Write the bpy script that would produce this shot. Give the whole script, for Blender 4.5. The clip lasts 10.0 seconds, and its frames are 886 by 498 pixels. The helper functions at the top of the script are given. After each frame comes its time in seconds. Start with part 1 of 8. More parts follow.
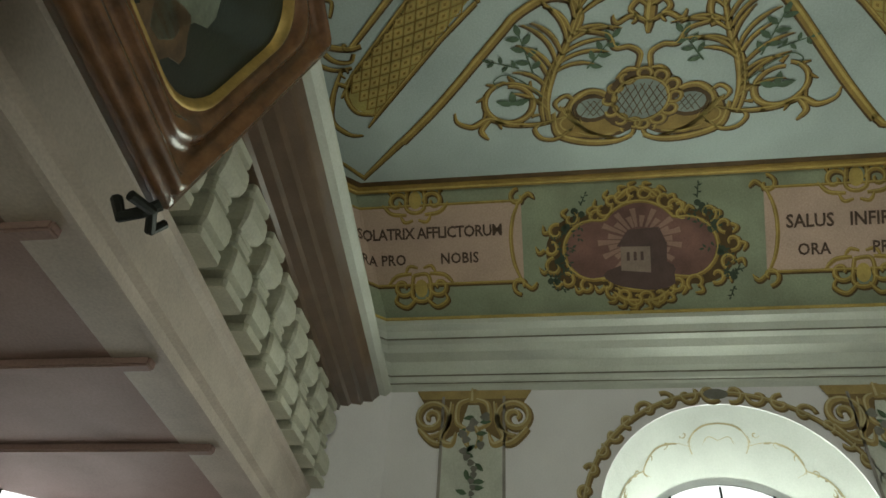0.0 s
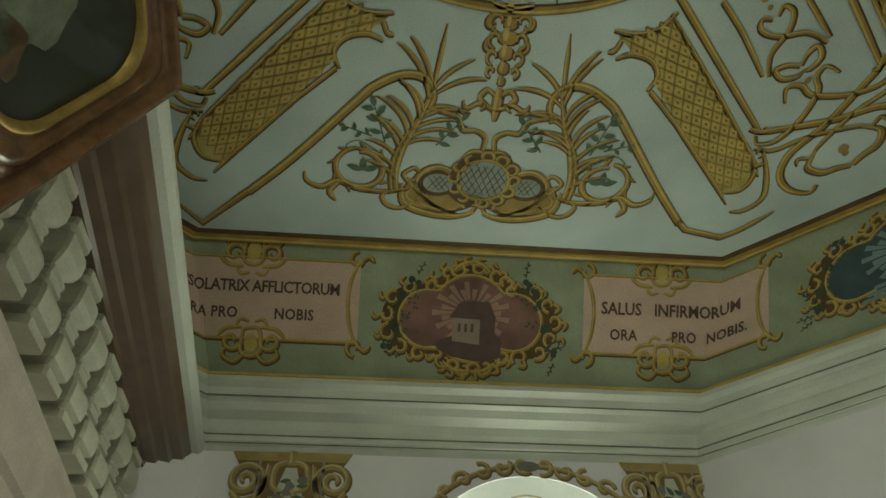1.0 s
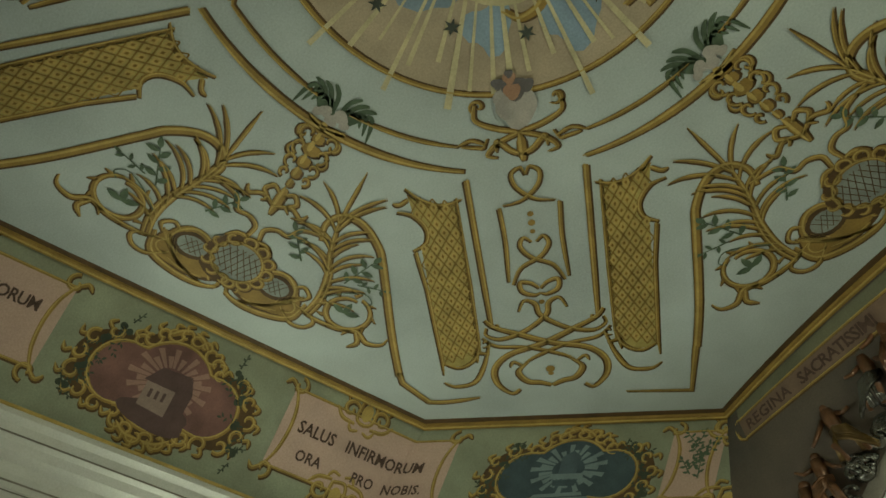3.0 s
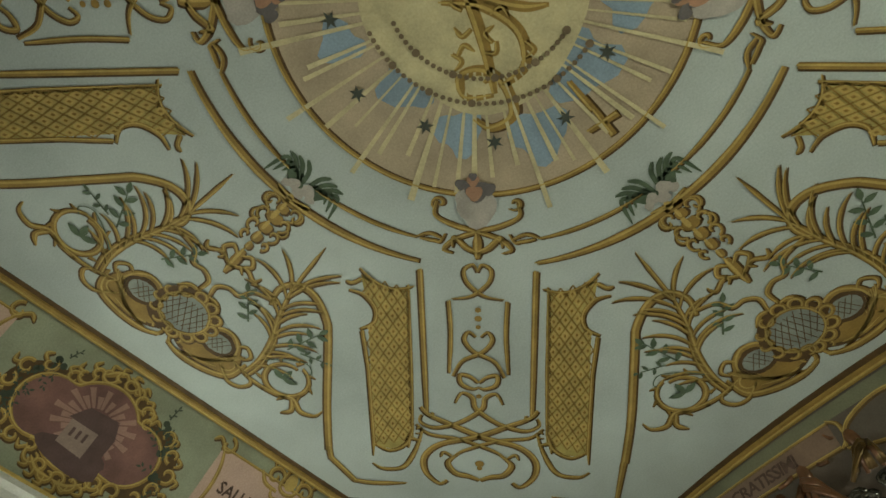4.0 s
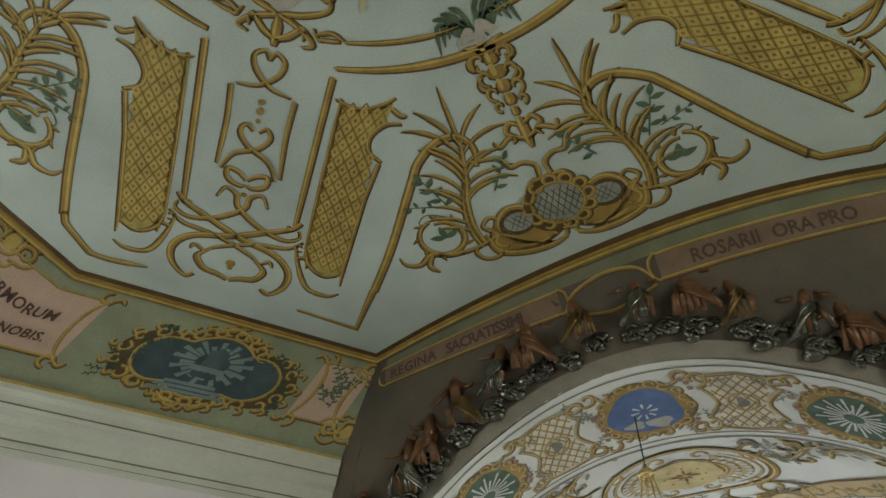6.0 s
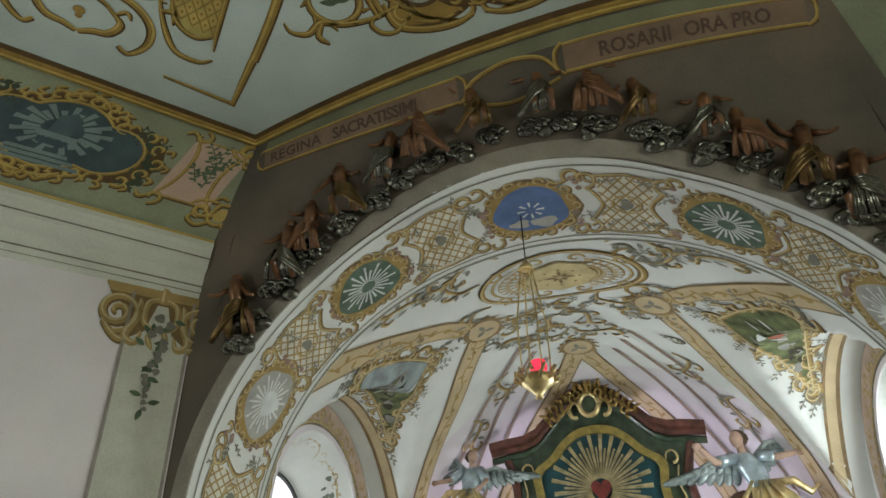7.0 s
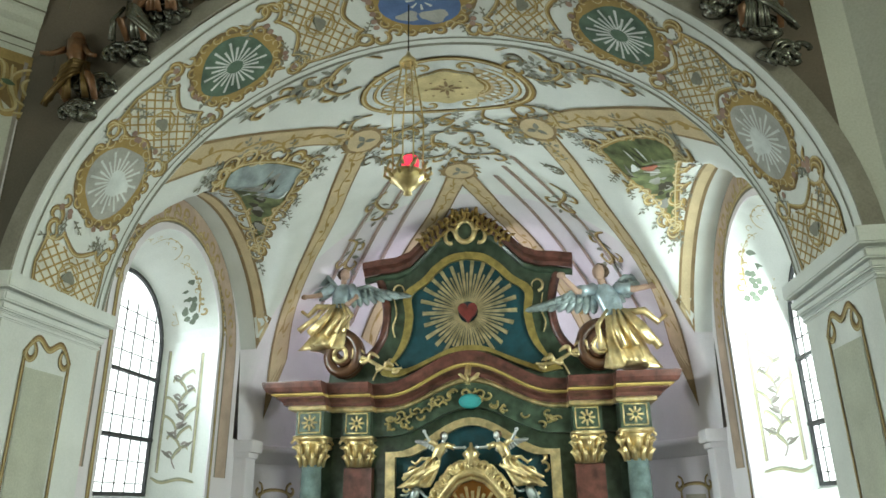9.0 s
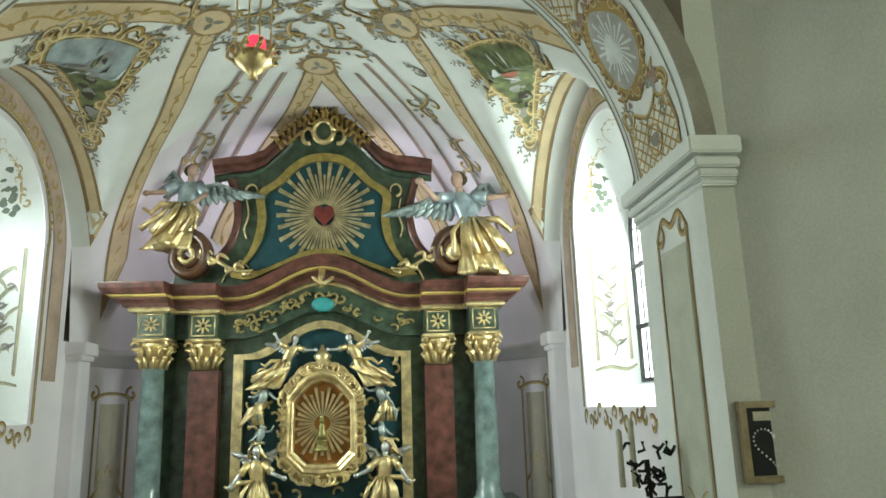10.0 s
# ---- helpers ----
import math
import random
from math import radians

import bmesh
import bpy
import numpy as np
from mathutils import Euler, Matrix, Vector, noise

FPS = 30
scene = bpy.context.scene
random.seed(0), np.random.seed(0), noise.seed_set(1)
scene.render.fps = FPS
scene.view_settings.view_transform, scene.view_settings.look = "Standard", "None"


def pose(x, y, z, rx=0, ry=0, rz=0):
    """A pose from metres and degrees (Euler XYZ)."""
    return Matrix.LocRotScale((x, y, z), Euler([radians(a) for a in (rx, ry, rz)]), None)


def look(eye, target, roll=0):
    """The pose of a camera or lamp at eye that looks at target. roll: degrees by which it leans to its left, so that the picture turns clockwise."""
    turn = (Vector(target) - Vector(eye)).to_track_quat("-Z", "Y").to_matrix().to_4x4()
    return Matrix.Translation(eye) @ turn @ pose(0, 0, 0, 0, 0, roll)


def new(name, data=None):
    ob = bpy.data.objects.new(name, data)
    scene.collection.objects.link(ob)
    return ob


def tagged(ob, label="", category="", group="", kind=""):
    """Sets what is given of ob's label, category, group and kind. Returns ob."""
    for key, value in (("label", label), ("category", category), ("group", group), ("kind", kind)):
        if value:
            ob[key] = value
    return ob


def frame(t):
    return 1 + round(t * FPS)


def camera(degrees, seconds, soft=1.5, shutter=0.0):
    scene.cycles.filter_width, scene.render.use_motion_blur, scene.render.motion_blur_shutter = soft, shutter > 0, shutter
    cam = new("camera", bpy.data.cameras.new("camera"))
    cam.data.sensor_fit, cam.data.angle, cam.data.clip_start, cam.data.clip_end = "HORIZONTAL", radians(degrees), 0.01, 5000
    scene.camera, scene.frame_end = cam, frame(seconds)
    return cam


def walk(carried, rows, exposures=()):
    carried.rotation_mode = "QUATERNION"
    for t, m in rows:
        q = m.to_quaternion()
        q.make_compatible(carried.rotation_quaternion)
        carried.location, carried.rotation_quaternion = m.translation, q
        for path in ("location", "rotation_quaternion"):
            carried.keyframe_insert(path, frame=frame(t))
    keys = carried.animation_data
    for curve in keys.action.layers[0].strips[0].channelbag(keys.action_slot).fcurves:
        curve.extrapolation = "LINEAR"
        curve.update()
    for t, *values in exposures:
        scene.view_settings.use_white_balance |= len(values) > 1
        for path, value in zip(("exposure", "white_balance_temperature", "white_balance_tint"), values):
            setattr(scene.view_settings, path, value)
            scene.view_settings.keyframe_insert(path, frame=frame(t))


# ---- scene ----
cam = camera(64.65, 10.0, soft=1.6)
# seconds, eye, yaw to the left of the altar's axis, pitch, roll
ROWS = [
    (0, 0.171, -0.931, 4.141, 100.42, 39.58, 4.16),
    (0.5, 0.176, -0.906, 4.138, 94.39, 41.07, 1.46),
    (1, 0.233, -0.880, 4.093, 83.37, 44.97, -1.57),
    (1.5, 0.327, -0.843, 4.055, 73.48, 49.11, -2.30),
    (2, 0.424, -0.732, 4.074, 67.42, 50.37, -1.33),
    (2.5, 0.509, -0.615, 4.123, 61.99, 50.73, 0.53),
    (3, 0.642, -0.579, 4.163, 57.91, 52.56, 3.25),
    (3.2, 0.715, -0.586, 4.156, 56.85, 53.77, 4.68),
    (4.3, 1.017, -0.532, 4.160, 53.90, 58.89, 10.81),
    (4.5, 1.047, -0.470, 4.169, 51.52, 58.11, 10.41),
    (5, 1.074, -0.305, 4.217, 45.82, 56.00, 9.45),
    (5.2, 1.054, -0.249, 4.238, 43.03, 55.09, 8.61),
    (6.3, 0.847, -0.087, 4.194, 22.76, 42.76, 0.14),
    (6.5, 0.811, 0.023, 4.208, 20.95, 39.90, -0.24),
    (7, 0.706, 0.355, 4.227, 15.48, 32.28, -1.81),
    (7.5, 0.658, 0.570, 4.135, 12.42, 27.27, -2.01),
    (8, 0.693, 0.688, 4.057, 10.15, 25.02, -1.49),
    (8.5, 0.759, 0.798, 3.990, 7.77, 23.26, -0.98),
    (9, 0.798, 0.941, 3.899, 6.36, 20.05, -0.80),
    (9.5, 0.874, 1.095, 3.848, 2.91, 16.40, -1.45),
    (10, 0.941, 1.134, 3.819, -4.75, 12.64, -1.75),
]
walk(cam, [(t, pose(x, y, z, 90 + pitch, 0, yaw) @ pose(0, 0, 0, 0, 0, roll)) for t, x, y, z, yaw, pitch, roll in ROWS],
     [(0.0, -0.05, 6450, 10), (1.0, -0.19, 6900, 2), (2.5, 0.05, 7000, 4), (3.0, 0.05, 7000, 7), (4.5, 0.39, 6650, 17), (6.5, 0.15, 6500, 19), (7.5, 0.25, 6400, 14), (8.5, 0.43, 6350, 9), (10.0, 0.5, 6450, 5)])

# ---- world and light ----
world = bpy.data.worlds.new("sky")
scene.world = world
world.use_nodes = True
wn = world.node_tree.nodes
wl = world.node_tree.links
sky = wn.new("ShaderNodeTexSky")
sky.sky_type, sky.sun_disc = "NISHITA", False
sky.sun_elevation, sky.sun_rotation = radians(42), radians(120)
wl.new(sky.outputs[0], wn["Background"].inputs[0])
wn["Background"].inputs[1].default_value = 0.12
sun = new("sun", bpy.data.lights.new("sun", "SUN"))
sun.data.energy, sun.data.angle, sun.data.color = 2.0, radians(0.6), (1.0, 0.95, 0.86)
sun.matrix_world = look((20, 10, 18), (0, 6, 0))


def window_light(eye, target, w, h, watts, tint=(0.92, 1.0, 0.73), spread=180):
    """Daylight that enters through a window's opening."""
    ob = new("window_daylight", bpy.data.lights.new("window_daylight", "AREA"))
    ob.data.shape, ob.data.size, ob.data.size_y = "RECTANGLE", w, h
    ob.data.energy, ob.data.color, ob.data.spread = watts, tint, radians(spread)
    ob.matrix_world = look(eye, target)
    return ob


window_light((-7.0, 0.74, 5.75), (0, 0.74, 5.9), 1.8, 2.6, 84, (0.91, 1.0, 0.80))
window_light((7.0, 0.74, 5.75), (0, 0.74, 5.9), 1.4, 2.6, 155, (0.94, 1.0, 0.74))
window_light((7.0, -1.8, 5.75), (0, -1.8, 5.9), 1.4, 2.6, 42, (0.94, 1.0, 0.74))
window_light((-4.22, 9.3, 5.35), (0, 10.3, 4.2), 1.7, 2.5, 118, (0.87, 1.0, 0.97), 125)
window_light((4.22, 9.3, 5.35), (0, 10.3, 4.2), 1.7, 2.5, 184, (0.89, 1.0, 0.92))


# ---- materials ----
def mat(name, color, rough=0.75, metal=0.0, vary=0.18, scale=2.5, bump=0.15, grain=60.0, second=None, emit=0.0, coat=0.0):
    """A procedural surface with broad stains and fine grain."""
    m = bpy.data.materials.new(name)
    m.use_nodes = True
    nt = m.node_tree
    b = nt.nodes["Principled BSDF"]
    co = nt.nodes.new("ShaderNodeTexCoord")
    n1, n2 = nt.nodes.new("ShaderNodeTexNoise"), nt.nodes.new("ShaderNodeTexNoise")
    n1.inputs["Scale"].default_value, n1.inputs["Detail"].default_value = scale, 6.0
    n2.inputs["Scale"].default_value, n2.inputs["Detail"].default_value = grain, 3.0
    nt.links.new(co.outputs["Object"], n1.inputs["Vector"])
    nt.links.new(co.outputs["Object"], n2.inputs["Vector"])
    ramp = nt.nodes.new("ShaderNodeValToRGB")
    c2 = second or tuple(c * (1 - vary) for c in color)
    c3 = tuple(min(1.0, c * (1 + vary * 0.7)) for c in color)
    ramp.color_ramp.elements[0].position, ramp.color_ramp.elements[1].position = 0.3, 0.72
    ramp.color_ramp.elements[0].color, ramp.color_ramp.elements[1].color = (*c2, 1), (*c3, 1)
    nt.links.new(n1.outputs["Fac"], ramp.inputs["Fac"])
    mix = nt.nodes.new("ShaderNodeMixRGB")
    mix.blend_type, mix.inputs[0].default_value = "OVERLAY", 0.25
    nt.links.new(ramp.outputs[0], mix.inputs[1])
    nt.links.new(n2.outputs["Fac"], mix.inputs[2])
    nt.links.new(mix.outputs[0], b.inputs["Base Color"])
    b.inputs["Roughness"].default_value, b.inputs["Metallic"].default_value = rough, metal
    b.inputs["Coat Weight"].default_value = coat
    if bump:
        bp = nt.nodes.new("ShaderNodeBump")
        bp.inputs["Strength"].default_value, bp.inputs["Distance"].default_value = bump, 0.01
        nt.links.new(n2.outputs["Fac"], bp.inputs["Height"])
        nt.links.new(bp.outputs[0], b.inputs["Normal"])
    if emit:
        b.inputs["Emission Color"].default_value, b.inputs["Emission Strength"].default_value = (*color, 1), emit
    return m


M_CEIL = mat("ceiling_paint", (0.475, 0.555, 0.545), 0.85, vary=0.17, scale=0.9)
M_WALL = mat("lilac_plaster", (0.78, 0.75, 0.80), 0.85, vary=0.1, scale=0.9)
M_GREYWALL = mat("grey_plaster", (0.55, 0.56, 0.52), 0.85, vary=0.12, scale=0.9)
M_WHITE = mat("white_plaster", (0.72, 0.75, 0.74), 0.8, vary=0.1, scale=1.5)
M_CORN = mat("cornice_plaster", (0.60, 0.62, 0.57), 0.7, vary=0.1, scale=2)
M_GREEN = mat("frieze_green", (0.30, 0.335, 0.24), 0.85, vary=0.22, scale=1.8)
M_PINK = mat("tablet_pink", (0.56, 0.40, 0.33), 0.85, vary=0.12, scale=2)
M_BROWN = mat("mottled_dark_brown", (0.13, 0.10, 0.078), 0.8, vary=0.4, scale=0.9, second=(0.075, 0.07, 0.058))
M_OCHRE = mat("ochre_paint", (0.324, 0.209, 0.049), 0.7, vary=0.25, scale=5)
M_OCHRE_D = mat("dark_ochre_paint", (0.10, 0.056, 0.018), 0.75, vary=0.3, scale=6)
M_OCHRE_L = mat("light_ochre_paint", (0.52, 0.38, 0.115), 0.75, vary=0.2, scale=5)
M_RIB = mat("rib_yellow_paint", (0.56, 0.45, 0.28), 0.8, vary=0.15, scale=3)
M_LEAF = mat("painted_leaf_green", (0.09, 0.14, 0.085), 0.8, vary=0.3, scale=6)
M_LILAC = mat("apse_lilac_plaster", (0.72, 0.69, 0.735), 0.85, vary=0.1, scale=1)
M_GOLD = mat("gilding", (0.82, 0.64, 0.34), 0.38, metal=0.85, vary=0.4, scale=7, bump=0.5, grain=24)
M_DGREEN = mat("green_marbled_wood", (0.055, 0.085, 0.055), 0.28, vary=0.6, scale=6, coat=0.3)
M_RED = mat("red_brown_marbled_wood", (0.13, 0.05, 0.038), 0.3, vary=0.6, scale=7, coat=0.3)
M_TEAL = mat("teal_panel", (0.009, 0.060, 0.075), 0.45, vary=0.4, scale=6)
M_COL = mat("grey_green_marbled_column", (0.17, 0.24, 0.23), 0.2, vary=0.45, scale=5, coat=0.4)
M_SILVER = mat("silvered_wood", (0.60, 0.62, 0.62), 0.35, metal=0.7, vary=0.25, scale=9)
M_WOOD = mat("dark_varnished_wood", (0.10, 0.045, 0.022), 0.3, vary=0.4, scale=8, coat=0.4)
M_RAIL = mat("brown_painted_rail", (0.13, 0.08, 0.052), 0.28, vary=0.25, scale=4, coat=0.3)
M_BAL = mat("cream_baluster_paint", (0.55, 0.54, 0.45), 0.5, vary=0.15, scale=4)
M_BEAM = mat("rose_grey_beam_paint", (0.52, 0.44, 0.39), 0.6, vary=0.15, scale=3)
M_UNDER = mat("rose_gallery_panel", (0.31, 0.20, 0.18), 0.6, vary=0.15, scale=2)
M_IRON = mat("black_iron", (0.02, 0.022, 0.02), 0.45, metal=0.6, vary=0.3, scale=12)
M_LEAD = mat("window_lead", (0.03, 0.032, 0.035), 0.6, vary=0.2)
M_STONE = mat("stone_floor", (0.30, 0.27, 0.23), 0.5, vary=0.3, scale=2)
M_LINE = mat("grey_brown_line", (0.20, 0.185, 0.15), 0.8, vary=0.25, scale=4)
M_INK = mat("lettering_brown", (0.10, 0.06, 0.045), 0.8, vary=0.3, scale=20)


def glow_glass():
    """Obscured window glass with the bright sky behind it."""
    m = bpy.data.materials.new("bright_obscured_glass")
    m.use_nodes = True
    nt = m.node_tree
    b = nt.nodes["Principled BSDF"]
    b.inputs["Base Color"].default_value = (0.85, 0.88, 0.86, 1)
    b.inputs["Roughness"].default_value = 0.3
    n = nt.nodes.new("ShaderNodeTexNoise")
    n.inputs["Scale"].default_value = 3.0
    r = nt.nodes.new("ShaderNodeValToRGB")
    r.color_ramp.elements[0].color, r.color_ramp.elements[1].color = (0.75, 0.83, 0.85, 1), (1.0, 0.99, 0.95, 1)
    nt.links.new(n.outputs["Fac"], r.inputs["Fac"])
    nt.links.new(r.outputs[0], b.inputs["Emission Color"])
    b.inputs["Emission Strength"].default_value = 1.6
    return m


M_GLASS = glow_glass()


# ---- mesh helpers ----
def link(name, bm, material, parent=None, label="", smooth=False):
    me = bpy.data.meshes.new(name)
    bmesh.ops.recalc_face_normals(bm, faces=bm.faces[:])
    bm.to_mesh(me)
    bm.free()
    for p in me.polygons:
        p.use_smooth = smooth
    me.materials.append(material)
    ob = new(name, me)
    if parent:
        ob.parent = parent
    if label:
        ob["label"] = label
    return ob


def part(name, bm, material, parent, label="", smooth=False):
    return link(name, bm, material, parent, label, smooth)


def thing(name, label, category, at=(0, 0, 0), group="", kind=""):
    ob = new(name)
    ob.location = at
    return tagged(ob, label, category, group, kind)


def grid(bm, rows, close=False):
    """Faces between rows of points."""
    vs = [[bm.verts.new(p) for p in row] for row in rows]
    for a, b in zip(vs, vs[1:]):
        n = len(a)
        for i in range(n if close else n - 1):
            j = (i + 1) % n
            try:
                bm.faces.new((a[i], a[j], b[j], b[i]))
            except ValueError:
                pass
    return vs


def box(bm, lo, hi, bev=0.0):
    x0, y0, z0 = lo
    x1, y1, z1 = hi
    b = bev
    v = [bm.verts.new(p) for p in ((x0, y0, z0), (x1, y0, z0), (x1, y1, z0), (x0, y1, z0), (x0, y0, z1), (x1, y0, z1), (x1, y1, z1), (x0, y1, z1))]
    fs = [bm.faces.new([v[i] for i in f]) for f in ((3, 2, 1, 0), (4, 5, 6, 7), (0, 1, 5, 4), (1, 2, 6, 5), (2, 3, 7, 6), (3, 0, 4, 7))]
    if b:
        es = list({e for f in fs for e in f.edges})
        bmesh.ops.bevel(bm, geom=es, offset=b, segments=2, affect="EDGES")
    return bm


def lathe(bm, profile, n=20, at=(0, 0, 0), square=False):
    """A turned body from (radius, height) pairs."""
    rows = []
    for r, h in profile:
        row = []
        for i in range(n):
            a = 2 * math.pi * i / n
            c, s = math.cos(a), math.sin(a)
            if square:
                k = 0.93 / (abs(c) ** 5 + abs(s) ** 5) ** 0.2
                c, s = c * k, s * k
            row.append((at[0] + r * c, at[1] + r * s, at[2] + h))
        rows.append(row)
    vs = grid(bm, rows, True)
    bm.faces.new(vs[0][::-1])
    bm.faces.new(vs[-1])
    return bm


def tube(bm, pts, radius, n=8, taper=None):
    """A round bar along points."""
    rows = []
    pts = [Vector(p) for p in pts]
    for i, p in enumerate(pts):
        d = (pts[min(i + 1, len(pts) - 1)] - pts[max(i - 1, 0)]).normalized()
        u = d.cross(Vector((0.13, 0.31, 0.94)))
        u = u.normalized() if u.length > 1e-4 else Vector((1, 0, 0))
        w = d.cross(u)
        r = radius * (taper(i / (len(pts) - 1)) if taper else 1)
        rows.append([p + r * (math.cos(2 * math.pi * k / n) * u + math.sin(2 * math.pi * k / n) * w) for k in range(n)])
    vs = grid(bm, rows, True)
    bm.faces.new(vs[0][::-1])
    bm.faces.new(vs[-1])
    return bm


def prism(bm, loops, put, depth):
    """A slab: outline and holes in 2D, put(u, v, d) gives the place at depth d."""
    from mathutils import geometry
    flat = [p for lp in loops for p in lp]
    tris = geometry.tessellate_polygon([[Vector((u, v, 0)) for u, v in lp] for lp in loops])
    front = [bm.verts.new(put(u, v, 0)) for u, v in flat]
    back = [bm.verts.new(put(u, v, depth)) for u, v in flat]
    for a, b, c in tris:
        try:
            bm.faces.new((front[a], front[b], front[c]))
            bm.faces.new((back[c], back[b], back[a]))
        except ValueError:
            pass
    k = 0
    for lp in loops:
        n = len(lp)
        for i in range(n):
            a, b = k + i, k + (i + 1) % n
            bm.faces.new((front[a], front[b], back[b], back[a]))
        k += n
    return bm


def arched(c, half, z0, zs, rise, n=24):
    """An arched opening's outline, from the sill up and round."""
    pts = [(c - half, z0), (c + half, z0)]
    pts += [(c + half * math.cos(math.pi * i / n), zs + rise * math.sin(math.pi * i / n)) for i in range(n + 1)]
    return pts


def smooth_line(pts, n=7):
    """A soft curve through points."""
    if len(pts) < 3:
        return [tuple(p) for p in pts]
    out = []
    p = [pts[0]] + list(pts) + [pts[-1]]
    for i in range(1, len(p) - 2):
        a, b, c, d = (np.array(q, float) for q in p[i - 1:i + 3])
        for k in range(n):
            t = k / n
            q = 0.5 * (2 * b + (c - a) * t + (2 * a - 5 * b + 4 * c - d) * t * t + (3 * b - a - 3 * c + d) * t ** 3)
            out.append((q[0], q[1]))
    out.append(tuple(pts[-1]))
    return out


# ---- the nave: an eight-sided room ----
# height, half-width to the sides, corner, corner, half-length to the chancel
RINGS = {"ceil": (9.45, 5.15, 2.93, 2.88, 5.58), "frieze": (8.33, 6.08, 2.62, 3.34, 5.74), "wall": (7.76, 6.50, 2.60, 3.48, 5.85)}
EAST = 5.85


def ring(z, a, b, b2, a2):
    """Eight corners, starting at the north wall's gallery end, round by the chancel."""
    return [(-a, -b, z), (-a, b, z), (-b2, a2, z), (b2, a2, z), (a, b, z), (a, -b, z), (b2, -a2, z), (-b2, -a2, z)]


R_C, R_F, R_W = (ring(*RINGS[k]) for k in ("ceil", "frieze", "wall"))
R_C[3] = (2.88, 5.10, 9.45)
SIDES = ("north", "northeast", "east", "southeast", "south", "southwest", "west", "northwest")


def lerp(a, b, f):
    return tuple(p + (q - p) * f for p, q in zip(a, b))


floor_bm = bmesh.new()
FZ = 1.60
box(floor_bm, (-8, -7, FZ - 0.3), (8, 16, FZ))
tagged(link("floor", floor_bm, M_STONE), "worn grey-brown stone church floor", "floor", kind="structure")

# unseen box added round the rooms: closes gaps and keeps sky light out
shell_bm = bmesh.new()
box(shell_bm, (-8.3, -7.3, FZ - 0.3), (-8.0, 16.3, 10.2))
box(shell_bm, (8.0, -7.3, FZ - 0.3), (8.3, 16.3, 10.2))
box(shell_bm, (-8.0, -7.3, FZ - 0.3), (8.0, -7.0, 10.2))
box(shell_bm, (-8.0, 16.0, FZ - 0.3), (8.0, 16.3, 10.2))
tagged(link("wall_outer_shell", shell_bm, M_STONE), "unseen plain box walls added to close the church off", "wall", kind="structure")
roof_bm = bmesh.new()
box(roof_bm, (-8.3, -7.3, 10.2), (8.3, 16.3, 10.4))
tagged(link("roof", roof_bm, M_STONE), "unseen plain slab added to close the outer box", "roof", kind="structure")

ceil_bm = bmesh.new()
# over the chancel arch the ceiling's edge bows towards the nave
BOW, BOW_X, EDGE_X, EDGE_Y, SKEW = 0.34, 0.60, 2.88, 5.58, 0.083


def bow(x):
    """How far the edge over the arch bows into the nave, from 0 at its ends to 1."""
    q = (x - BOW_X) / (EDGE_X + BOW_X if x < BOW_X else EDGE_X - BOW_X)
    return max(0.0, 1 - q * q)


EAST_EDGE = [(-EDGE_X + 2 * EDGE_X * k / 20, EDGE_Y - SKEW * 2 * EDGE_X * k / 20 - BOW * bow(-EDGE_X + 2 * EDGE_X * k / 20)) for k in range(21)]
CEIL_EDGE = [R_C[0][:2], R_C[1][:2], *EAST_EDGE, *[p[:2] for p in R_C[4:]]]
prism(ceil_bm, [CEIL_EDGE], lambda u, v, d: (u, v, 9.45 + d), 0.3)
ceiling = tagged(link("ceiling", ceil_bm, M_CEIL), "pale blue-grey painted flat plaster ceiling with eight sides", "ceiling", kind="structure")

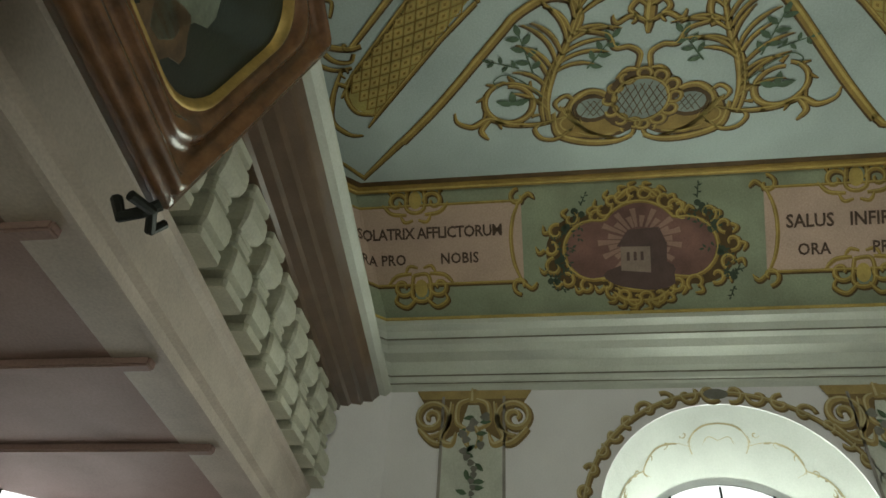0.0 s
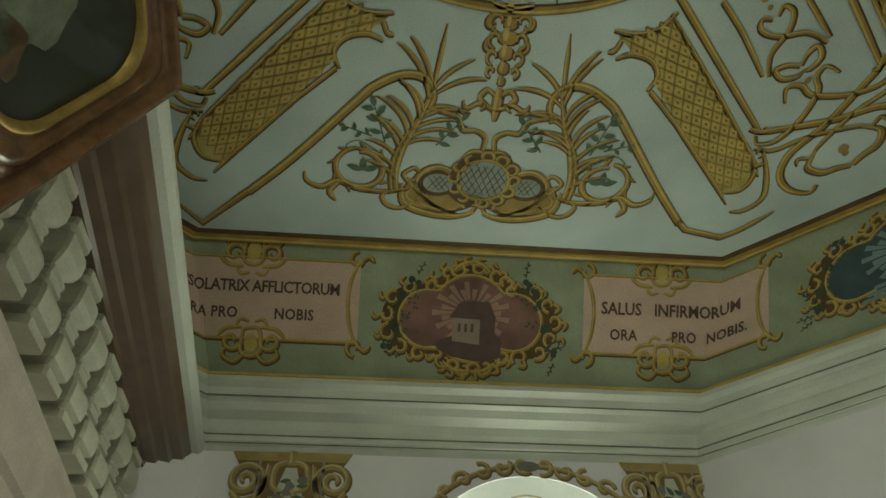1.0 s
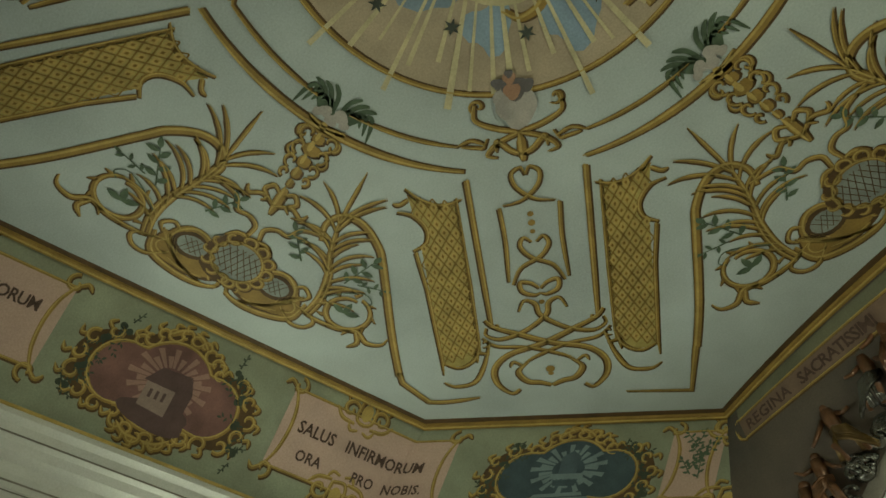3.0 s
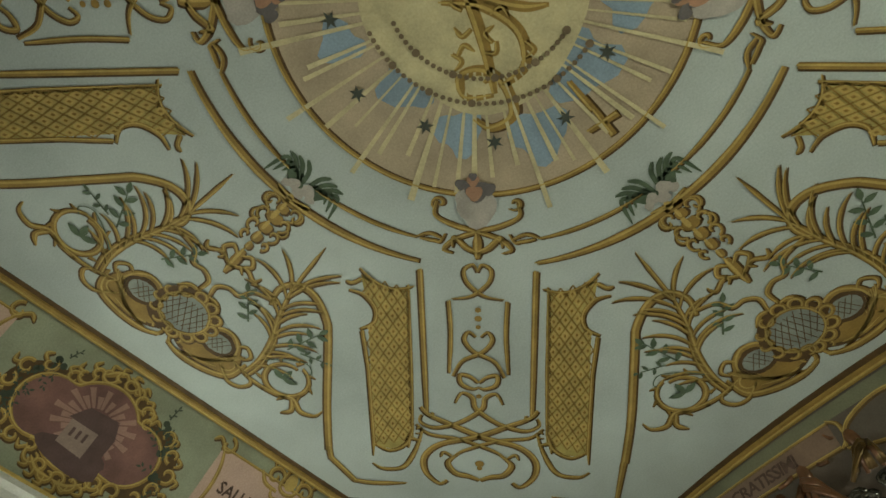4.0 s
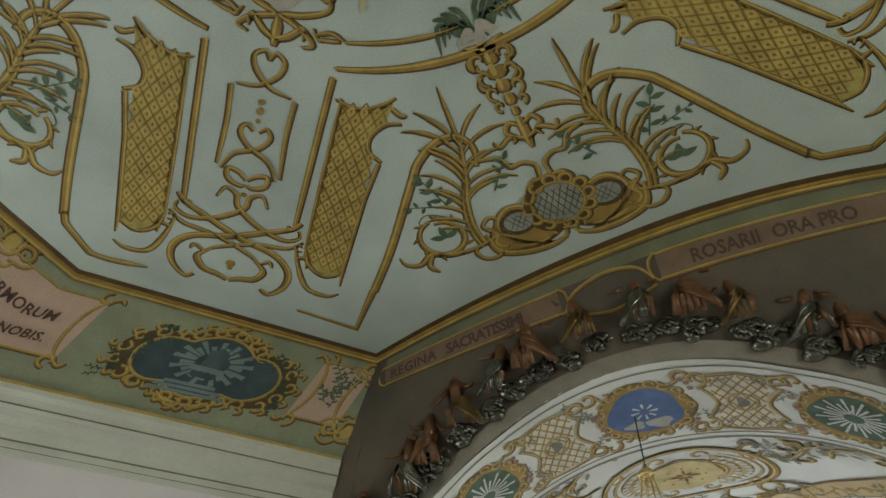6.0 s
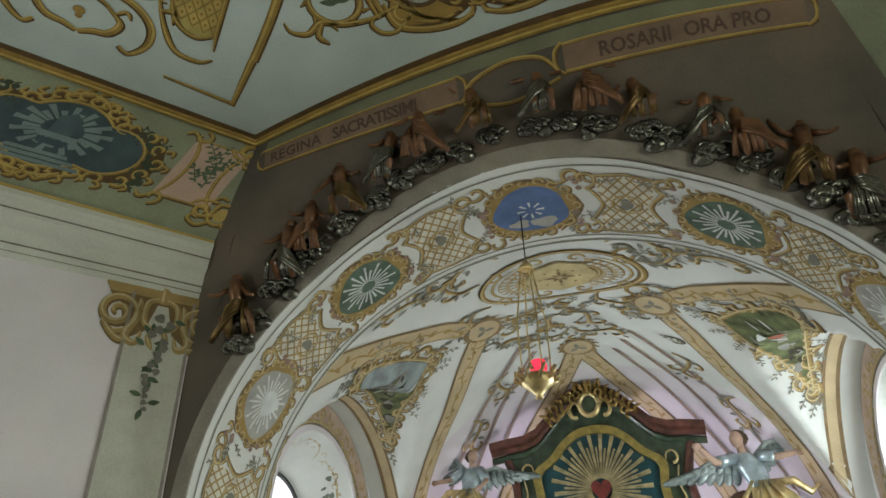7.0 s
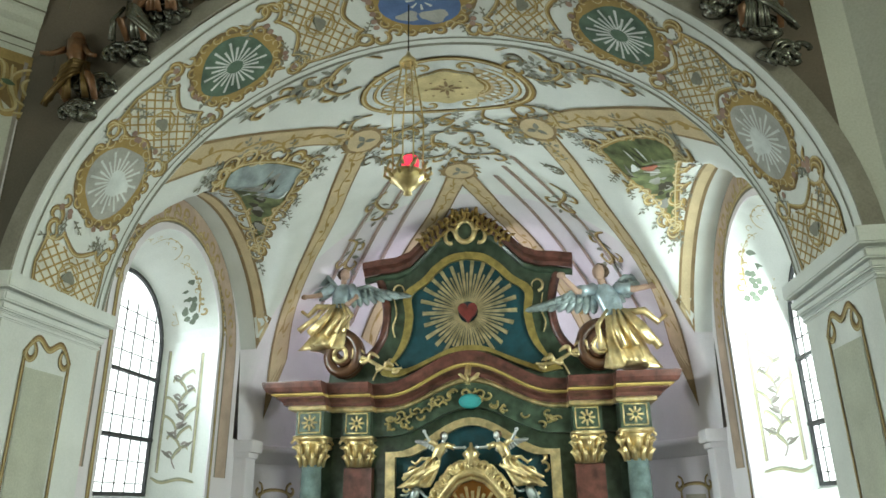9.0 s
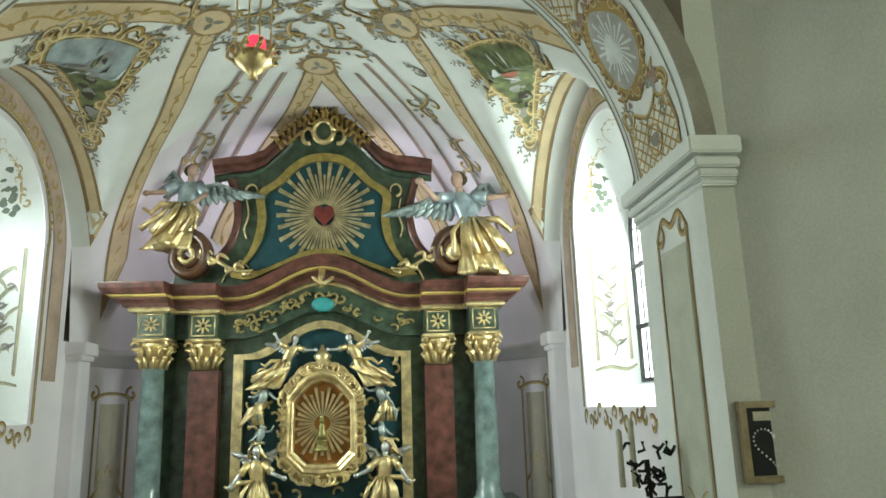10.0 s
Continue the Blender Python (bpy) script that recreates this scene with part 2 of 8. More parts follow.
for i, side in enumerate(SIDES):
    j = (i + 1) % 8
    if side == "east":
        continue
    bm = bmesh.new()
    n = 8
    rows = [[lerp(lerp(R_C[i], R_C[j], s), lerp(R_F[i], R_F[j], s), f) for s in (0, 0.25, 0.5, 0.75, 1)] for f in (0, 0.25, 0.5, 0.75, 1)]
    grid(bm, rows)
    tagged(link("frieze_" + side, bm, M_GREEN), "sloping green painted plaster frieze under the ceiling", "frieze", kind="structure")
    # cornice: stepped mouldings from the frieze's foot down to the wall
    bm = bmesh.new()
    prof = [(-0.10, 8.34), (-0.10, 8.27), (-0.03, 8.23), (0.0, 8.15), (0.06, 8.12), (0.10, 8.05), (0.22, 8.01), (0.25, 7.93), (0.28, 7.89), (0.30, 7.82), (0.36, 7.79), (0.40, 7.75), (0.62, 7.75)]

    def off(k, o, z):
        f = o / 0.40
        return (*lerp(R_F[k], R_W[k], f)[:2], z)
    rows = [[off(i, o, z), off(j, o, z)] for o, z in prof]
    grid(bm, rows)
    corn = tagged(link("cornice_" + side, bm, M_CORN), "off-white stepped plaster cornice with gilt lines", "cornice", kind="structure")
    bm = bmesh.new()
    for o, z, h in ((-0.115, 8.325, 0.03), (0.205, 8.02, 0.018)):
        grid(bm, [[off(i, o, z + h), off(j, o, z + h)], [off(i, o, z), off(j, o, z)], [off(i, o + 0.03, z), off(j, o + 0.03, z)]])
    part("gilt_line", bm, M_OCHRE_L, corn, "thin gilt line along the cornice")
    # dark lines that put the steps' shadows into colour
    bm = bmesh.new()
    for o, z, h in ((0.0, 8.14, 0.016), (0.285, 7.865, 0.016), (0.33, 7.80, 0.012)):
        grid(bm, [[off(i, o - 0.012, z + h), off(j, o - 0.012, z + h)], [off(i, o - 0.006, z), off(j, o - 0.006, z)]])
    part("shade_line", bm, M_LINE, corn, "thin grey-brown line standing in for a step's shadow")
    # wall with its window
    a, b = Vector(R_W[i][:2]), Vector(R_W[j][:2])
    t = (b - a).normalized()
    out = Vector((-t.y, t.x))
    if out.dot((a + b) / 2) < 0:
        out = -out
    length = (b - a).length

    def put(u, v, d, a=a, t=t, out=out):
        p = a + t * u + out * d
        return (p.x, p.y, v)
    loops = [[(0, FZ), (length, FZ), (length, 7.80), (0, 7.80)]]
    holes = {"north": [3.34], "south": [1.86, 4.40], "northwest": [1.7]}.get(side, [])
    half = {"north": 1.25}.get(side, 0.95)
    for h in holes:
        loops.append(arched(h, half, 4.0, 6.35, 1.22))
    bm = bmesh.new()
    prism(bm, loops, put, 0.75)
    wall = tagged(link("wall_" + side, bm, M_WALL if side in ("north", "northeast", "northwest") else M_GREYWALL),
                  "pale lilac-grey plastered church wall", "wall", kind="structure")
    for h in holes:
        win = tagged(new("window_1"), "tall arched leaded church window with bright clear glass", "window", kind="structure")
        bm = bmesh.new()
        prism(bm, [arched(h, half * 0.80, 4.1, 6.05, 0.92)], lambda u, v, d, put=put: put(u, v, 0.60 + d), 0.02)
        pane = part("pane", bm, M_GLASS, win)
        bm = bmesh.new()
        o1, o2 = arched(h, half, 4.0, 6.35, 1.22), arched(h, half * 0.80, 4.1, 6.05, 0.92)
        grid(bm, [[put(u, v, 0.02) for u, v in o1], [put(u, v, 0.58) for u, v in o2]], True)
        part("splayed_reveal", bm, M_WHITE, win, "pale plaster reveal")
        bm = bmesh.new()
        for z in (4.6, 5.2, 5.8, 6.4):
            prism(bm, [[(h - half * 0.8, z), (h + half * 0.8, z), (h + half * 0.8, z + 0.03), (h - half * 0.8, z + 0.03)]], lambda u, v, d, put=put: put(u, v, 0.57 + d), 0.03)
        for u in (-0.4, 0, 0.4):
            prism(bm, [[(h + u * half - 0.012, 4.1), (h + u * half + 0.012, 4.1), (h + u * half + 0.012, 6.95), (h + u * half - 0.012, 6.95)]], lambda u, v, d, put=put: put(u, v, 0.575 + d), 0.02)
        part("glazing_bars", bm, M_LEAD, win, "dark lead bars")

# ---- the chancel wall with its arch ----
AX, AHALF, AZ, ARISE = 0.0, 3.24, 5.56, 2.92
SHEAR = 0.0


def east_y(z, x=0.0):
    """The chancel wall's face: upright below, leaning in over the arch towards the bowed ceiling edge."""
    if z < 7.76:
        return EAST
    y = 5.58 + (9.45 - z) * (0.16 / 1.12) if z > 8.33 else 5.74 + (8.33 - z) * (0.11 / 0.57)
    return y - (BOW * bow(x) + SKEW * max(0.0, x + EDGE_X)) * (max(0.0, z - 8.15) / 1.30) ** 1.2


def east_half(z):
    """Half the chancel wall's width at a height."""
    if z < 7.76:
        return 3.48
    return 3.48 - 0.14 * (z - 7.76) / 0.57 if z < 8.33 else 3.34 - 0.46 * (z - 8.33) / 1.12


def arch_z(x, half=AHALF, rise=ARISE, z=AZ):
    q = (x - AX) / half
    return z + rise * math.sqrt(max(0.0, 1 - q * q)) if abs(q) < 1 else 0.0


def arch_pt(f, half=AHALF, rise=ARISE, z=AZ):
    a = math.pi * (1 - f)
    return AX + half * math.cos(a), z + rise * math.sin(a)


bm = bmesh.new()
xs = [AX + AHALF * math.cos(math.pi * (1 - k / 60)) for k in range(61)]
rows = []
for x in xs:
    z0 = max(arch_z(x), AZ)
    row = []
    for k in range(13):
        z = z0 + (9.45 - z0) * k / 12
        wide = east_half(z) / 3.48
        row.append((x * wide, east_y(z, x * wide), z))
    rows.append(row)
grid(bm, rows)
wall_east = tagged(link("wall_east", bm, M_BROWN, smooth=True), "dark brown wall over the wide chancel arch", "wall", kind="structure")
bm, bm_up = bmesh.new(), bmesh.new()
for x0, x1 in ((-3.48, AX - AHALF), (AX + AHALF, 3.48)):
    rows = []
    for x in (x0, x1):
        rows.append([(x * east_half(z) / 3.48, east_y(z, x * east_half(z) / 3.48), z) for z in (FZ, 3, 4.5, AZ - 0.05)])
    grid(bm, rows)
    rows = [[(x * east_half(z) / 3.48, east_y(z, x * east_half(z) / 3.48), z) for z in (AZ - 0.05, 6.4, 7.2, 7.76, 8.05, 8.33, 8.6, 8.9, 9.15, 9.45)] for x in (x0, x1)]
    # brown down to the impost on the left, only above 7.76 on the right
    if x0 < 0:
        grid(bm_up, rows)
    else:
        grid(bm, [q[:4] for q in rows])
        grid(bm_up, [q[3:] for q in rows])
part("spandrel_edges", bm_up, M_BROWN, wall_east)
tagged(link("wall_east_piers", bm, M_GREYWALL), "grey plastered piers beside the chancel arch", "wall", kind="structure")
bm = bmesh.new()
rows = []
for k in range(61):
    row = []
    for w, h in ((0.0, 0.0), (0.0, 0.022), (0.15, 0.022), (0.16, 0.0)):
        x, z = arch_pt(k / 60, AHALF + w, ARISE + w * 0.9)
        row.append((x, east_y(z, x) - h, z))
    rows.append(row)
grid(bm, rows)
tagged(link("trim_arch", bm, mat("grey_brown_arris_paint", (0.27, 0.25, 0.215), 0.8, vary=0.2, scale=3), smooth=False), "grey-brown painted band round the arch edge", "trim", kind="structure")
# the arch's soffit and jambs
bm = bmesh.new()
SOFF = 7.15
rows = []
for k in range(81):
    x, z = arch_pt(k / 80)
    rows.append([(x, east_y(z) + (SOFF - east_y(z)) * f, z) for f in (0, 0.33, 0.67, 1)])
grid(bm, rows)
for s in (-1, 1):
    x = AX + s * AHALF
    grid(bm, [[(x, EAST, FZ), (x, SOFF, FZ)], [(x, EAST, AZ), (x, SOFF, AZ)]])
arch_soffit = tagged(link("arch_soffit", bm, M_WHITE, smooth=True), "white plastered underside of the chancel arch with painted ornament", "arch", kind="structure")

# ---- the chancel: cross vault, windows and round apse ----
CX, CA, CS, CTOP, AP_Y, AP_D = 0.0, 3.60, 4.85, 8.68, 11.4, 3.3
LUN_Y, LUN_H, LUN_Z, LUN_R = 9.3, 2.25, 5.35, 2.45


def shear(p):
    return (p[0], p[1] - SHEAR * (p[0] - CX), p[2])


def vault_z(x, y):
    """The chancel vault's height at a place of the plan, before the shear."""
    q = (x - CX) / CA
    d = max(0.0, (y - AP_Y) / AP_D)
    z = CS + (CTOP - CS) * math.sqrt(max(0.0, 1 - q * q - d * d))
    u = (y - LUN_Y) / LUN_H
    if abs(u) < 1:
        z = max(z, LUN_Z + LUN_R * math.sqrt(1 - u * u))
    return z


bm = bmesh.new()
rows = []
for k in range(70):
    y = SOFF + (AP_Y - SOFF) * k / 69
    rows.append([shear((CX + CA * math.sin(th), y, vault_z(CX + CA * math.sin(th), y))) for th in np.linspace(-math.pi / 2, math.pi / 2, 61)])
barrel_rows, rows = rows, rows[-1:]
for k in range(1, 31):
    ph = math.pi / 2 * k / 30
    y, c = AP_Y + AP_D * math.sin(ph), math.cos(ph)
    rows.append([shear((CX + CA * c * math.sin(th), y, max(CS + (CTOP - CS) * c * math.cos(th), vault_z(CX + CA * c * math.sin(th), y)))) for th in np.linspace(-math.pi / 2, math.pi / 2, 61)])
grid(bm, barrel_rows)
bm_dome = bmesh.new()
grid(bm_dome, rows)
tagged(link("ceiling_apse_vault", bm_dome, M_LILAC, smooth=True), "pale lilac half dome over the altar", "vault", kind="structure")
vault = tagged(link("ceiling_chancel_vault", bm, M_WHITE, smooth=True), "white plastered chancel vault with lunettes over the windows", "vault", kind="structure")
# end wall between the arch and the vault
bm = bmesh.new()
lo = [(AX + AHALF * math.cos(math.pi * (1 - k / 60)), SOFF, AZ + ARISE * math.sin(math.pi * k / 60)) for k in range(61)]
hi = [(CX + 4.3 * math.cos(math.pi * (1 - k / 60)), SOFF + 0.01, 5.0 + 4.6 * math.sin(math.pi * k / 60)) for k in range(61)]
grid(bm, [lo, hi])
for s in (-1, 1):
    grid(bm, [[(AX + s * AHALF, SOFF, FZ), (AX + s * AHALF, SOFF, AZ)], [(CX + s * 4.3, SOFF + 0.01, FZ), (CX + s * 4.3, SOFF + 0.01, AZ)]])
tagged(link("wall_chancel_west", bm, M_WHITE), "white plaster inner face of the chancel arch", "wall", kind="structure")

for s, side in ((-1, "left"), (1, "right")):
    x = CX + s * CA

    def put(u, v, d, s=s, x=x):
        return shear((x + s * d, u, v))
    bm = bmesh.new()
    loops = [[(SOFF, FZ), (AP_Y, FZ), (AP_Y, 7.95), (SOFF, 7.95)], arched(LUN_Y, 1.30, 3.75, 6.10, 1.25)]
    prism(bm, loops, put, 0.8)
    tagged(link("wall_chancel_" + ("north" if s < 0 else "south"), bm, M_LILAC), "pale lilac plastered chancel wall", "wall", kind="structure")
    win = tagged(new("window_2"), "arched leaded chancel window with coloured glass and a deep pale reveal", "window", kind="structure")
    o1, o2 = arched(LUN_Y, 1.30, 3.75, 6.10, 1.25), arched(LUN_Y, 0.98, 4.05, 5.95, 0.95)
    bm = bmesh.new()
    grid(bm, [[put(u, v, 0.015) for u, v in o1], [put(u, v, 0.72) for u, v in o2]], True)
    part("splayed_reveal", bm, M_WHITE, win, "pale plaster reveal with painted vines")
    bm = bmesh.new()
    prism(bm, [o2], lambda u, v, d, put=put: put(u, v, 0.72 + d), 0.02)
    part("pane", bm, M_GLASS, win)
    bm = bmesh.new()
    for z in (4.75, 5.55):
        prism(bm, [[(LUN_Y - 0.98, z), (LUN_Y + 0.98, z), (LUN_Y + 0.98, z + 0.045), (LUN_Y - 0.98, z + 0.045)]], lambda u, v, d, put=put: put(u, v, 0.66 + d), 0.05)
    o3 = arched(LUN_Y, 0.93, 4.10, 5.95, 0.90)
    prism(bm, [o2, o3], lambda u, v, d, put=put: put(u, v, 0.67 + d), 0.04)
    for k in range(-3, 4):
        prism(bm, [[(LUN_Y + k * 0.25 - 0.007, 4.05), (LUN_Y + k * 0.25 + 0.007, 4.05), (LUN_Y + k * 0.25 + 0.007, 6.5), (LUN_Y + k * 0.25 - 0.007, 6.5)]], lambda u, v, d, put=put: put(u, v, 0.70 + d), 0.012)
    for k in range(9):
        z = 4.2 + 0.27 * k
        prism(bm, [[(LUN_Y - 0.95, z), (LUN_Y + 0.95, z), (LUN_Y + 0.95, z + 0.012), (LUN_Y - 0.95, z + 0.012)]], lambda u, v, d, put=put: put(u, v, 0.70 + d), 0.012)
    part("glazing_bars", bm, M_LEAD, win, "dark lead and iron bars")

bm = bmesh.new()
rows = []
for z in (FZ, 3.2, CS + 0.02):
    rows.append([shear((CX + CA * math.cos(a), AP_Y + AP_D * math.sin(a), z)) for a in np.linspace(0, math.pi, 49)])
grid(bm, rows)
tagged(link("wall_apse", bm, M_LILAC, smooth=True), "curved pale lilac apse wall behind the altar", "wall", kind="structure")
bm = bmesh.new()
prof = [(0.0, 4.55), (0.04, 4.58), (0.05, 4.68), (0.10, 4.72), (0.12, 4.82), (0.0, 4.84)]
grid(bm, [[shear((CX + (CA - o) * math.cos(a), AP_Y + (AP_D - o) * math.sin(a), z)) for a in np.linspace(0.05, math.pi - 0.05, 49)] for o, z in prof])
tagged(link("trim_apse_cornice", bm, M_LILAC, smooth=True), "slim lilac plaster cornice round the apse", "cornice", kind="structure")

# impost blocks on the arch's jambs
for s in (-1, 1):
    bm = bmesh.new()
    x = AX + s * AHALF
    for o, z0, z1 in ((0.02, 5.32, 5.36), (0.05, 5.38, 5.44), (0.03, 5.36, 5.38), (0.09, 5.44, 5.51), (0.07, 5.51, 5.53), (0.14, 5.53, 5.66)):
        box(bm, (min(x - s * o, x + s * 0.25), EAST - 0.03 - o, z0), (max(x - s * o, x + s * 0.25), SOFF + 0.02, z1), 0.012)
    tagged(link("arch_impost", bm, M_WHITE), "white moulded plaster impost of the chancel arch", "impost", kind="structure")

# ---- the organ gallery ----
def gal_y(x, base):
    return base + 0.088 * (x + 6.4)


def gallery_bar(name, prof, material, label):
    """A moulding along the gallery's front: prof gives (outward, height) pairs."""
    bm = bmesh.new()
    rows = [[(x, gal_y(x, -3.11) + o, z) for x in (-6.6, -3.3, 0.0, 3.3, 6.6)] for o, z in prof]
    grid(bm, rows + rows[:1])
    return bm


gallery = tagged(new("gallery"), "rose-painted organ gallery with a cream balustrade across the nave", "gallery", kind="structure")
part("beam", gallery_bar("beam", [(-0.20, 6.02), (-0.18, 6.0), (-0.14, 6.0), (-0.14, 6.08), (-0.10, 6.11), (-0.10, 6.40), (-0.07, 6.44), (-0.07, 6.50), (-0.48, 6.50), (-0.48, 6.02)], M_BEAM, ""), M_BEAM, gallery, "rose-grey painted front beam")
part("top_rail", gallery_bar("rail", [(-0.02, 7.34), (0.05, 7.34), (0.06, 7.40), (0.13, 7.42), (0.15, 7.46), (0.24, 7.48), (0.26, 7.53), (0.34, 7.56), (0.36, 7.60), (0.40, 7.66), (0.40, 7.70), (0.0, 7.74), (-0.30, 7.74), (-0.30, 7.34)], M_RAIL, ""), M_RAIL, gallery, "brown moulded handrail")
part("rail_lip", gallery_bar("lip", [(0.36, 7.66), (0.46, 7.68), (0.50, 7.74), (0.50, 7.80), (0.36, 7.80)], M_CORN, ""), M_CORN, gallery, "pale upper edge of the handrail")
bm = bmesh.new()
grid(bm, [[(x, gal_y(x, -3.11) - 0.30, 6.03) for x in (-6.6, 6.6)], [(x, -5.8, 6.03) for x in (-6.6, 6.6)]])
grid(bm, [[(x, gal_y(x, -3.11) - 0.30, 6.45) for x in (-6.6, 6.6)], [(x, -5.8, 6.45) for x in (-6.6, 6.6)]])
part("underside", bm, M_UNDER, gallery, "rose painted boards of the gallery's underside")
for k in range(12):
    x = -6.2 + 1.1 * k
    bm = bmesh.new()
    box(bm, (x - 0.04, -5.8, 5.97), (x + 0.04, gal_y(x, -3.11) - 0.25, 6.03), 0.012)
    part("batten", bm, M_UNDER, gallery)
bal = bmesh.new()
# square double-vase section: cushion blocks below and above a narrow collar
BP = [(0.17, 0.0), (0.17, 0.06), (0.115, 0.075), (0.115, 0.10), (0.175, 0.125), (0.185, 0.17), (0.185, 0.25), (0.165, 0.30), (0.115, 0.335), (0.10, 0.345), (0.10, 0.365), (0.135, 0.37), (0.135, 0.395), (0.125, 0.40), (0.125, 0.44), (0.135, 0.445), (0.135, 0.47), (0.10, 0.475), (0.10, 0.495), (0.115, 0.505), (0.165, 0.54), (0.185, 0.59), (0.185, 0.67), (0.175, 0.715), (0.115, 0.74), (0.115, 0.765), (0.17, 0.78), (0.17, 0.84)]
ROUND = ((-0.86, -1), (0.86, -1), (1, -0.86), (1, 0.86), (0.86, 1), (-0.86, 1), (-1, 0.86), (-1, -0.86))
vs = grid(bal, [[(r * 0.86 * cx, r * 0.86 * cy, z) for cx, cy in ROUND] for r, z in BP], True)
bal.faces.new(vs[0][::-1])
bal.faces.new(vs[-1])
bal_me = bpy.data.meshes.new("baluster")
bmesh.ops.recalc_face_normals(bal, faces=bal.faces[:])
bal.to_mesh(bal_me)
bal.free()
bal_me.materials.append(M_BAL)
for p in bal_me.polygons:
    p.use_smooth = False
for k in range(28):
    x = -6.32 + 0.47 * k
    ob = new("baluster", bal_me)
    ob.parent = gallery
    ob.location = (x, gal_y(x, -3.11) - 0.10, 6.50)

# the large framed painting that leans out over the balustrade
FP, FQ = Vector((-1.66, -2.42, 5.95)), Vector((-1.85, -2.07, 7.16))


def fr(u, v, d=0.0):
    """u along the gallery from the frame's lower corner, v up its side, d out of its face."""
    e1 = Vector((0.995, 0.10, 0)).normalized()
    e2 = (FQ - FP).normalized()
    e3 = e1.cross(e2).normalized()
    if e3.y < 0:
        e3 = -e3
    return FP + e1 * u + e2 * v + e3 * d


def rounded(w, h, r, inset, n=8):
    pts = []
    for cx, cy, a0 in ((w - r, r, -90), (w - r, h - r, 0), (r, h - r, 90), (r, r, 180)):
        for k in range(n + 1):
            a = radians(a0 + 90 * k / n)
            pts.append((cx + (r - inset) * math.cos(a), cy + (r - inset) * math.sin(a)))
    return pts


painting = thing("framed_painting", "large dark oil painting in brown wooden frame leaning from gallery", "painting")
FWID, FHGT = 2.2, 1.42
outer = [(0, 0), (FWID, 0), (FWID, FHGT), (0, FHGT)]


def frame_ring(bm, prof):
    """A moulding whose outer edge has square corners and whose inner edge has round ones."""
    rows = []
    for inset, d in prof:
        r = 0.02 + 0.26 * max(0.0, (inset - 0.06) / 0.22)
        rows.append([fr(inset + u, inset + v, d) for u, v in rounded(FWID - 2 * inset, FHGT - 2 * inset, r, 0)])
    grid(bm, rows, True)


bm = bmesh.new()
prism(bm, [outer], lambda u, v, d: fr(u, v, 0.01 - d), 0.04)
part("frame_back", bm, M_WOOD, painting, "flat dark outer frame")
bm = bmesh.new()
frame_ring(bm, [(0.0, 0.0), (0.0, 0.05), (0.02, 0.065), (0.045, 0.06), (0.05, 0.085), (0.075, 0.105), (0.10, 0.095), (0.108, 0.065), (0.135, 0.05), (0.165, 0.055), (0.172, 0.075), (0.195, 0.08), (0.215, 0.065), (0.222, 0.05), (0.24, 0.055)])
part("frame_moulding", bm, mat("walnut_moulding", (0.15, 0.066, 0.027), 0.24, vary=0.4, scale=10, coat=0.5), painting, "polished walnut moulding", smooth=True)
bm = bmesh.new()
frame_ring(bm, [(0.238, 0.055), (0.246, 0.063), (0.258, 0.05), (0.264, 0.02)])
part("gilt_slip", bm, mat("dull_gilt", (0.42, 0.28, 0.09), 0.5, metal=0.6, vary=0.3, scale=9), painting, "thin gilt inner slip", smooth=True)
bm = bmesh.new()
prism(bm, [rounded(FWID, FHGT, 0.34, 0.25)], lambda u, v, d: fr(u, v, 0.022 - d), 0.01)
part("canvas", bm, mat("dark_green_oil_paint", (0.012, 0.02, 0.015), 0.4, vary=0.6, scale=2.5, coat=0.4), painting, "dark green oil canvas")
for nm, u0, v0, du, dv, col in (("red_patch", 1.05, 1.0, 0.22, 0.62, (0.28, 0.03, 0.03)), ("blue_patch", 1.4, 0.62, 0.55, 0.55, (0.015, 0.04, 0.05)), ("pale_patch", 0.55, 0.55, 0.30, 0.45, (0.16, 0.18, 0.14)), ("brown_patch", 0.5, 0.35, 0.30, 0.30, (0.12, 0.07, 0.035)), ("stone_patch", 1.75, 0.35, 0.22, 0.8, (0.13, 0.13, 0.11))):
    bm = bmesh.new()
    pts = [(u0 + du * 0.5 * (1 + 0.25 * math.sin(5 * a)) * math.cos(a) + du / 2, v0 + dv * 0.5 * (1 + 0.2 * math.cos(3 * a)) * math.sin(a)) for a in np.linspace(0, 2 * math.pi, 22)[:-1]]
    prism(bm, [pts], lambda u, v, d: fr(u, v, 0.027 - d), 0.004)
    part(nm, bm, mat("oil_" + nm, col, 0.4, vary=0.5, scale=9, coat=0.3), painting)
for u in (0.06, 2.5):
    br = bmesh.new()
    tube(br, [fr(u, -0.02, 0.06), fr(u, -0.08, 0.02), fr(u, -0.13, -0.04), fr(u, -0.05, -0.12)], 0.025)
    tube(br, [fr(u - 0.10, -0.09, 0.02), fr(u, -0.06, 0.05), fr(u + 0.10, -0.09, 0.02)], 0.022)
    tube(br, [fr(u - 0.10, -0.09, 0.02), fr(u - 0.12, -0.02, 0.03)], 0.02)
    part("bracket", br, M_IRON, painting, "black iron scroll bracket")


for u in (0.5, 1.7):
    br = bmesh.new()
    hook = fr(u, 1.25, -0.03)
    tube(br, [hook, (hook.x, gal_y(hook.x, -3.11) + 0.30, 7.60)], 0.015, 6)
    part("tie_rod", br, M_IRON, painting, "iron rod that ties the frame to the handrail")


# ---- the high altar ----
AC, AY = -0.05, 12.2
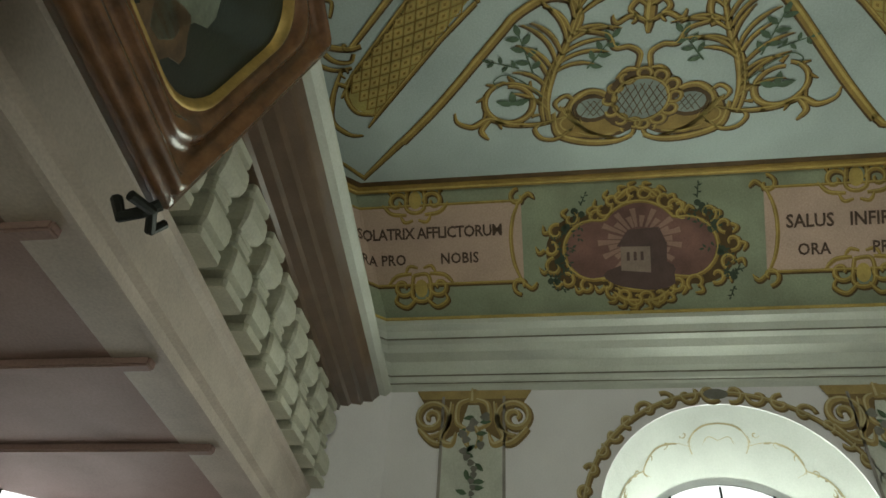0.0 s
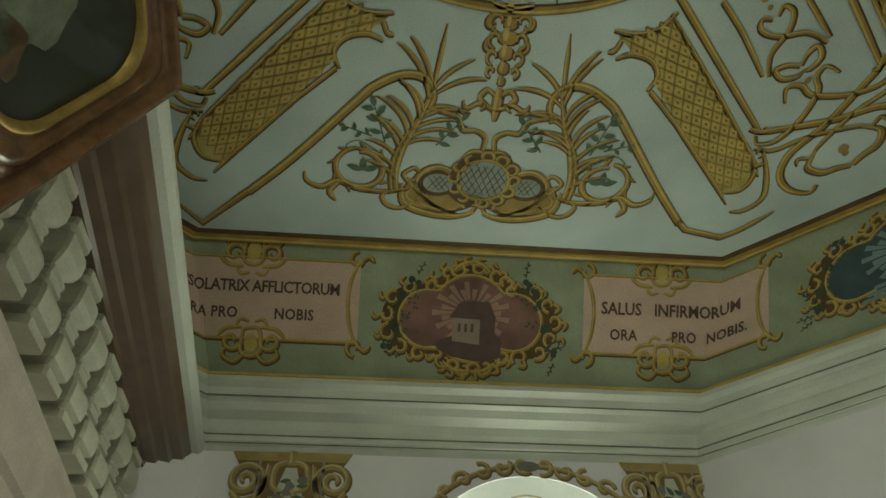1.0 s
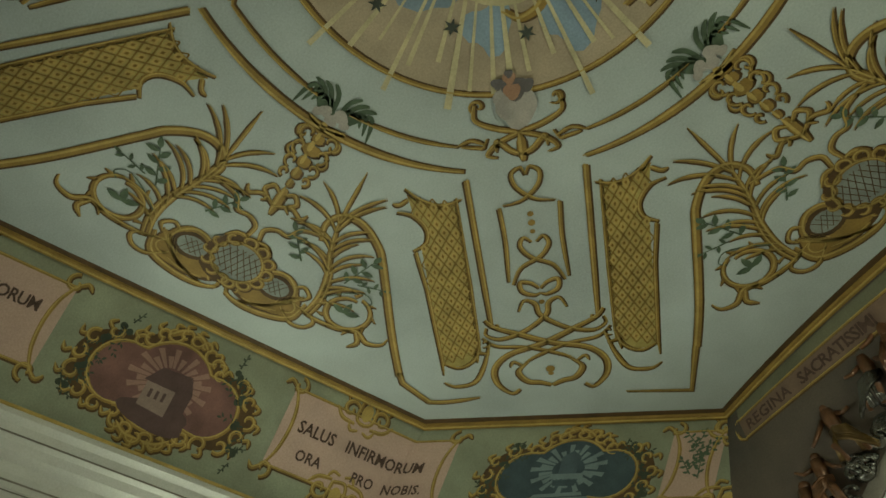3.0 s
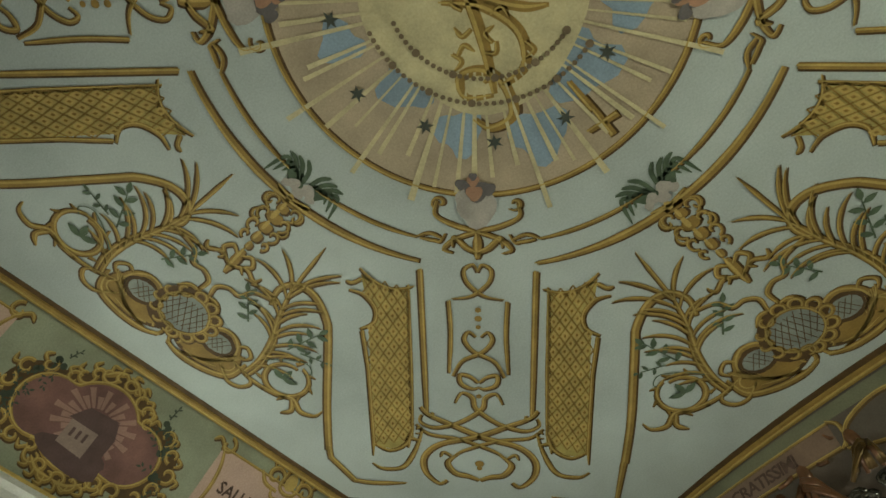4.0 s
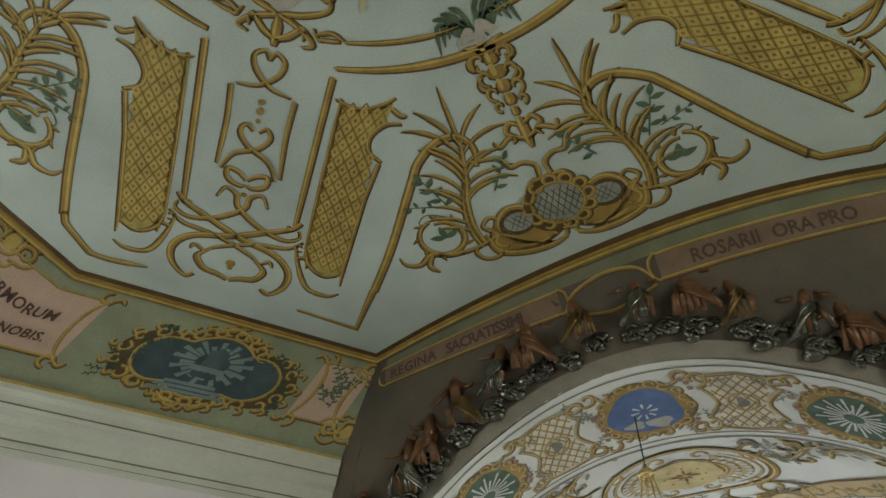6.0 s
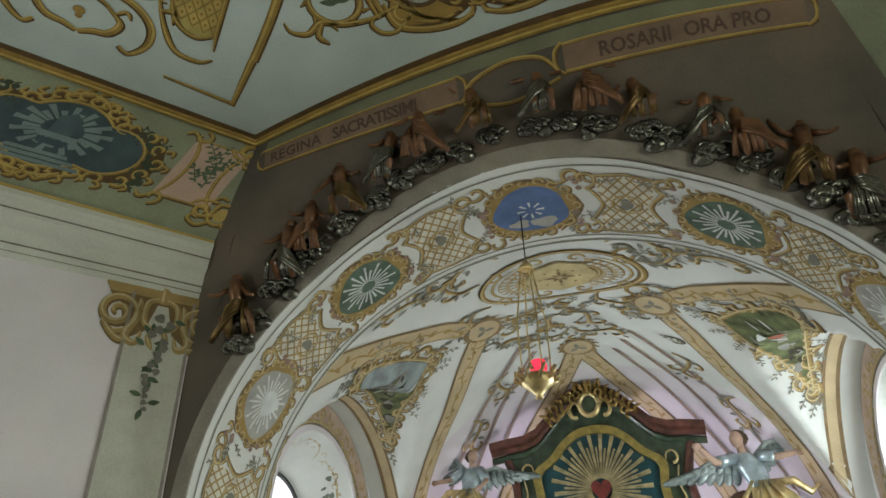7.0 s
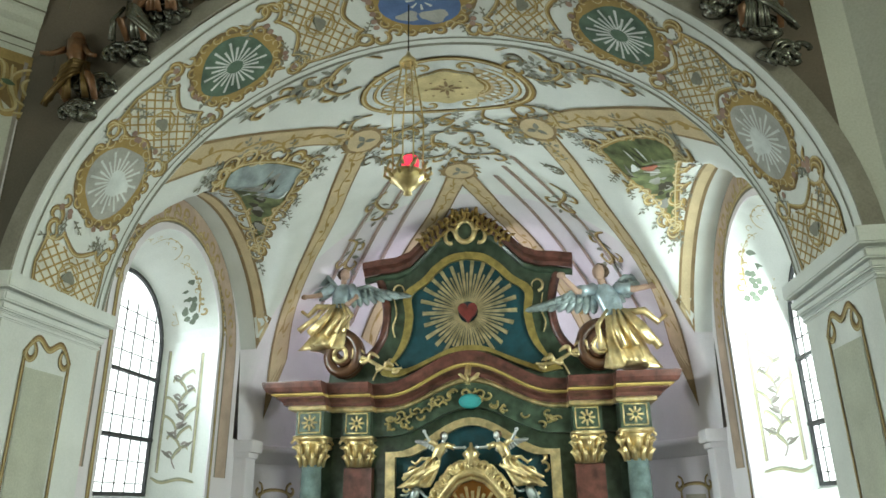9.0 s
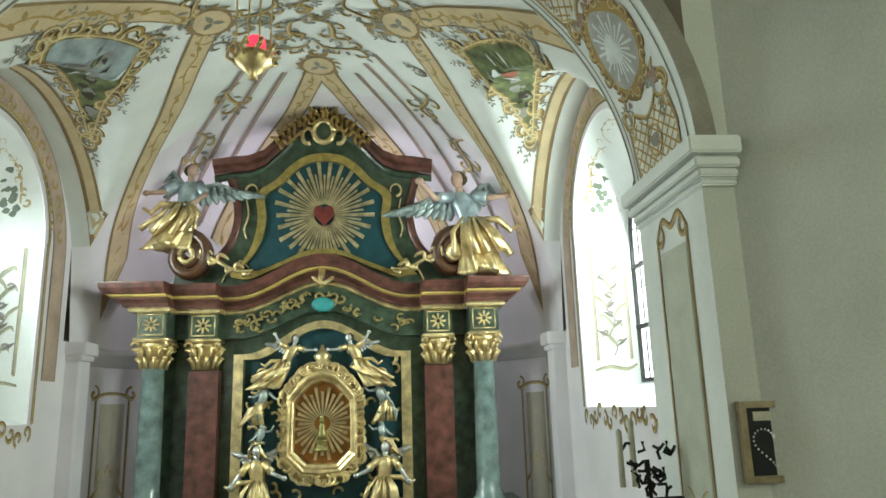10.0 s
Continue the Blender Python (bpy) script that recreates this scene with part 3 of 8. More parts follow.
altar = thing("high_altar", "tall baroque altar of dark green and red-brown marbled wood with gilding", "altar", (0, 0, 0))


def al(x, z, d=0.0):
    """A place on the altar's front: x from its middle, d towards the nave; the upper storey is stretched upwards."""
    return (AC + x, AY - d, z if z < 5.6 else 5.6 + (z - 5.6) * 1.13)


def slab(outline, d0, d1, material, name, label="", smooth=False, parent=None, holes=()):
    bm = bmesh.new()
    prism(bm, [outline, *holes], lambda u, v, d: al(u, v, d1 - d), d1 - d0)
    return part(name, bm, material, parent or altar, label, smooth)


def mould(path, prof, material, name, label="", parent=None, ends=False):
    """A moulding swept along a path of (x, z, out): prof gives (up, out) pairs."""
    bm = bmesh.new()
    rows = []
    for u, o in prof:
        row = [al(x, z + u, dd + o) for x, z, dd in path]
        if ends:
            # the moulding turns back round both ends
            (xa, za, da), (xb, zb, db) = path[0], path[-1]
            row = [al(xa - o, za + u, -0.45), al(xa - o, za + u, da + o)] + row[1:-1] + [al(xb + o, zb + u, db + o), al(xb + o, zb + u, -0.45)]
        rows.append(row)
    grid(bm, rows)
    return part(name, bm, material, parent or altar, label)


# base with the lower storey
slab([(-2.95, FZ), (2.95, FZ), (2.95, 2.44), (-2.95, 2.44)], -0.6, 0.62, M_DGREEN, "pedestal", "dark green pedestal")
slab([(-2.42, 2.44), (2.42, 2.44), (2.42, 5.2), (-2.42, 5.2)], -0.6, -0.12, M_DGREEN, "back_panel", "dark green back panel")


def arch_top(h, z0, z1, rise, n=20):
    """A niche outline whose head rises in a soft curve."""
    pts = [(-h, z0), (h, z0)]
    for k in range(n + 1):
        f = k / n
        x = h * (1 - 2 * f)
        q = abs(x) / h
        pts.append((x, z1 + rise * (0.5 + 0.5 * math.cos(math.pi * min(1, q * 1.15))) ** 0.9))
    return pts


slab([(-1.75, 4.3), (1.75, 4.3), (1.75, 5.2)] + [(1.75 - 3.5 * k / 24, 5.2 + 0.40 * (0.5 + 0.5 * math.cos(math.pi * min(1.0, abs(1.75 - 3.5 * k / 24) / 1.3)))) for k in range(1, 24)] + [(-1.75, 5.2)], -0.55, -0.13, M_DGREEN, "frieze_panel", "green frieze board under the cornice")
slab(arch_top(1.20, 2.44, 4.60, 0.46), -0.12, -0.06, M_TEAL, "niche_panel", "dark teal panel behind the shrine")
bm = bmesh.new()
for i0, i1, d0, d1 in ((1.16, 1.28, -0.06, 0.06),):
    prism(bm, [arch_top(1.35, 2.44, 4.68, 0.50), arch_top(1.20, 2.50, 4.60, 0.46)], lambda u, v, d: al(u, v, 0.07 - d), 0.16)
part("niche_frame", bm, M_GOLD, altar, "gilt frame round the teal panel")
for s in (-1, 1):
    # flat red pilasters and free columns
    bm = bmesh.new()
    prism(bm, [[(s * 1.78 - 0.22, 2.44), (s * 1.78 + 0.22, 2.44), (s * 1.78 + 0.22, 4.45), (s * 1.78 - 0.22, 4.45)]], lambda u, v, d: al(u, v, 0.10 - d), 0.25)
    part("pilaster", bm, M_RED, altar, "red-brown marbled pilaster")
    bm = bmesh.new()
    prism(bm, [[(s * 2.12 - 0.12, 2.44), (s * 2.12 + 0.12, 2.44), (s * 2.12 + 0.12, 4.9), (s * 2.12 - 0.12, 4.9)]], lambda u, v, d: al(u, v, -0.05 - d), 0.25)
    part("pilaster_strip", bm, M_DGREEN, altar)
    bm = bmesh.new()
    c = al(s * 2.46, 0, 0.28)
    lathe(bm, [(0.24, 2.44), (0.24, 2.50), (0.20, 2.53), (0.215, 2.58), (0.18, 2.61), (0.178, 2.9), (0.172, 3.6), (0.155, 4.44), (0.17, 4.46), (0.17, 4.49)], 24, (c[0], c[1], 0))
    part("column", bm, M_COL, altar, "grey-green marbled column", smooth=True)
    for cx, dd, w in ((2.46, 0.28, 0.20), (1.78, 0.02, 0.22)):
        c = al(s * cx, 0, dd)
        cap = bmesh.new()
        lathe(cap, [(0.15, 4.46), (0.155, 4.60), (0.19, 4.78), (0.24, 4.84)], 16, (c[0], c[1], 0))
        for ring_z, nn, rr, hh in ((4.47, 10, 0.165, 0.17), (4.60, 10, 0.18, 0.19)):
            for k in range(nn):
                a = 2 * math.pi * (k + (0.5 if ring_z > 4.5 else 0)) / nn
                e = (math.cos(a), math.sin(a))
                tube(cap, [(c[0] + rr * e[0], c[1] + rr * e[1], ring_z), (c[0] + (rr + 0.03) * e[0], c[1] + (rr + 0.03) * e[1], ring_z + hh * 0.6), (c[0] + (rr + 0.08) * e[0], c[1] + (rr + 0.08) * e[1], ring_z + hh), (c[0] + (rr + 0.09) * e[0], c[1] + (rr + 0.09) * e[1], ring_z + hh * 0.82)], 0.035, 6)
        for ex in (-1, 1):
            for ey in (-1, 1):
                p = (c[0] + ex * 0.21, c[1] + ey * 0.21, 4.80)
                tube(cap, [(p[0] + 0.06 * math.cos(q) * ex * 0.7, p[1] + 0.06 * math.cos(q) * ey * 0.7, p[2] + 0.06 * math.sin(q)) for q in np.linspace(0, 5.5, 12)], 0.022, 6)
        box(cap, (c[0] - 0.25, c[1] - 0.25, 4.86), (c[0] + 0.25, c[1] + 0.25, 4.92), 0.012)
        part("capital", cap, M_GOLD, altar, "gilt leafy capital", smooth=True)
        bm = bmesh.new()
        box(bm, (c[0] - 0.22, c[1] - 0.22, 4.92), (c[0] + 0.22, c[1] + 0.30, 5.30), 0.01)
        blk = part("entablature_block", bm, M_DGREEN if s < 0 or cx < 2 else M_DGREEN, altar, "dark green frieze block")
        bm = bmesh.new()
        for a in range(8):
            q = 2 * math.pi * a / 8
            tube(bm, [(c[0] + 0.03 * math.cos(q), c[1] - 0.225, 5.11 + 0.03 * math.sin(q)), (c[0] + 0.12 * math.cos(q), c[1] - 0.235, 5.11 + 0.12 * math.sin(q))], 0.018, 5)
        for q0, q1 in (((-0.17, -0.15), (0.17, -0.15)), ((-0.17, 0.15), (0.17, 0.15)), ((-0.17, -0.15), (-0.17, 0.15)), ((0.17, -0.15), (0.17, 0.15))):
            tube(bm, [(c[0] + q0[0], c[1] - 0.225, 5.11 + q0[1]), (c[0] + q1[0], c[1] - 0.225, 5.11 + q1[1])], 0.012, 5)
        part("block_ornament", bm, M_GOLD, blk, "small gilt flower", smooth=True)


def wave(x, base, rise, half):
    q = min(1, abs(x) / half)
    return base + rise * (0.5 + 0.5 * math.cos(math.pi * q))


def out_at(x):
    """How far the entablature steps forward over columns and pilasters."""
    q = abs(x)
    return 0.55 if q > 2.18 else (0.30 if q > 1.51 else 0.08)


def cornice_path(xs, base, rise, half=1.35):
    return [(x, wave(x, base, rise, half), out_at(x)) for x in xs]


XS = sorted(set([round(v, 3) for v in np.linspace(-1.50, 1.50, 41)] + [-2.76, -2.19, -2.17, -1.52, 1.52, 2.17, 2.19, 2.76]))
slab([(x, wave(x, 4.92, 0.42, 1.3)) for x in XS] + [(x, wave(x, 5.32, 0.42, 1.35)) for x in XS[::-1]], -0.5, 0.05, M_DGREEN, "frieze_board", "dark green curved frieze")
mould(cornice_path(XS, 5.28, 0.42), [(0.0, -0.06), (0.02, 0.02), (0.05, 0.03), (0.09, 0.02)], M_GOLD, "gilt_bead", "gilt bead under the cornice", ends=True)
mould(cornice_path(XS, 5.36, 0.42), [(0.0, -0.05), (0.0, 0.08), (0.05, 0.10), (0.10, 0.18), (0.13, 0.19)], M_RED, "cornice", "red-brown stepped cornice", ends=True)
mould(cornice_path(XS, 5.48, 0.42), [(0.0, 0.18), (0.02, 0.24), (0.05, 0.25)], M_OCHRE_L, "gilt_fillet", "narrow gilt fillet", ends=True)
mould(cornice_path(XS, 5.52, 0.42), [(0.0, 0.24), (0.02, 0.30), (0.08, 0.34), (0.14, 0.36), (0.16, 0.36), (0.17, 0.0), (0.17, -0.4)], M_RED, "cornice_top", "red-brown projecting cornice", ends=True)

# upper storey
def gable(k):
    """Half outline of the upper storey, from the outside up to the crown."""
    return [(2.35 * k, 5.66), (2.30 * k, 5.95), (1.75 * k, 6.05), (1.45 * k, 6.35), (1.36 * k, 6.80), (1.40 * k, 7.25), (1.62 * k, 7.42), (1.60 * k, 7.52), (1.20 * k, 7.50), (0.85 * k, 7.64), (0.55 * k, 7.95), (0.25 * k, 8.10), (0.0, 8.14)]


half = gable(1.0)
slab(half + [(-x, z) for x, z in half[-2::-1]], -0.35, 0.0, M_DGREEN, "upper_storey", "dark green curved upper storey")
top = [(1.75, 7.36), (1.45, 7.40), (1.18, 7.42), (0.95, 7.50), (0.75, 7.68), (0.52, 7.90), (0.28, 8.05), (0.0, 8.10)]
tp = [(x, z, 0.0) for x, z in top] + [(-x, z, 0.0) for x, z in top[-2::-1]]
mould(tp, [(-0.02, -0.3), (-0.02, 0.10), (0.03, 0.15), (0.06, 0.25), (0.13, 0.27), (0.15, 0.27), (0.16, -0.3)], M_RED, "gable_cornice", "red-brown swept cornice")
mould([(x, z - 0.12, 0.0) for x, z, _ in tp], [(0.0, 0.0), (0.02, 0.06), (0.06, 0.08), (0.09, 0.06)], M_DGREEN, "gable_green_band", "green band under the swept cornice")


def shield(k, n=40):
    """The heart panel's outline: wide foot, waisted sides, arched head."""
    side = smooth_line([(1.20, 5.94), (1.02, 6.14), (0.90, 6.38), (0.85, 6.70), (0.88, 6.98), (0.80, 7.10)], 5)
    head = smooth_line([(0.80, 7.10), (0.62, 7.22), (0.45, 7.40), (0.24, 7.54), (0.0, 7.58)], 5)
    foot = smooth_line([(-1.20, 5.94), (-0.95, 5.90), (-0.60, 6.04), (-0.28, 6.18), (0.0, 6.22), (0.28, 6.18), (0.60, 6.04), (0.95, 5.90)], 4)
    right = side + head[1:]
    loop = foot[1:] + right + [(-x, z) for x, z in right[-2:0:-1]]
    return [(x * k * 1.12, 6.75 + (z - 6.75) * k) for x, z in loop]


slab(shield(0.96), 0.0, 0.02, M_TEAL, "heart_panel", "dark teal panel with gilt rays")
bm = bmesh.new()
prism(bm, [shield(1.10), shield(0.96)], lambda u, v, d: al(u, v, 0.09 - d), 0.10)
part("heart_panel_frame", bm, mat("olive_gilt_paint", (0.50, 0.39, 0.13), 0.32, metal=0.7, vary=0.3, scale=8), altar, "olive-gilt raised frame")
M_RAY = mat("dull_silver_gilding", (0.60, 0.51, 0.30), 0.42, metal=0.8, vary=0.5, scale=6)
rnd = random.Random(5)
for k in range(52):
    bm = bmesh.new()
    a = 2 * math.pi * k / 52
    r1 = (0.62 if k % 2 else 0.80) * (0.95 + 0.1 * rnd.random()) * (1 - 0.12 * abs(math.sin(a)) * (1 if math.sin(a) < 0 else 0))
    c, s = math.cos(a), math.sin(a)
    w = 0.016 if k % 2 else 0.032
    pts = [(0.16 * c - w * 0.4 * s, 0.16 * s + w * 0.4 * c), (0.16 * c + w * 0.4 * s, 0.16 * s - w * 0.4 * c), (r1 * c + w * s, r1 * s - w * c), (r1 * c - w * s, r1 * s + w * c)]
    prism(bm, [[(x, 6.74 + z) for x, z in pts]], lambda u, v, d: al(u, v, 0.05 - d), 0.02)
    part("ray", bm, M_RAY, altar)
bm = bmesh.new()
hp = [(0.16 * math.sin(t) ** 3, 6.73 + 0.0105 * (13 * math.cos(t) - 5 * math.cos(2 * t) - 2 * math.cos(3 * t) - math.cos(4 * t))) for t in np.linspace(0, 2 * math.pi, 33)[:-1]]
prism(bm, [hp], lambda u, v, d: al(u, v, 0.13 - d), 0.09)
part("heart", bm, mat("dark_red_paint", (0.16, 0.03, 0.025), 0.4, vary=0.4, scale=10), altar, "dark red carved heart")


def scroll_pts(cx, cz, r, turns, s=1, a0=0.0, n=40, d=0.2):
    return [al(cx + s * r * (1 - 0.85 * k / n) * math.cos(a0 + turns * 2 * math.pi * k / n), cz + r * (1 - 0.85 * k / n) * math.sin(a0 + turns * 2 * math.pi * k / n), d) for k in range(n + 1)]


for s in (-1, 1):
    bm = bmesh.new()
    tube(bm, scroll_pts(s * 2.06, 6.12, 0.34, 2.0, s, a0=0.6, d=0.28), 0.095, 8, lambda f: 1 - 0.35 * f)
    tube(bm, scroll_pts(s * 2.06, 6.12, 0.34, 2.0, s, a0=0.6, d=0.10), 0.095, 8, lambda f: 1 - 0.35 * f)
    c = al(s * 2.06, 6.12, 0.2)
    part("volute", bm, M_WOOD, altar, "dark scroll volute", smooth=True)
    bm = bmesh.new()
    # a long acanthus stem that runs down to the gable's foot, with leaves that curl off it on both sides
    stem = [(1.98 - 0.92 * f, 6.08 - 0.17 * f + 0.05 * math.sin(2 * math.pi * f)) for f in np.linspace(0, 1, 15)]
    tube(bm, [al(s * x, z, 0.29) for x, z in stem], 0.045, 8, lambda q: 1 - 0.6 * q)
    for k, (i, up, r) in enumerate(((2, 1, 0.10), (4, -1, 0.07), (6, 1, 0.085), (8, -1, 0.06), (10, 1, 0.07), (12, -1, 0.05))):
        x, z = stem[i]
        tube(bm, [al(s * (x - r * 1.4 * q + r * 0.5 * math.sin(4.2 * q)), z + up * r * (math.sin(3.0 * q) + 0.2 * q), 0.31) for q in np.linspace(0, 1, 9)], 0.032, 7, lambda q: 0.45 + 1.1 * math.sin(math.pi * min(1, q * 0.95 + 0.05)) * 0.6)
    tube(bm, [al(s * (2.06 + 0.10 * math.cos(q)), 6.12 + 0.10 * math.sin(q), 0.34) for q in np.linspace(0, 6.2, 16)], 0.04, 6)
    part("volute_foliage", bm, M_GOLD, altar, "gilt leaves on the volute", smooth=True)
# crowning shell and foliage
bm = bmesh.new()
rnd = random.Random(9)
for k in range(18):
    f = (k - 8.5) / 8.5
    x, z = 0.70 * f, 8.20 - 0.46 * abs(f) ** 1.3
    h = 0.06 + 0.09 * rnd.random() + (0.16 if 0.25 < abs(f) < 0.36 else 0)
    tube(bm, [al(x, z, 0.30), al(x + 0.04 * f + 0.03 * rnd.uniform(-1, 1), z + h * 0.5, 0.34), al(x + 0.10 * f, z + h * 0.85, 0.31), al(x + 0.10 * f + (0.05 if f > 0 else -0.05), z + h, 0.27)], 0.042, 6, lambda q: 1.1 - 0.95 * q)
    tube(bm, [al(x * 1.02, z - 0.02, 0.33), al(x * 1.05 + 0.02, z + 0.05, 0.40), al(x * 1.10 + 0.05 * f, z + 0.04, 0.43)], 0.036, 6, lambda q: 1 - 0.6 * q)
    a0 = rnd.uniform(0, 6)
    tube(bm, [al(x * 0.9 + 0.05 * math.cos(a0 + q), z - 0.05 + 0.06 * math.sin(a0 + q), 0.38) for q in np.linspace(0, 4, 8)], 0.026, 6)
part("crest_foliage", bm, mat("aged_bronze_gilding", (0.34, 0.23, 0.075), 0.38, metal=0.7, vary=0.4, scale=9), altar, "dull gilt crowning foliage", smooth=True)
bm = bmesh.new()
tube(bm, [al(0.16 * math.cos(q), 7.93 + 0.17 * math.sin(q), 0.27) for q in np.linspace(0, 2 * math.pi, 20)], 0.045, 8)
for s in (-1, 1):
    tube(bm, [al(s * (0.25 + 0.09 * math.cos(q)), 7.86 + 0.12 * math.sin(q), 0.27) for q in np.linspace(-2, 3, 14)], 0.035, 8)
part("crest_cartouche", bm, M_GOLD, altar, "gilt oval cartouche", smooth=True)
slab([(0.13 * math.cos(q), 7.93 + 0.14 * math.sin(q)) for q in np.linspace(0, 2 * math.pi, 25)[:-1]], 0.1, 0.26, M_DGREEN, "crest_medallion")


# shrine in the niche
SZ = 3.62
octo = [(-0.26, -0.66), (0.0, -0.68), (0.26, -0.66), (0.48, -0.44), (0.48, 0.0), (0.47, 0.36), (0.34, 0.52), (0.20, 0.66), (0.0, 0.72), (-0.20, 0.66), (-0.34, 0.52), (-0.47, 0.36), (-0.48, 0.0), (-0.48, -0.44)]


def oc(k):
    return [(x * k, SZ + z * k) for x, z in octo]


bm = bmesh.new()
grid(bm, [[al(x, z, d) for x, z in oc(k)] for k, d in ((1.30, -0.05), (1.30, 0.12), (1.22, 0.17), (1.17, 0.15), (1.10, 0.24), (1.03, 0.27), (0.98, 0.25), (0.94, 0.18), (0.88, 0.16), (0.86, 0.03))], True)
rnd = random.Random(3)
for k in range(60):
    f = k / 60 * len(octo)
    i = int(f)
    p, q = octo[i], octo[(i + 1) % len(octo)]
    x, z = (p[0] + (q[0] - p[0]) * (f - i)) * 1.2, SZ + (p[1] + (q[1] - p[1]) * (f - i)) * 1.2
    r = 0.05 + 0.03 * rnd.random()
    a0 = rnd.uniform(0, 6.28)
    tube(bm, [al(x + r * math.cos(a0 + t), z + r * math.sin(a0 + t), 0.24) for t in np.linspace(0, 4.6, 9)], 0.022, 6)
shrine = part("shrine_frame", bm, M_GOLD, altar, "carved gilt shrine frame")
slab(oc(0.95), 0.0, 0.03, mat("shrine_amber_gilding", (0.42, 0.18, 0.045), 0.4, metal=0.4, vary=0.3), "shrine_back", "brown shrine back")
for k in range(32):
    bm = bmesh.new()
    a = 2 * math.pi * k / 32
    c, s = math.cos(a), math.sin(a)
    r1, w = (0.42 if k % 2 else 0.36) * (1 + 0.30 * abs(s)), 0.024
    prism(bm, [[(x, SZ + z) for x, z in [(0.12 * c - 0.008 * s, 0.12 * s + 0.008 * c), (0.12 * c + 0.008 * s, 0.12 * s - 0.008 * c), (r1 * c + w * s, r1 * s - w * c), (r1 * c - w * s, r1 * s + w * c)]]], lambda u, v, d: al(u, v, 0.10 - d), 0.05)
    part("shrine_ray", bm, M_GOLD, altar)
bm = bmesh.new()
lathe(bm, [(0.115, 0.0), (0.12, 0.03), (0.06, 0.06), (0.05, 0.10), (0.09, 0.14), (0.095, 0.16), (0.01, 0.17)], 16, al(0, SZ - 0.40, 0.16))
lathe(bm, [(0.075, 0.0), (0.07, 0.08), (0.045, 0.16), (0.052, 0.19), (0.03, 0.22), (0.022, 0.235)], 14, al(0, SZ - 0.23, 0.16))
lathe(bm, [(0.015, 0.0), (0.036, 0.02), (0.04, 0.045), (0.028, 0.075), (0.034, 0.08), (0.03, 0.11), (0.006, 0.12)], 12, al(0, SZ + 0.0, 0.16))
part("gilt_image", bm, mat("green_gold_image", (0.30, 0.27, 0.10), 0.4, metal=0.6, vary=0.4, scale=12), altar, "small gilt image in the shrine", smooth=True)

# ---- painted ornament ----
def curl(cx, cy, r, a0, turns, s=1, n=22, end=0.2):
    """A spiral that starts on its rim at the angle a0 (degrees)."""
    return [(cx + r * (1 - (1 - end) * k / n) * math.cos(radians(a0) + s * turns * 2 * math.pi * k / n), cy + r * (1 - (1 - end) * k / n) * math.sin(radians(a0) + s * turns * 2 * math.pi * k / n)) for k in range(n + 1)]


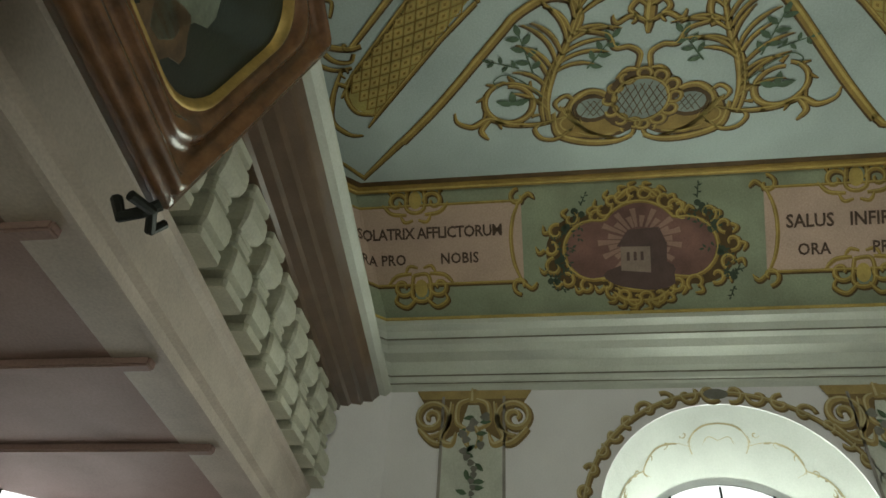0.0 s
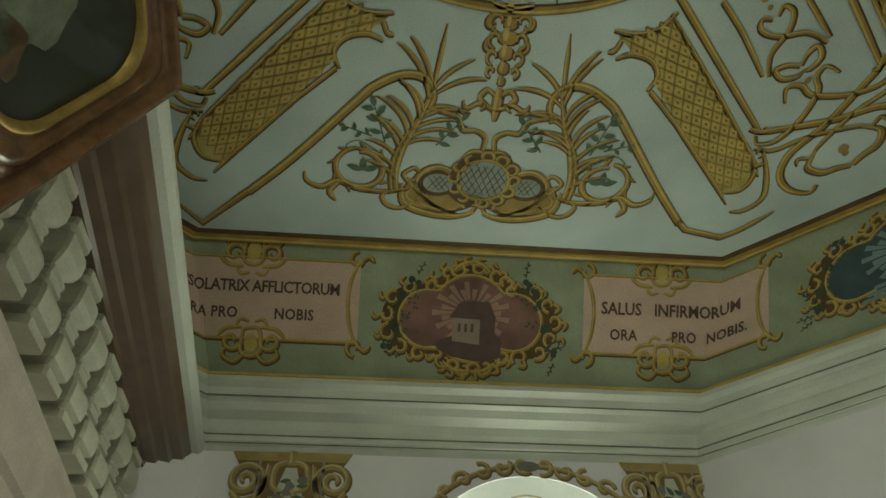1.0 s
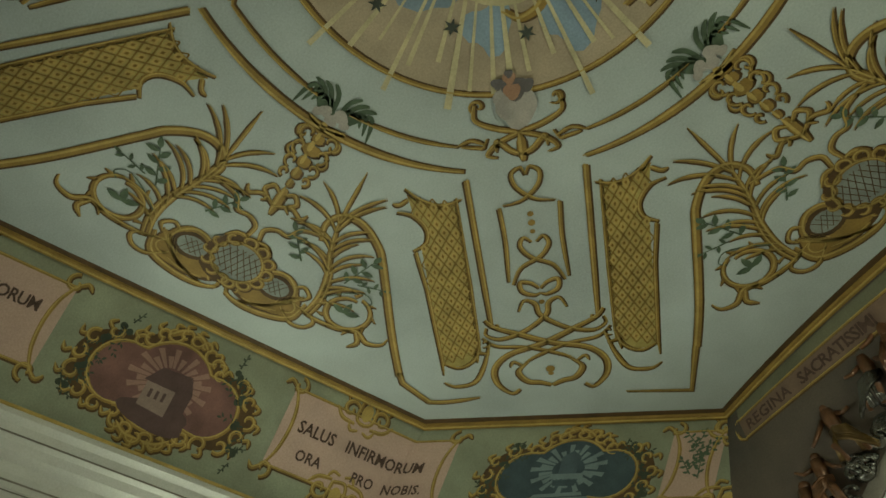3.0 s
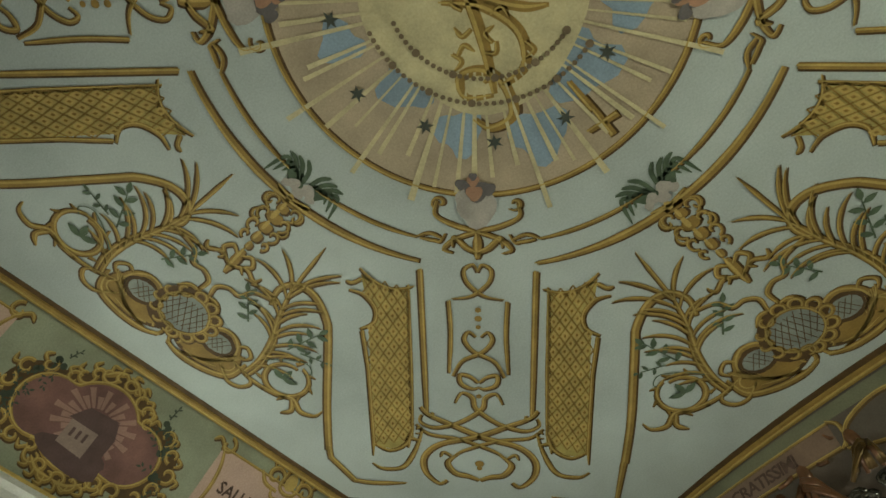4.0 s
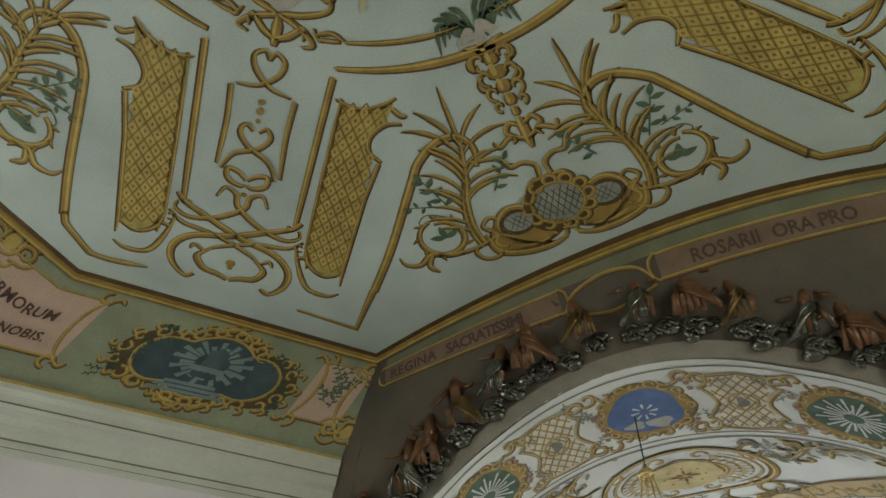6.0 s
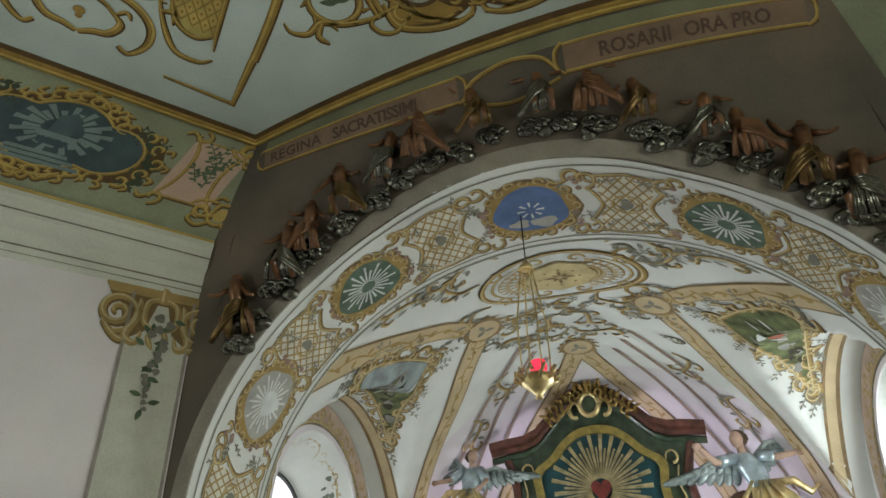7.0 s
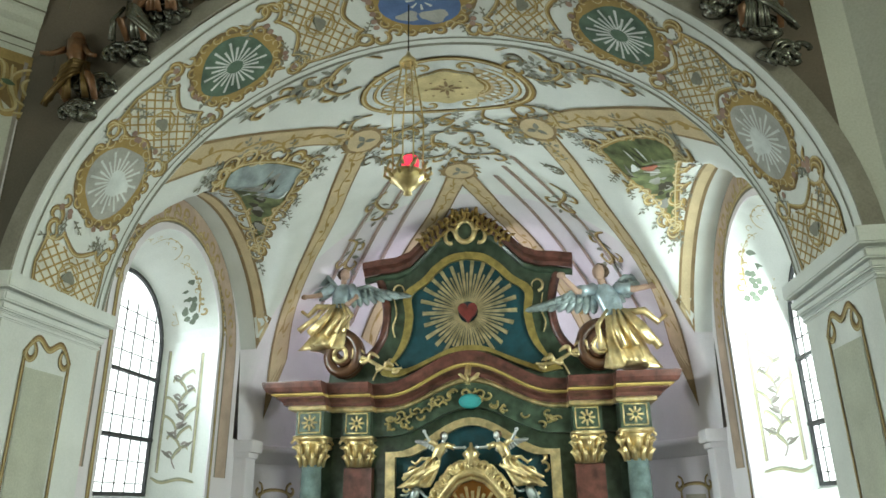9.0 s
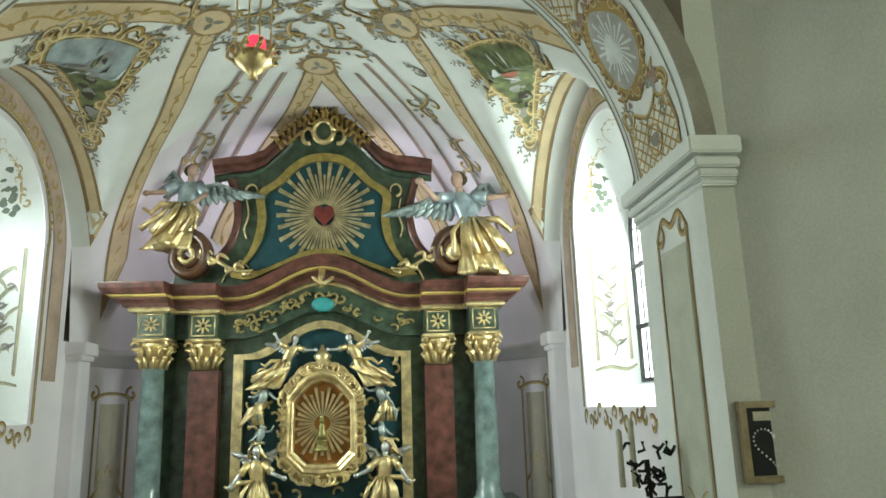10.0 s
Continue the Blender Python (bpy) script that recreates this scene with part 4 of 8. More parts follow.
class Ornament:
    """Brush strokes laid on a surface: a dark edge, the body and a light ridge."""

    def __init__(self, put, lift=0.004):
        self.put, self.lift = put, lift
        self.layers = {}
        self.rings = 0
        self.k = 1.0
        self.map = lambda u, v: (u, v)

    def bm(self, key):
        if key not in self.layers:
            self.layers[key] = bmesh.new()
        return self.layers[key]

    def ribbon(self, key, pts, widths, h, shift=0.0):
        bm = self.bm(key)
        rows = []
        for i, p in enumerate(pts):
            a, b = pts[max(i - 1, 0)], pts[min(i + 1, len(pts) - 1)]
            dx, dy = b[0] - a[0], b[1] - a[1]
            ln = math.hypot(dx, dy) or 1e-6
            nx, ny = -dy / ln, dx / ln
            w = widths[i] / 2
            cx, cy = p[0] + shift * 0.7, p[1] + shift
            rows.append([self.put(*self.map(cx + nx * w, cy + ny * w), h), self.put(*self.map(cx - nx * w, cy - ny * w), h)])
        grid(bm, rows)

    def stroke(self, pts, w, t0=0.35, t1=0.35, soft=True, dark="dark", body="body", light="light", n=7):
        pts = smooth_line(pts, n) if soft else list(pts)
        m = len(pts) - 1
        wid = []
        for i in range(m + 1):
            f = i / m
            k = 1.0
            if f < 0.3:
                k = min(k, t0 + (1 - t0) * f / 0.3)
            if f > 0.7:
                k = min(k, t1 + (1 - t1) * (1 - f) / 0.3)
            wid.append(w * 0.86 * k * self.k)
        L = self.lift
        self.ribbon(dark, pts, [q * 1.25 + 0.006 for q in wid], L, 0.012)
        self.ribbon(body, pts, wid, L * 2)
        if light:
            self.ribbon(light, pts, [q * 0.32 for q in wid], L * 3, -w * 0.18)

    def fill(self, key, pts, h):
        bm = self.bm(key)
        if self.rings:
            # on curved ground: rings round the middle, so that the patch follows it
            loop = []
            for i, p in enumerate(pts):
                q = pts[(i + 1) % len(pts)]
                m = max(1, int(math.hypot(q[0] - p[0], q[1] - p[1]) / 0.12))
                loop += [(p[0] + (q[0] - p[0]) * k / m, p[1] + (q[1] - p[1]) * k / m) for k in range(m)]
            cu, cv = sum(p[0] for p in loop) / len(loop), sum(p[1] for p in loop) / len(loop)
            size = max(math.hypot(p[0] - cu, p[1] - cv) for p in loop)
            n = max(1, min(self.rings, int(size / 0.07)))
            if n > 1:
                grid(bm, [[self.put(*self.map(cu + (u - cu) * f, cv + (v - cv) * f), h) for u, v in loop] for f in [max(0.01, k / n) for k in range(n + 1)]], True)
                return
        from mathutils import geometry
        vs = [bm.verts.new(self.put(*self.map(u, v), h)) for u, v in pts]
        for t in geometry.tessellate_polygon([[Vector((u, v, 0)) for u, v in pts]]):
            try:
                bm.faces.new([vs[i] for i in t])
            except ValueError:
                pass

    def leaf(self, u, v, ang, ln, w, key="leaf", h=None):
        a = radians(ang)
        c, s = math.cos(a), math.sin(a)
        pts = []
        for f, q in ((0, 0), (0.25, 0.8), (0.5, 1), (0.78, 0.6), (1, 0), (0.78, -0.6), (0.5, -1), (0.25, -0.8)):
            x, y = f * ln, q * w / 2
            pts.append((u + c * x - s * y, v + s * x + c * y))
        self.fill(key, pts, h or self.lift * 2.5)

    def sprig(self, u, v, ang, ln, n=5, rnd=random, key="leaf"):
        a = radians(ang)
        self.ribbon(key, [(u + math.cos(a) * ln * f, v + math.sin(a) * ln * f) for f in (0, 0.5, 1)], [0.018, 0.014, 0.01], self.lift * 2)
        for k in range(n):
            f = (k + 0.6) / n
            self.leaf(u + math.cos(a) * ln * f, v + math.sin(a) * ln * f, ang + (60 if k % 2 else -60) + rnd.uniform(-12, 12), ln * 0.34, ln * 0.15, key)
        self.leaf(u + math.cos(a) * ln, v + math.sin(a) * ln, ang, ln * 0.34, ln * 0.15, key)

    def blob(self, key, u, v, r, h=None, sq=1.0, n=14, wob=0.0, seed=0):
        rn = random.Random(seed)
        ph = rn.uniform(0, 6)
        self.fill(key, [(u + r * (1 + wob * math.sin(3 * q + ph) + wob * 0.6 * math.sin(5 * q + 2 * ph)) * math.cos(q), v + sq * r * (1 + wob * math.sin(3 * q + ph)) * math.sin(q)) for q in np.linspace(0, 2 * math.pi, n + 1)[:-1]], h or self.lift * 2)

    def done(self, name, label, category, mats, group="", names={}):
        root = tagged(new(name), label, category, group)
        for key, bm in self.layers.items():
            piece = part(names.get(key, {"dark": "shading", "body": "scrollwork", "light": "highlight", "leaf": "leaves"}.get(key, key)), bm, mats[key], root)
            piece["kind"] = "stuff"
        return root


def P(name, color, **k):
    return mat(name, color, k.pop("rough", 0.8), vary=k.pop("vary", 0.22), scale=k.pop("scale", 5), **k)


M_LIGHTRAY = P("ray_pale_yellow_paint", (0.60, 0.55, 0.33))
M_BEIGE = P("cloud_beige_paint", (0.46, 0.38, 0.27), scale=2)
M_SKYB = P("sky_blue_paint", (0.26, 0.37, 0.47), scale=2.5)
M_STAR = P("dark_star_paint", (0.06, 0.075, 0.06))
M_FLESH = P("warm_flesh_paint", (0.42, 0.24, 0.15))
M_CLOUD = P("grey_cloud_paint", (0.42, 0.40, 0.36))
M_LATTICE = P("lattice_yellow_paint", (0.44, 0.366, 0.115))
M_BLUEGREY = P("shell_blue_grey_paint", (0.27, 0.31, 0.28))
M_MAROON = P("maroon_fresco", (0.20, 0.10, 0.085), scale=3, vary=0.35)
M_ROSEL = P("rose_light_fresco", (0.34, 0.20, 0.16), scale=3)
M_NAVY = P("dark_blue_fresco", (0.05, 0.085, 0.10), scale=3, vary=0.4)
M_BLUEL = P("pale_blue_fresco", (0.18, 0.25, 0.26), scale=3)
BASE = {"dark": M_OCHRE_D, "body": M_OCHRE, "light": M_OCHRE_L, "leaf": M_LEAF, "lattice": M_LATTICE, "ground": M_CEIL, "shell": M_BLUEGREY, "deep": M_OCHRE_D, "flower": M_CLOUD, "pale": M_OCHRE_L}
ZC = 9.45


def turned(k):
    """Quarter turns of the ceiling's pattern, from the north side towards the chancel."""
    c, s = ((1, 0), (0, -1), (-1, 0), (0, 1))[k]
    return lambda x, y: (c * x - s * y, s * x + c * y)


def on_north(k, shift=0.0):
    tr = turned(k)
    return lambda a, r, h: (*tr(-r - (0.10 if r > 3.0 else 0.10 * max(0.0, r - 2.4) / 0.6), a + shift), ZC - h)


def on_diag(k):
    tr = turned(k)
    q = 2 ** -0.5
    return lambda a, r, h: (*tr((a - r) * q, (a + r) * q), ZC - h)


def palm_panel(k):
    """A shell cartouche between two palms with scrolls and a hanging urn."""
    o = Ornament(on_north(k, 0.04 if k == 0 else (-0.04 if k == 1 else 0)))
    rn = random.Random(11 + k)
    for s in (-1, 1):
        o.map = lambda u, v, s=s: (s * u, v)
        # scroll at the foot
        o.stroke([(0.62, 4.30), (0.78, 4.42), (0.92, 4.40), (0.98, 4.28), (0.90, 4.20)], 0.05, 1, 0.3)
        o.stroke([(0.70, 4.16), (0.95, 4.22), (1.22, 4.20), (1.42, 4.12), (1.58, 4.20), (1.72, 4.14), (1.74, 4.02)], 0.065, 0.6, 0.2)
        o.stroke(curl(1.20, 3.95, 0.25, -80, 0.98, 1, end=0.8), 0.065, 0.6, 0.5)
        for q in range(9):
            a = radians(-60 + 40 * q)
            o.stroke([(1.20 + 0.25 * math.cos(a), 3.95 + 0.25 * math.sin(a)), (1.20 + 0.32 * math.cos(a + 0.2), 3.95 + 0.32 * math.sin(a + 0.2))], 0.05, 1, 0.2, soft=False, light=None)
        o.stroke([(1.42, 4.14), (1.50, 4.26), (1.44, 4.38)], 0.06, 0.8, 0.2)
        for q in (0, 70, 140):
            o.leaf(1.18, 3.97, 200 + q, 0.17, 0.075)
        # palm: a stem with curved pointed blades on both sides
        stem = smooth_line([(0.84, 4.22), (0.86, 3.95), (0.80, 3.65), (0.68, 3.35), (0.58, 3.02)], 8)
        o.stroke(stem, 0.07, 0.7, 0.5, soft=False)
        o.stroke([(u + 0.05, v + 0.02) for u, v in stem[:22]], 0.045, 0.7, 0.3, soft=False)

        def blade(p, a0, a1, ln):
            pts = [p]
            for q in range(1, 6):
                a = radians(a0 + (a1 - a0) * q / 5)
                pts.append((pts[-1][0] + ln / 5 * math.cos(a), pts[-1][1] + ln / 5 * math.sin(a)))
            o.stroke(pts, 0.040, 0.5, 0.04, n=4)
        for q in range(10):
            i = int((0.18 + 0.082 * q) * (len(stem) - 1))
            du, dv = stem[i][0] - stem[i - 2][0], stem[i][1] - stem[i - 2][1]
            ang = math.degrees(math.atan2(dv, du))
            for side in (1, -1):
                if side < 0 and q < 4:
                    continue
                j = rn.uniform(-6, 6)
                blade(stem[i], ang + side * 14 + j, ang + side * (74 + 9 * (q % 3)) + 2 * j, (0.56 if q % 2 else 0.42) + rn.uniform(-0.05, 0.05))
        for j, ln in ((-30, 0.46), (2, 0.56), (28, 0.50)):
            blade(stem[-1], -100 + j * 0.5, -100 + j * 1.9, ln)
        o.stroke([(0.58, 3.22), (0.34, 3.28), (0.26, 3.42), (0.14, 3.42), (0.04, 3.50), (0.05, 3.66), (-0.03, 3.66)], 0.05, 0.7, 0.5)
        # sprigs of green
        o.sprig(0.98, 3.62, -75, 0.40, 6, rn)
        o.sprig(1.10, 3.56, -20, 0.26, 4, rn)
        o.sprig(0.50, 3.62, -125, 0.36, 6, rn)
        o.ribbon("leaf", smooth_line([(0.90, 3.9), (1.04, 3.74), (1.22, 3.62), (1.34, 3.68), (1.30, 3.76)]), [0.012] * 29, 0.010)
        # shell's side lobe
        o.blob("dark", 0.42, 4.22, 0.40, 0.0045, 0.66, 22, 0.05, 2)
        o.blob("body", 0.42, 4.20, 0.37, 0.0055, 0.64, 22, 0.05, 2)
        for q in range(6):
            f = q / 5
            o.stroke([(0.20 + 0.10 * f, 4.46 - 0.02 * f), (0.40 + 0.12 * f, 4.40 - 0.07 * f), (0.56 + 0.13 * f, 4.26 - 0.12 * f), (0.62 + 0.12 * f, 4.08 - 0.06 * f)], 0.04, 0.3, 0.3)
        o.blob("deep", 0.45, 4.08, 0.19, 0.012, 0.85)
        o.blob("shell", 0.44, 4.07, 0.15, 0.014, 0.80)
        for q in (-1, 0, 1):
            o.ribbon("deep", [(0.37 + q * 0.06, 3.98), (0.49 + q * 0.06, 4.16)], [0.008, 0.008], 0.016)
            o.ribbon("deep", [(0.49 + q * 0.06, 3.98), (0.37 + q * 0.06, 4.16)], [0.008, 0.008], 0.016)
        o.stroke([(0.30, 4.20), (0.28, 4.02), (0.36, 3.90), (0.50, 3.88), (0.62, 3.98), (0.66, 4.12), (0.60, 4.22)], 0.075, 0.5, 0.6)
        o.stroke([(0.60, 3.98), (0.68, 3.90), (0.78, 3.98), (0.74, 4.08)], 0.045, 0.6, 0.3)
        o.stroke(curl(0.66, 4.26, 0.12, 180, 0.95, 1, end=0.45), 0.055, 0.6, 0.4)
        o.stroke([(0.80, 4.10), (0.76, 4.36), (0.52, 4.48), (0.24, 4.50), (0.05, 4.44)], 0.08, 0.5, 0.5)
        o.stroke([(0.60, 4.36), (0.42, 4.42), (0.22, 4.40)], 0.05, 0.3, 0.3)
    o.map = lambda u, v: (u, v)
    o.blob("deep", 0, 4.02, 0.36, 0.0135, 0.95, 22, 0.04, 1)
    o.blob("shell", 0, 4.0, 0.24, 0.0145, 0.98)
    for q in range(-3, 4):
        o.ribbon("deep", [(q * 0.07 - 0.09, 3.80 + abs(q) * 0.02), (q * 0.07 + 0.09, 4.20 - abs(q) * 0.02)], [0.009, 0.009], 0.0165)
        o.ribbon("deep", [(q * 0.07 + 0.09, 3.80 + abs(q) * 0.02), (q * 0.07 - 0.09, 4.20 - abs(q) * 0.02)], [0.009, 0.009], 0.0165)
    o.lift = 0.008
    for q in range(13):
        t = radians(-172 + 344 * q / 12 - 90)
        o.stroke(curl(0.30 * math.cos(t), 4.0 + 0.29 * math.sin(t), 0.075, math.degrees(t) + 120, 0.75, 1 if q < 6 else -1, n=10, end=0.5), 0.05, 0.9, 0.5)
    o.stroke(curl(0, 4.0, 0.255, -10, 1.0, 1, end=0.98), 0.05, 1, 1)
    o.lift = 0.004
    for s in (-1, 1):
        o.stroke([(s * 0.02, 3.68), (s * 0.14, 3.66), (s * 0.24, 3.76)], 0.06, 0.6, 0.3)
        o.stroke(curl(s * 0.12, 4.36, 0.09, 90, 0.9, s, end=0.3), 0.045, 0.8, 0.5)
    # urn that hangs from the ring, with leaves in it
    for s in (-1, 1):
        o.map = lambda u, v, s=s: (s * u, v)
        o.stroke([(0.0, 3.20), (0.14, 3.12), (0.26, 3.18), (0.30, 3.10)], 0.05, 0.6, 0.2)
        o.stroke(curl(0.13, 2.62, 0.07, -90, 0.8, 1), 0.028, 0.7, 0.4)
        o.stroke(curl(0.14, 2.44, 0.07, -90, 0.8, 1), 0.028, 0.7, 0.4)
        for q in range(5):
            o.stroke([(0.03 * q, 2.18), (0.06 + 0.05 * q, 2.08 - 0.02 * q), (0.10 + 0.06 * q, 2.04 + 0.05 * q)], 0.032, 0.6, 0.1, dark="leaf", body="leaf", light=None)
        for q in range(3):
            o.stroke([(0.02 + 0.03 * q, 2.12), (0.05 + 0.07 * q, 1.98), (0.12 + 0.08 * q, 1.90 + 0.02 * q)], 0.028, 0.6, 0.1, dark="leaf", body="leaf", light=None)
    o.map = lambda u, v: (u, v)
    for v, w, ln in ((2.30, 0.20, 0.09), (2.40, 0.12, 0.08), (2.50, 0.17, 0.10), (2.62, 0.13, 0.10), (2.74, 0.10, 0.10), (2.86, 0.07, 0.08)):
        o.stroke([(0, v), (0, v + ln / 2), (0, v + ln)], w, 0.7, 0.45)
    for s in (-1, 1):
        for v, r in ((2.42, 0.085), (2.56, 0.075), (2.70, 0.07), (2.82, 0.05)):
            o.stroke(curl(s * 0.10, v, r, 90 if s > 0 else 90, 0.85, -s), 0.032, 0.8, 0.3)
        o.stroke([(s * 0.02, 3.04), (s * 0.10, 2.98), (s * 0.16, 3.06), (s * 0.10, 3.14), (s * 0.14, 3.20)], 0.05, 0.6, 0.2)
    o.stroke([(0, 2.96), (0, 3.05), (0, 3.14), (0, 3.30)], 0.10, 0.5, 0.3)
    o.stroke([(-0.17, 2.28), (0, 2.32), (0.17, 2.28)], 0.07, 0.6, 0.6)
    for q, (u, v, r) in enumerate(((-0.08, 2.17, 0.055), (0.05, 2.15, 0.065), (0.0, 2.22, 0.055), (0.11, 2.2, 0.045), (-0.14, 2.21, 0.04))):
        o.blob("flower", u, v, r, 0.014 + 0.001 * q, wob=0.1, seed=q)
    return o.done("palm_mural", "painted gilt shell, palms and urn on a pale ceiling", "mural", BASE, "ceiling palm murals")


def diag_panel(k):
    """Two lattice panels and an interlaced scroll between outlined borders."""
    o = Ornament(on_diag(k))
    for s in (-1, 1):
        o.map = lambda u, v, s=s: (s * u, v)
        o.stroke([(1.98, 2.80), (1.88, 2.62), (1.70, 2.56), (1.54, 2.68), (1.46, 2.95), (1.47, 3.2), (1.56 - 0.03 * s, 4.1), (1.59 - 0.06 * s, 4.75)], 0.085, 0.5, 1)
        if s < 0:
            o.stroke([(1.64, 4.70), (1.64, 4.86), (1.40, 5.22)], 0.075, 1, 1, soft=False)
            o.stroke([(1.42, 5.21), (1.2, 5.24), (0.82, 5.22)], 0.07, 1, 0.3)
        else:
            o.stroke([(1.52, 4.75), (1.50, 5.42), (0.80, 5.34)], 0.075, 1, 0.4, soft=False)
        o.stroke([(0.52, 2.36), (0.53, 3.2), (0.54, 4.12)], 0.06, 1, 0.8)
        o.stroke(curl(0.50, 4.14, 0.05, 0, 0.7, 1), 0.035)
        q0, q1, q2, q3 = (0.64, 2.57), (1.07, 2.43), (1.14, 4.66), (0.70, 4.52)

        def at(f, t):
            a, b = (q0[0] + (q3[0] - q0[0]) * t, q0[1] + (q3[1] - q0[1]) * t), (q1[0] + (q2[0] - q1[0]) * t, q1[1] + (q2[1] - q1[1]) * t)
            return (a[0] + (b[0] - a[0]) * f, a[1] + (b[1] - a[1]) * f)
        bite = [(1.13 + 0.155 * math.cos(t), 2.84 + 0.20 * math.sin(t)) for t in np.linspace(-2.05, -4.23, 10)]
        o.fill("lattice", [at(0, 0), at(0.5, 0.03), at(1, 0), *bite, at(1, 1), at(0.5, 1.05), at(0, 1)], 0.004)

        def inside(u, v):
            return ((u - 1.13) / 0.165) ** 2 + ((v - 2.84) / 0.21) ** 2 > 1
        N, dt = 11, 4 / 11
        for i in range(-4, N):
            for up in (0, 1):
                run = []
                for q in range(17):
                    f, t = q / 16, i / N + dt * q / 16
                    p = at(1 - f if up else f, min(1.0, max(0.0, t)))
                    ok = 0 <= t <= 1 and inside(*p)
                    if ok:
                        run.append(p)
                    if (not ok or q == 16) and run:
                        if len(run) > 1:
                            o.ribbon("body", run, [0.013] * len(run), 0.008)
                        run = []
        for m in range(1, 8):
            for i in range(1, 2 * N):
                if (m + i) % 2 == 0:
                    continue
                u, v = at(m / 8, i / 2 / N)
                if not inside(u + 0.03, v):
                    continue
                for key, k, h in (("pale", 0.66, 0.0085), ("body", 0.26, 0.0105)):
                    o.fill(key, [(u - 0.055 * k, v), (u, v - 0.095 * k), (u + 0.055 * k, v), (u, v + 0.095 * k)], h)
        # scalloped notch and frame of the lattice
        o.stroke([at(1.0, 0.02), (1.16, 2.52), (1.22, 2.50)], 0.045, 1, 0.2)
        o.stroke([(1.20, 2.60), (1.06, 2.66), (0.97, 2.82), (1.00, 2.98), (1.14, 3.06)], 0.05, 0.4, 0.6)
        o.stroke([(1.12, 3.08), at(1.0, 0.5), at(1.0, 0.96), (1.16, 4.80)], 0.045, 1, 0.3, soft=False)
        o.stroke([at(0, -0.02), at(0, 0.5), at(0.02, 0.93)], 0.045, 0.6, 0.8, soft=False)
        o.stroke([at(-0.12, -0.02), at(0.3, 0.03), at(0.7, 0.02), at(1.02, -0.03)], 0.05, 0.3, 0.3)
        o.stroke([at(0.02, 0.93), at(0.2, 1.03), at(0.6, 1.05), at(1.0, 0.98)], 0.05, 0.6, 0.4)
        o.stroke(curl(0.64, 4.38, 0.06, 60, 0.8, 1), 0.035)
        # inner frame and hearts
        o.stroke([(0.27, 2.70), (0.26, 3.1), (0.29, 3.58)], 0.045, 1, 0.6)
        o.stroke([(-0.24, 2.68), (-0.06, 2.64), (0.09, 2.50), (0.12, 2.36), (0.04, 2.30), (0.0, 2.38)], 0.042, 0.3, 0.4)
        o.stroke([(-0.26, 3.62), (-0.16, 3.42), (0.04, 3.30), (0.13, 3.16), (0.09, 3.06), (0.02, 3.12)], 0.046, 0.6, 0.4)
        o.stroke([(0.0, 3.70), (0.08, 3.62), (0.18, 3.60), (0.17, 3.72), (0.06, 3.78), (0, 3.76)], 0.05, 0.5, 0.5)
        # interlace
        o.stroke([(0.24, 3.98), (0.17, 3.84), (0.06, 3.90), (0.02, 4.06), (-0.22, 4.26), (-0.48, 4.34), (-0.62, 4.26), (-0.60, 4.16)], 0.055, 0.4, 0.4)
        o.stroke([(0.60, 4.05), (0.52, 4.16), (0.30, 4.28), (-0.05, 4.46), (-0.42, 4.58), (-0.60, 4.78), (-0.60, 5.02), (-0.46, 5.20), (-0.36, 5.14)], 0.075, 0.5, 0.5)
        o.stroke([(0.66, 4.30), (0.52, 4.44), (0.20, 4.50), (-0.16, 4.66), (-0.30, 4.78)], 0.048, 0.5, 0.3)
        o.stroke([(0.60, 4.40), (0.70, 4.72), (0.84, 4.96), (1.06, 5.00), (1.18, 4.92)], 0.06, 0.4, 0.15)
        o.stroke([(0.62, 4.55), (0.74, 4.52), (0.76, 4.66)], 0.05, 0.5, 0.2)
        # flower wreath at the foot
        o.stroke([(0.22, 4.72), (0.34, 4.86), (0.26, 5.02), (0.12, 5.06), (0.0, 5.12)], 0.075, 0.3, 0.6)
        o.stroke([(0.30, 4.76), (0.38, 4.70), (0.42, 4.78)], 0.04, 0.6, 0.2)
    o.map = lambda u, v: (u, v)
    for v, r in ((2.80, 0.03), (2.90, 0.035), (3.0, 0.025), (3.88, 0.03), (4.86, 0.05), (4.93, 0.03)):
        o.blob("body", 0, v, r, 0.010)
    o.stroke([(0, 1.98), (0, 2.10), (0, 2.24)], 0.09, 0.3, 0.4)
    for s in (-1, 1):
        o.stroke([(0, 2.18), (s * 0.10, 2.12), (s * 0.20, 2.02), (s * 0.22, 2.12)], 0.06, 0.6, 0.2)
    return o.done("lattice_mural", "painted lattice panels and gilt interlace on a pale ceiling", "mural", BASE, "ceiling lattice murals")


for k in range(4):
    palm_panel(k)
    diag_panel(k)

# ring and central medallion
o = Ornament(lambda u, v, h: (u, v, ZC - h))


def arc(r, a0, a1, n=26):
    return [(r * math.cos(radians(a0 + (a1 - a0) * k / n)), r * math.sin(radians(a0 + (a1 - a0) * k / n))) for k in range(n + 1)]


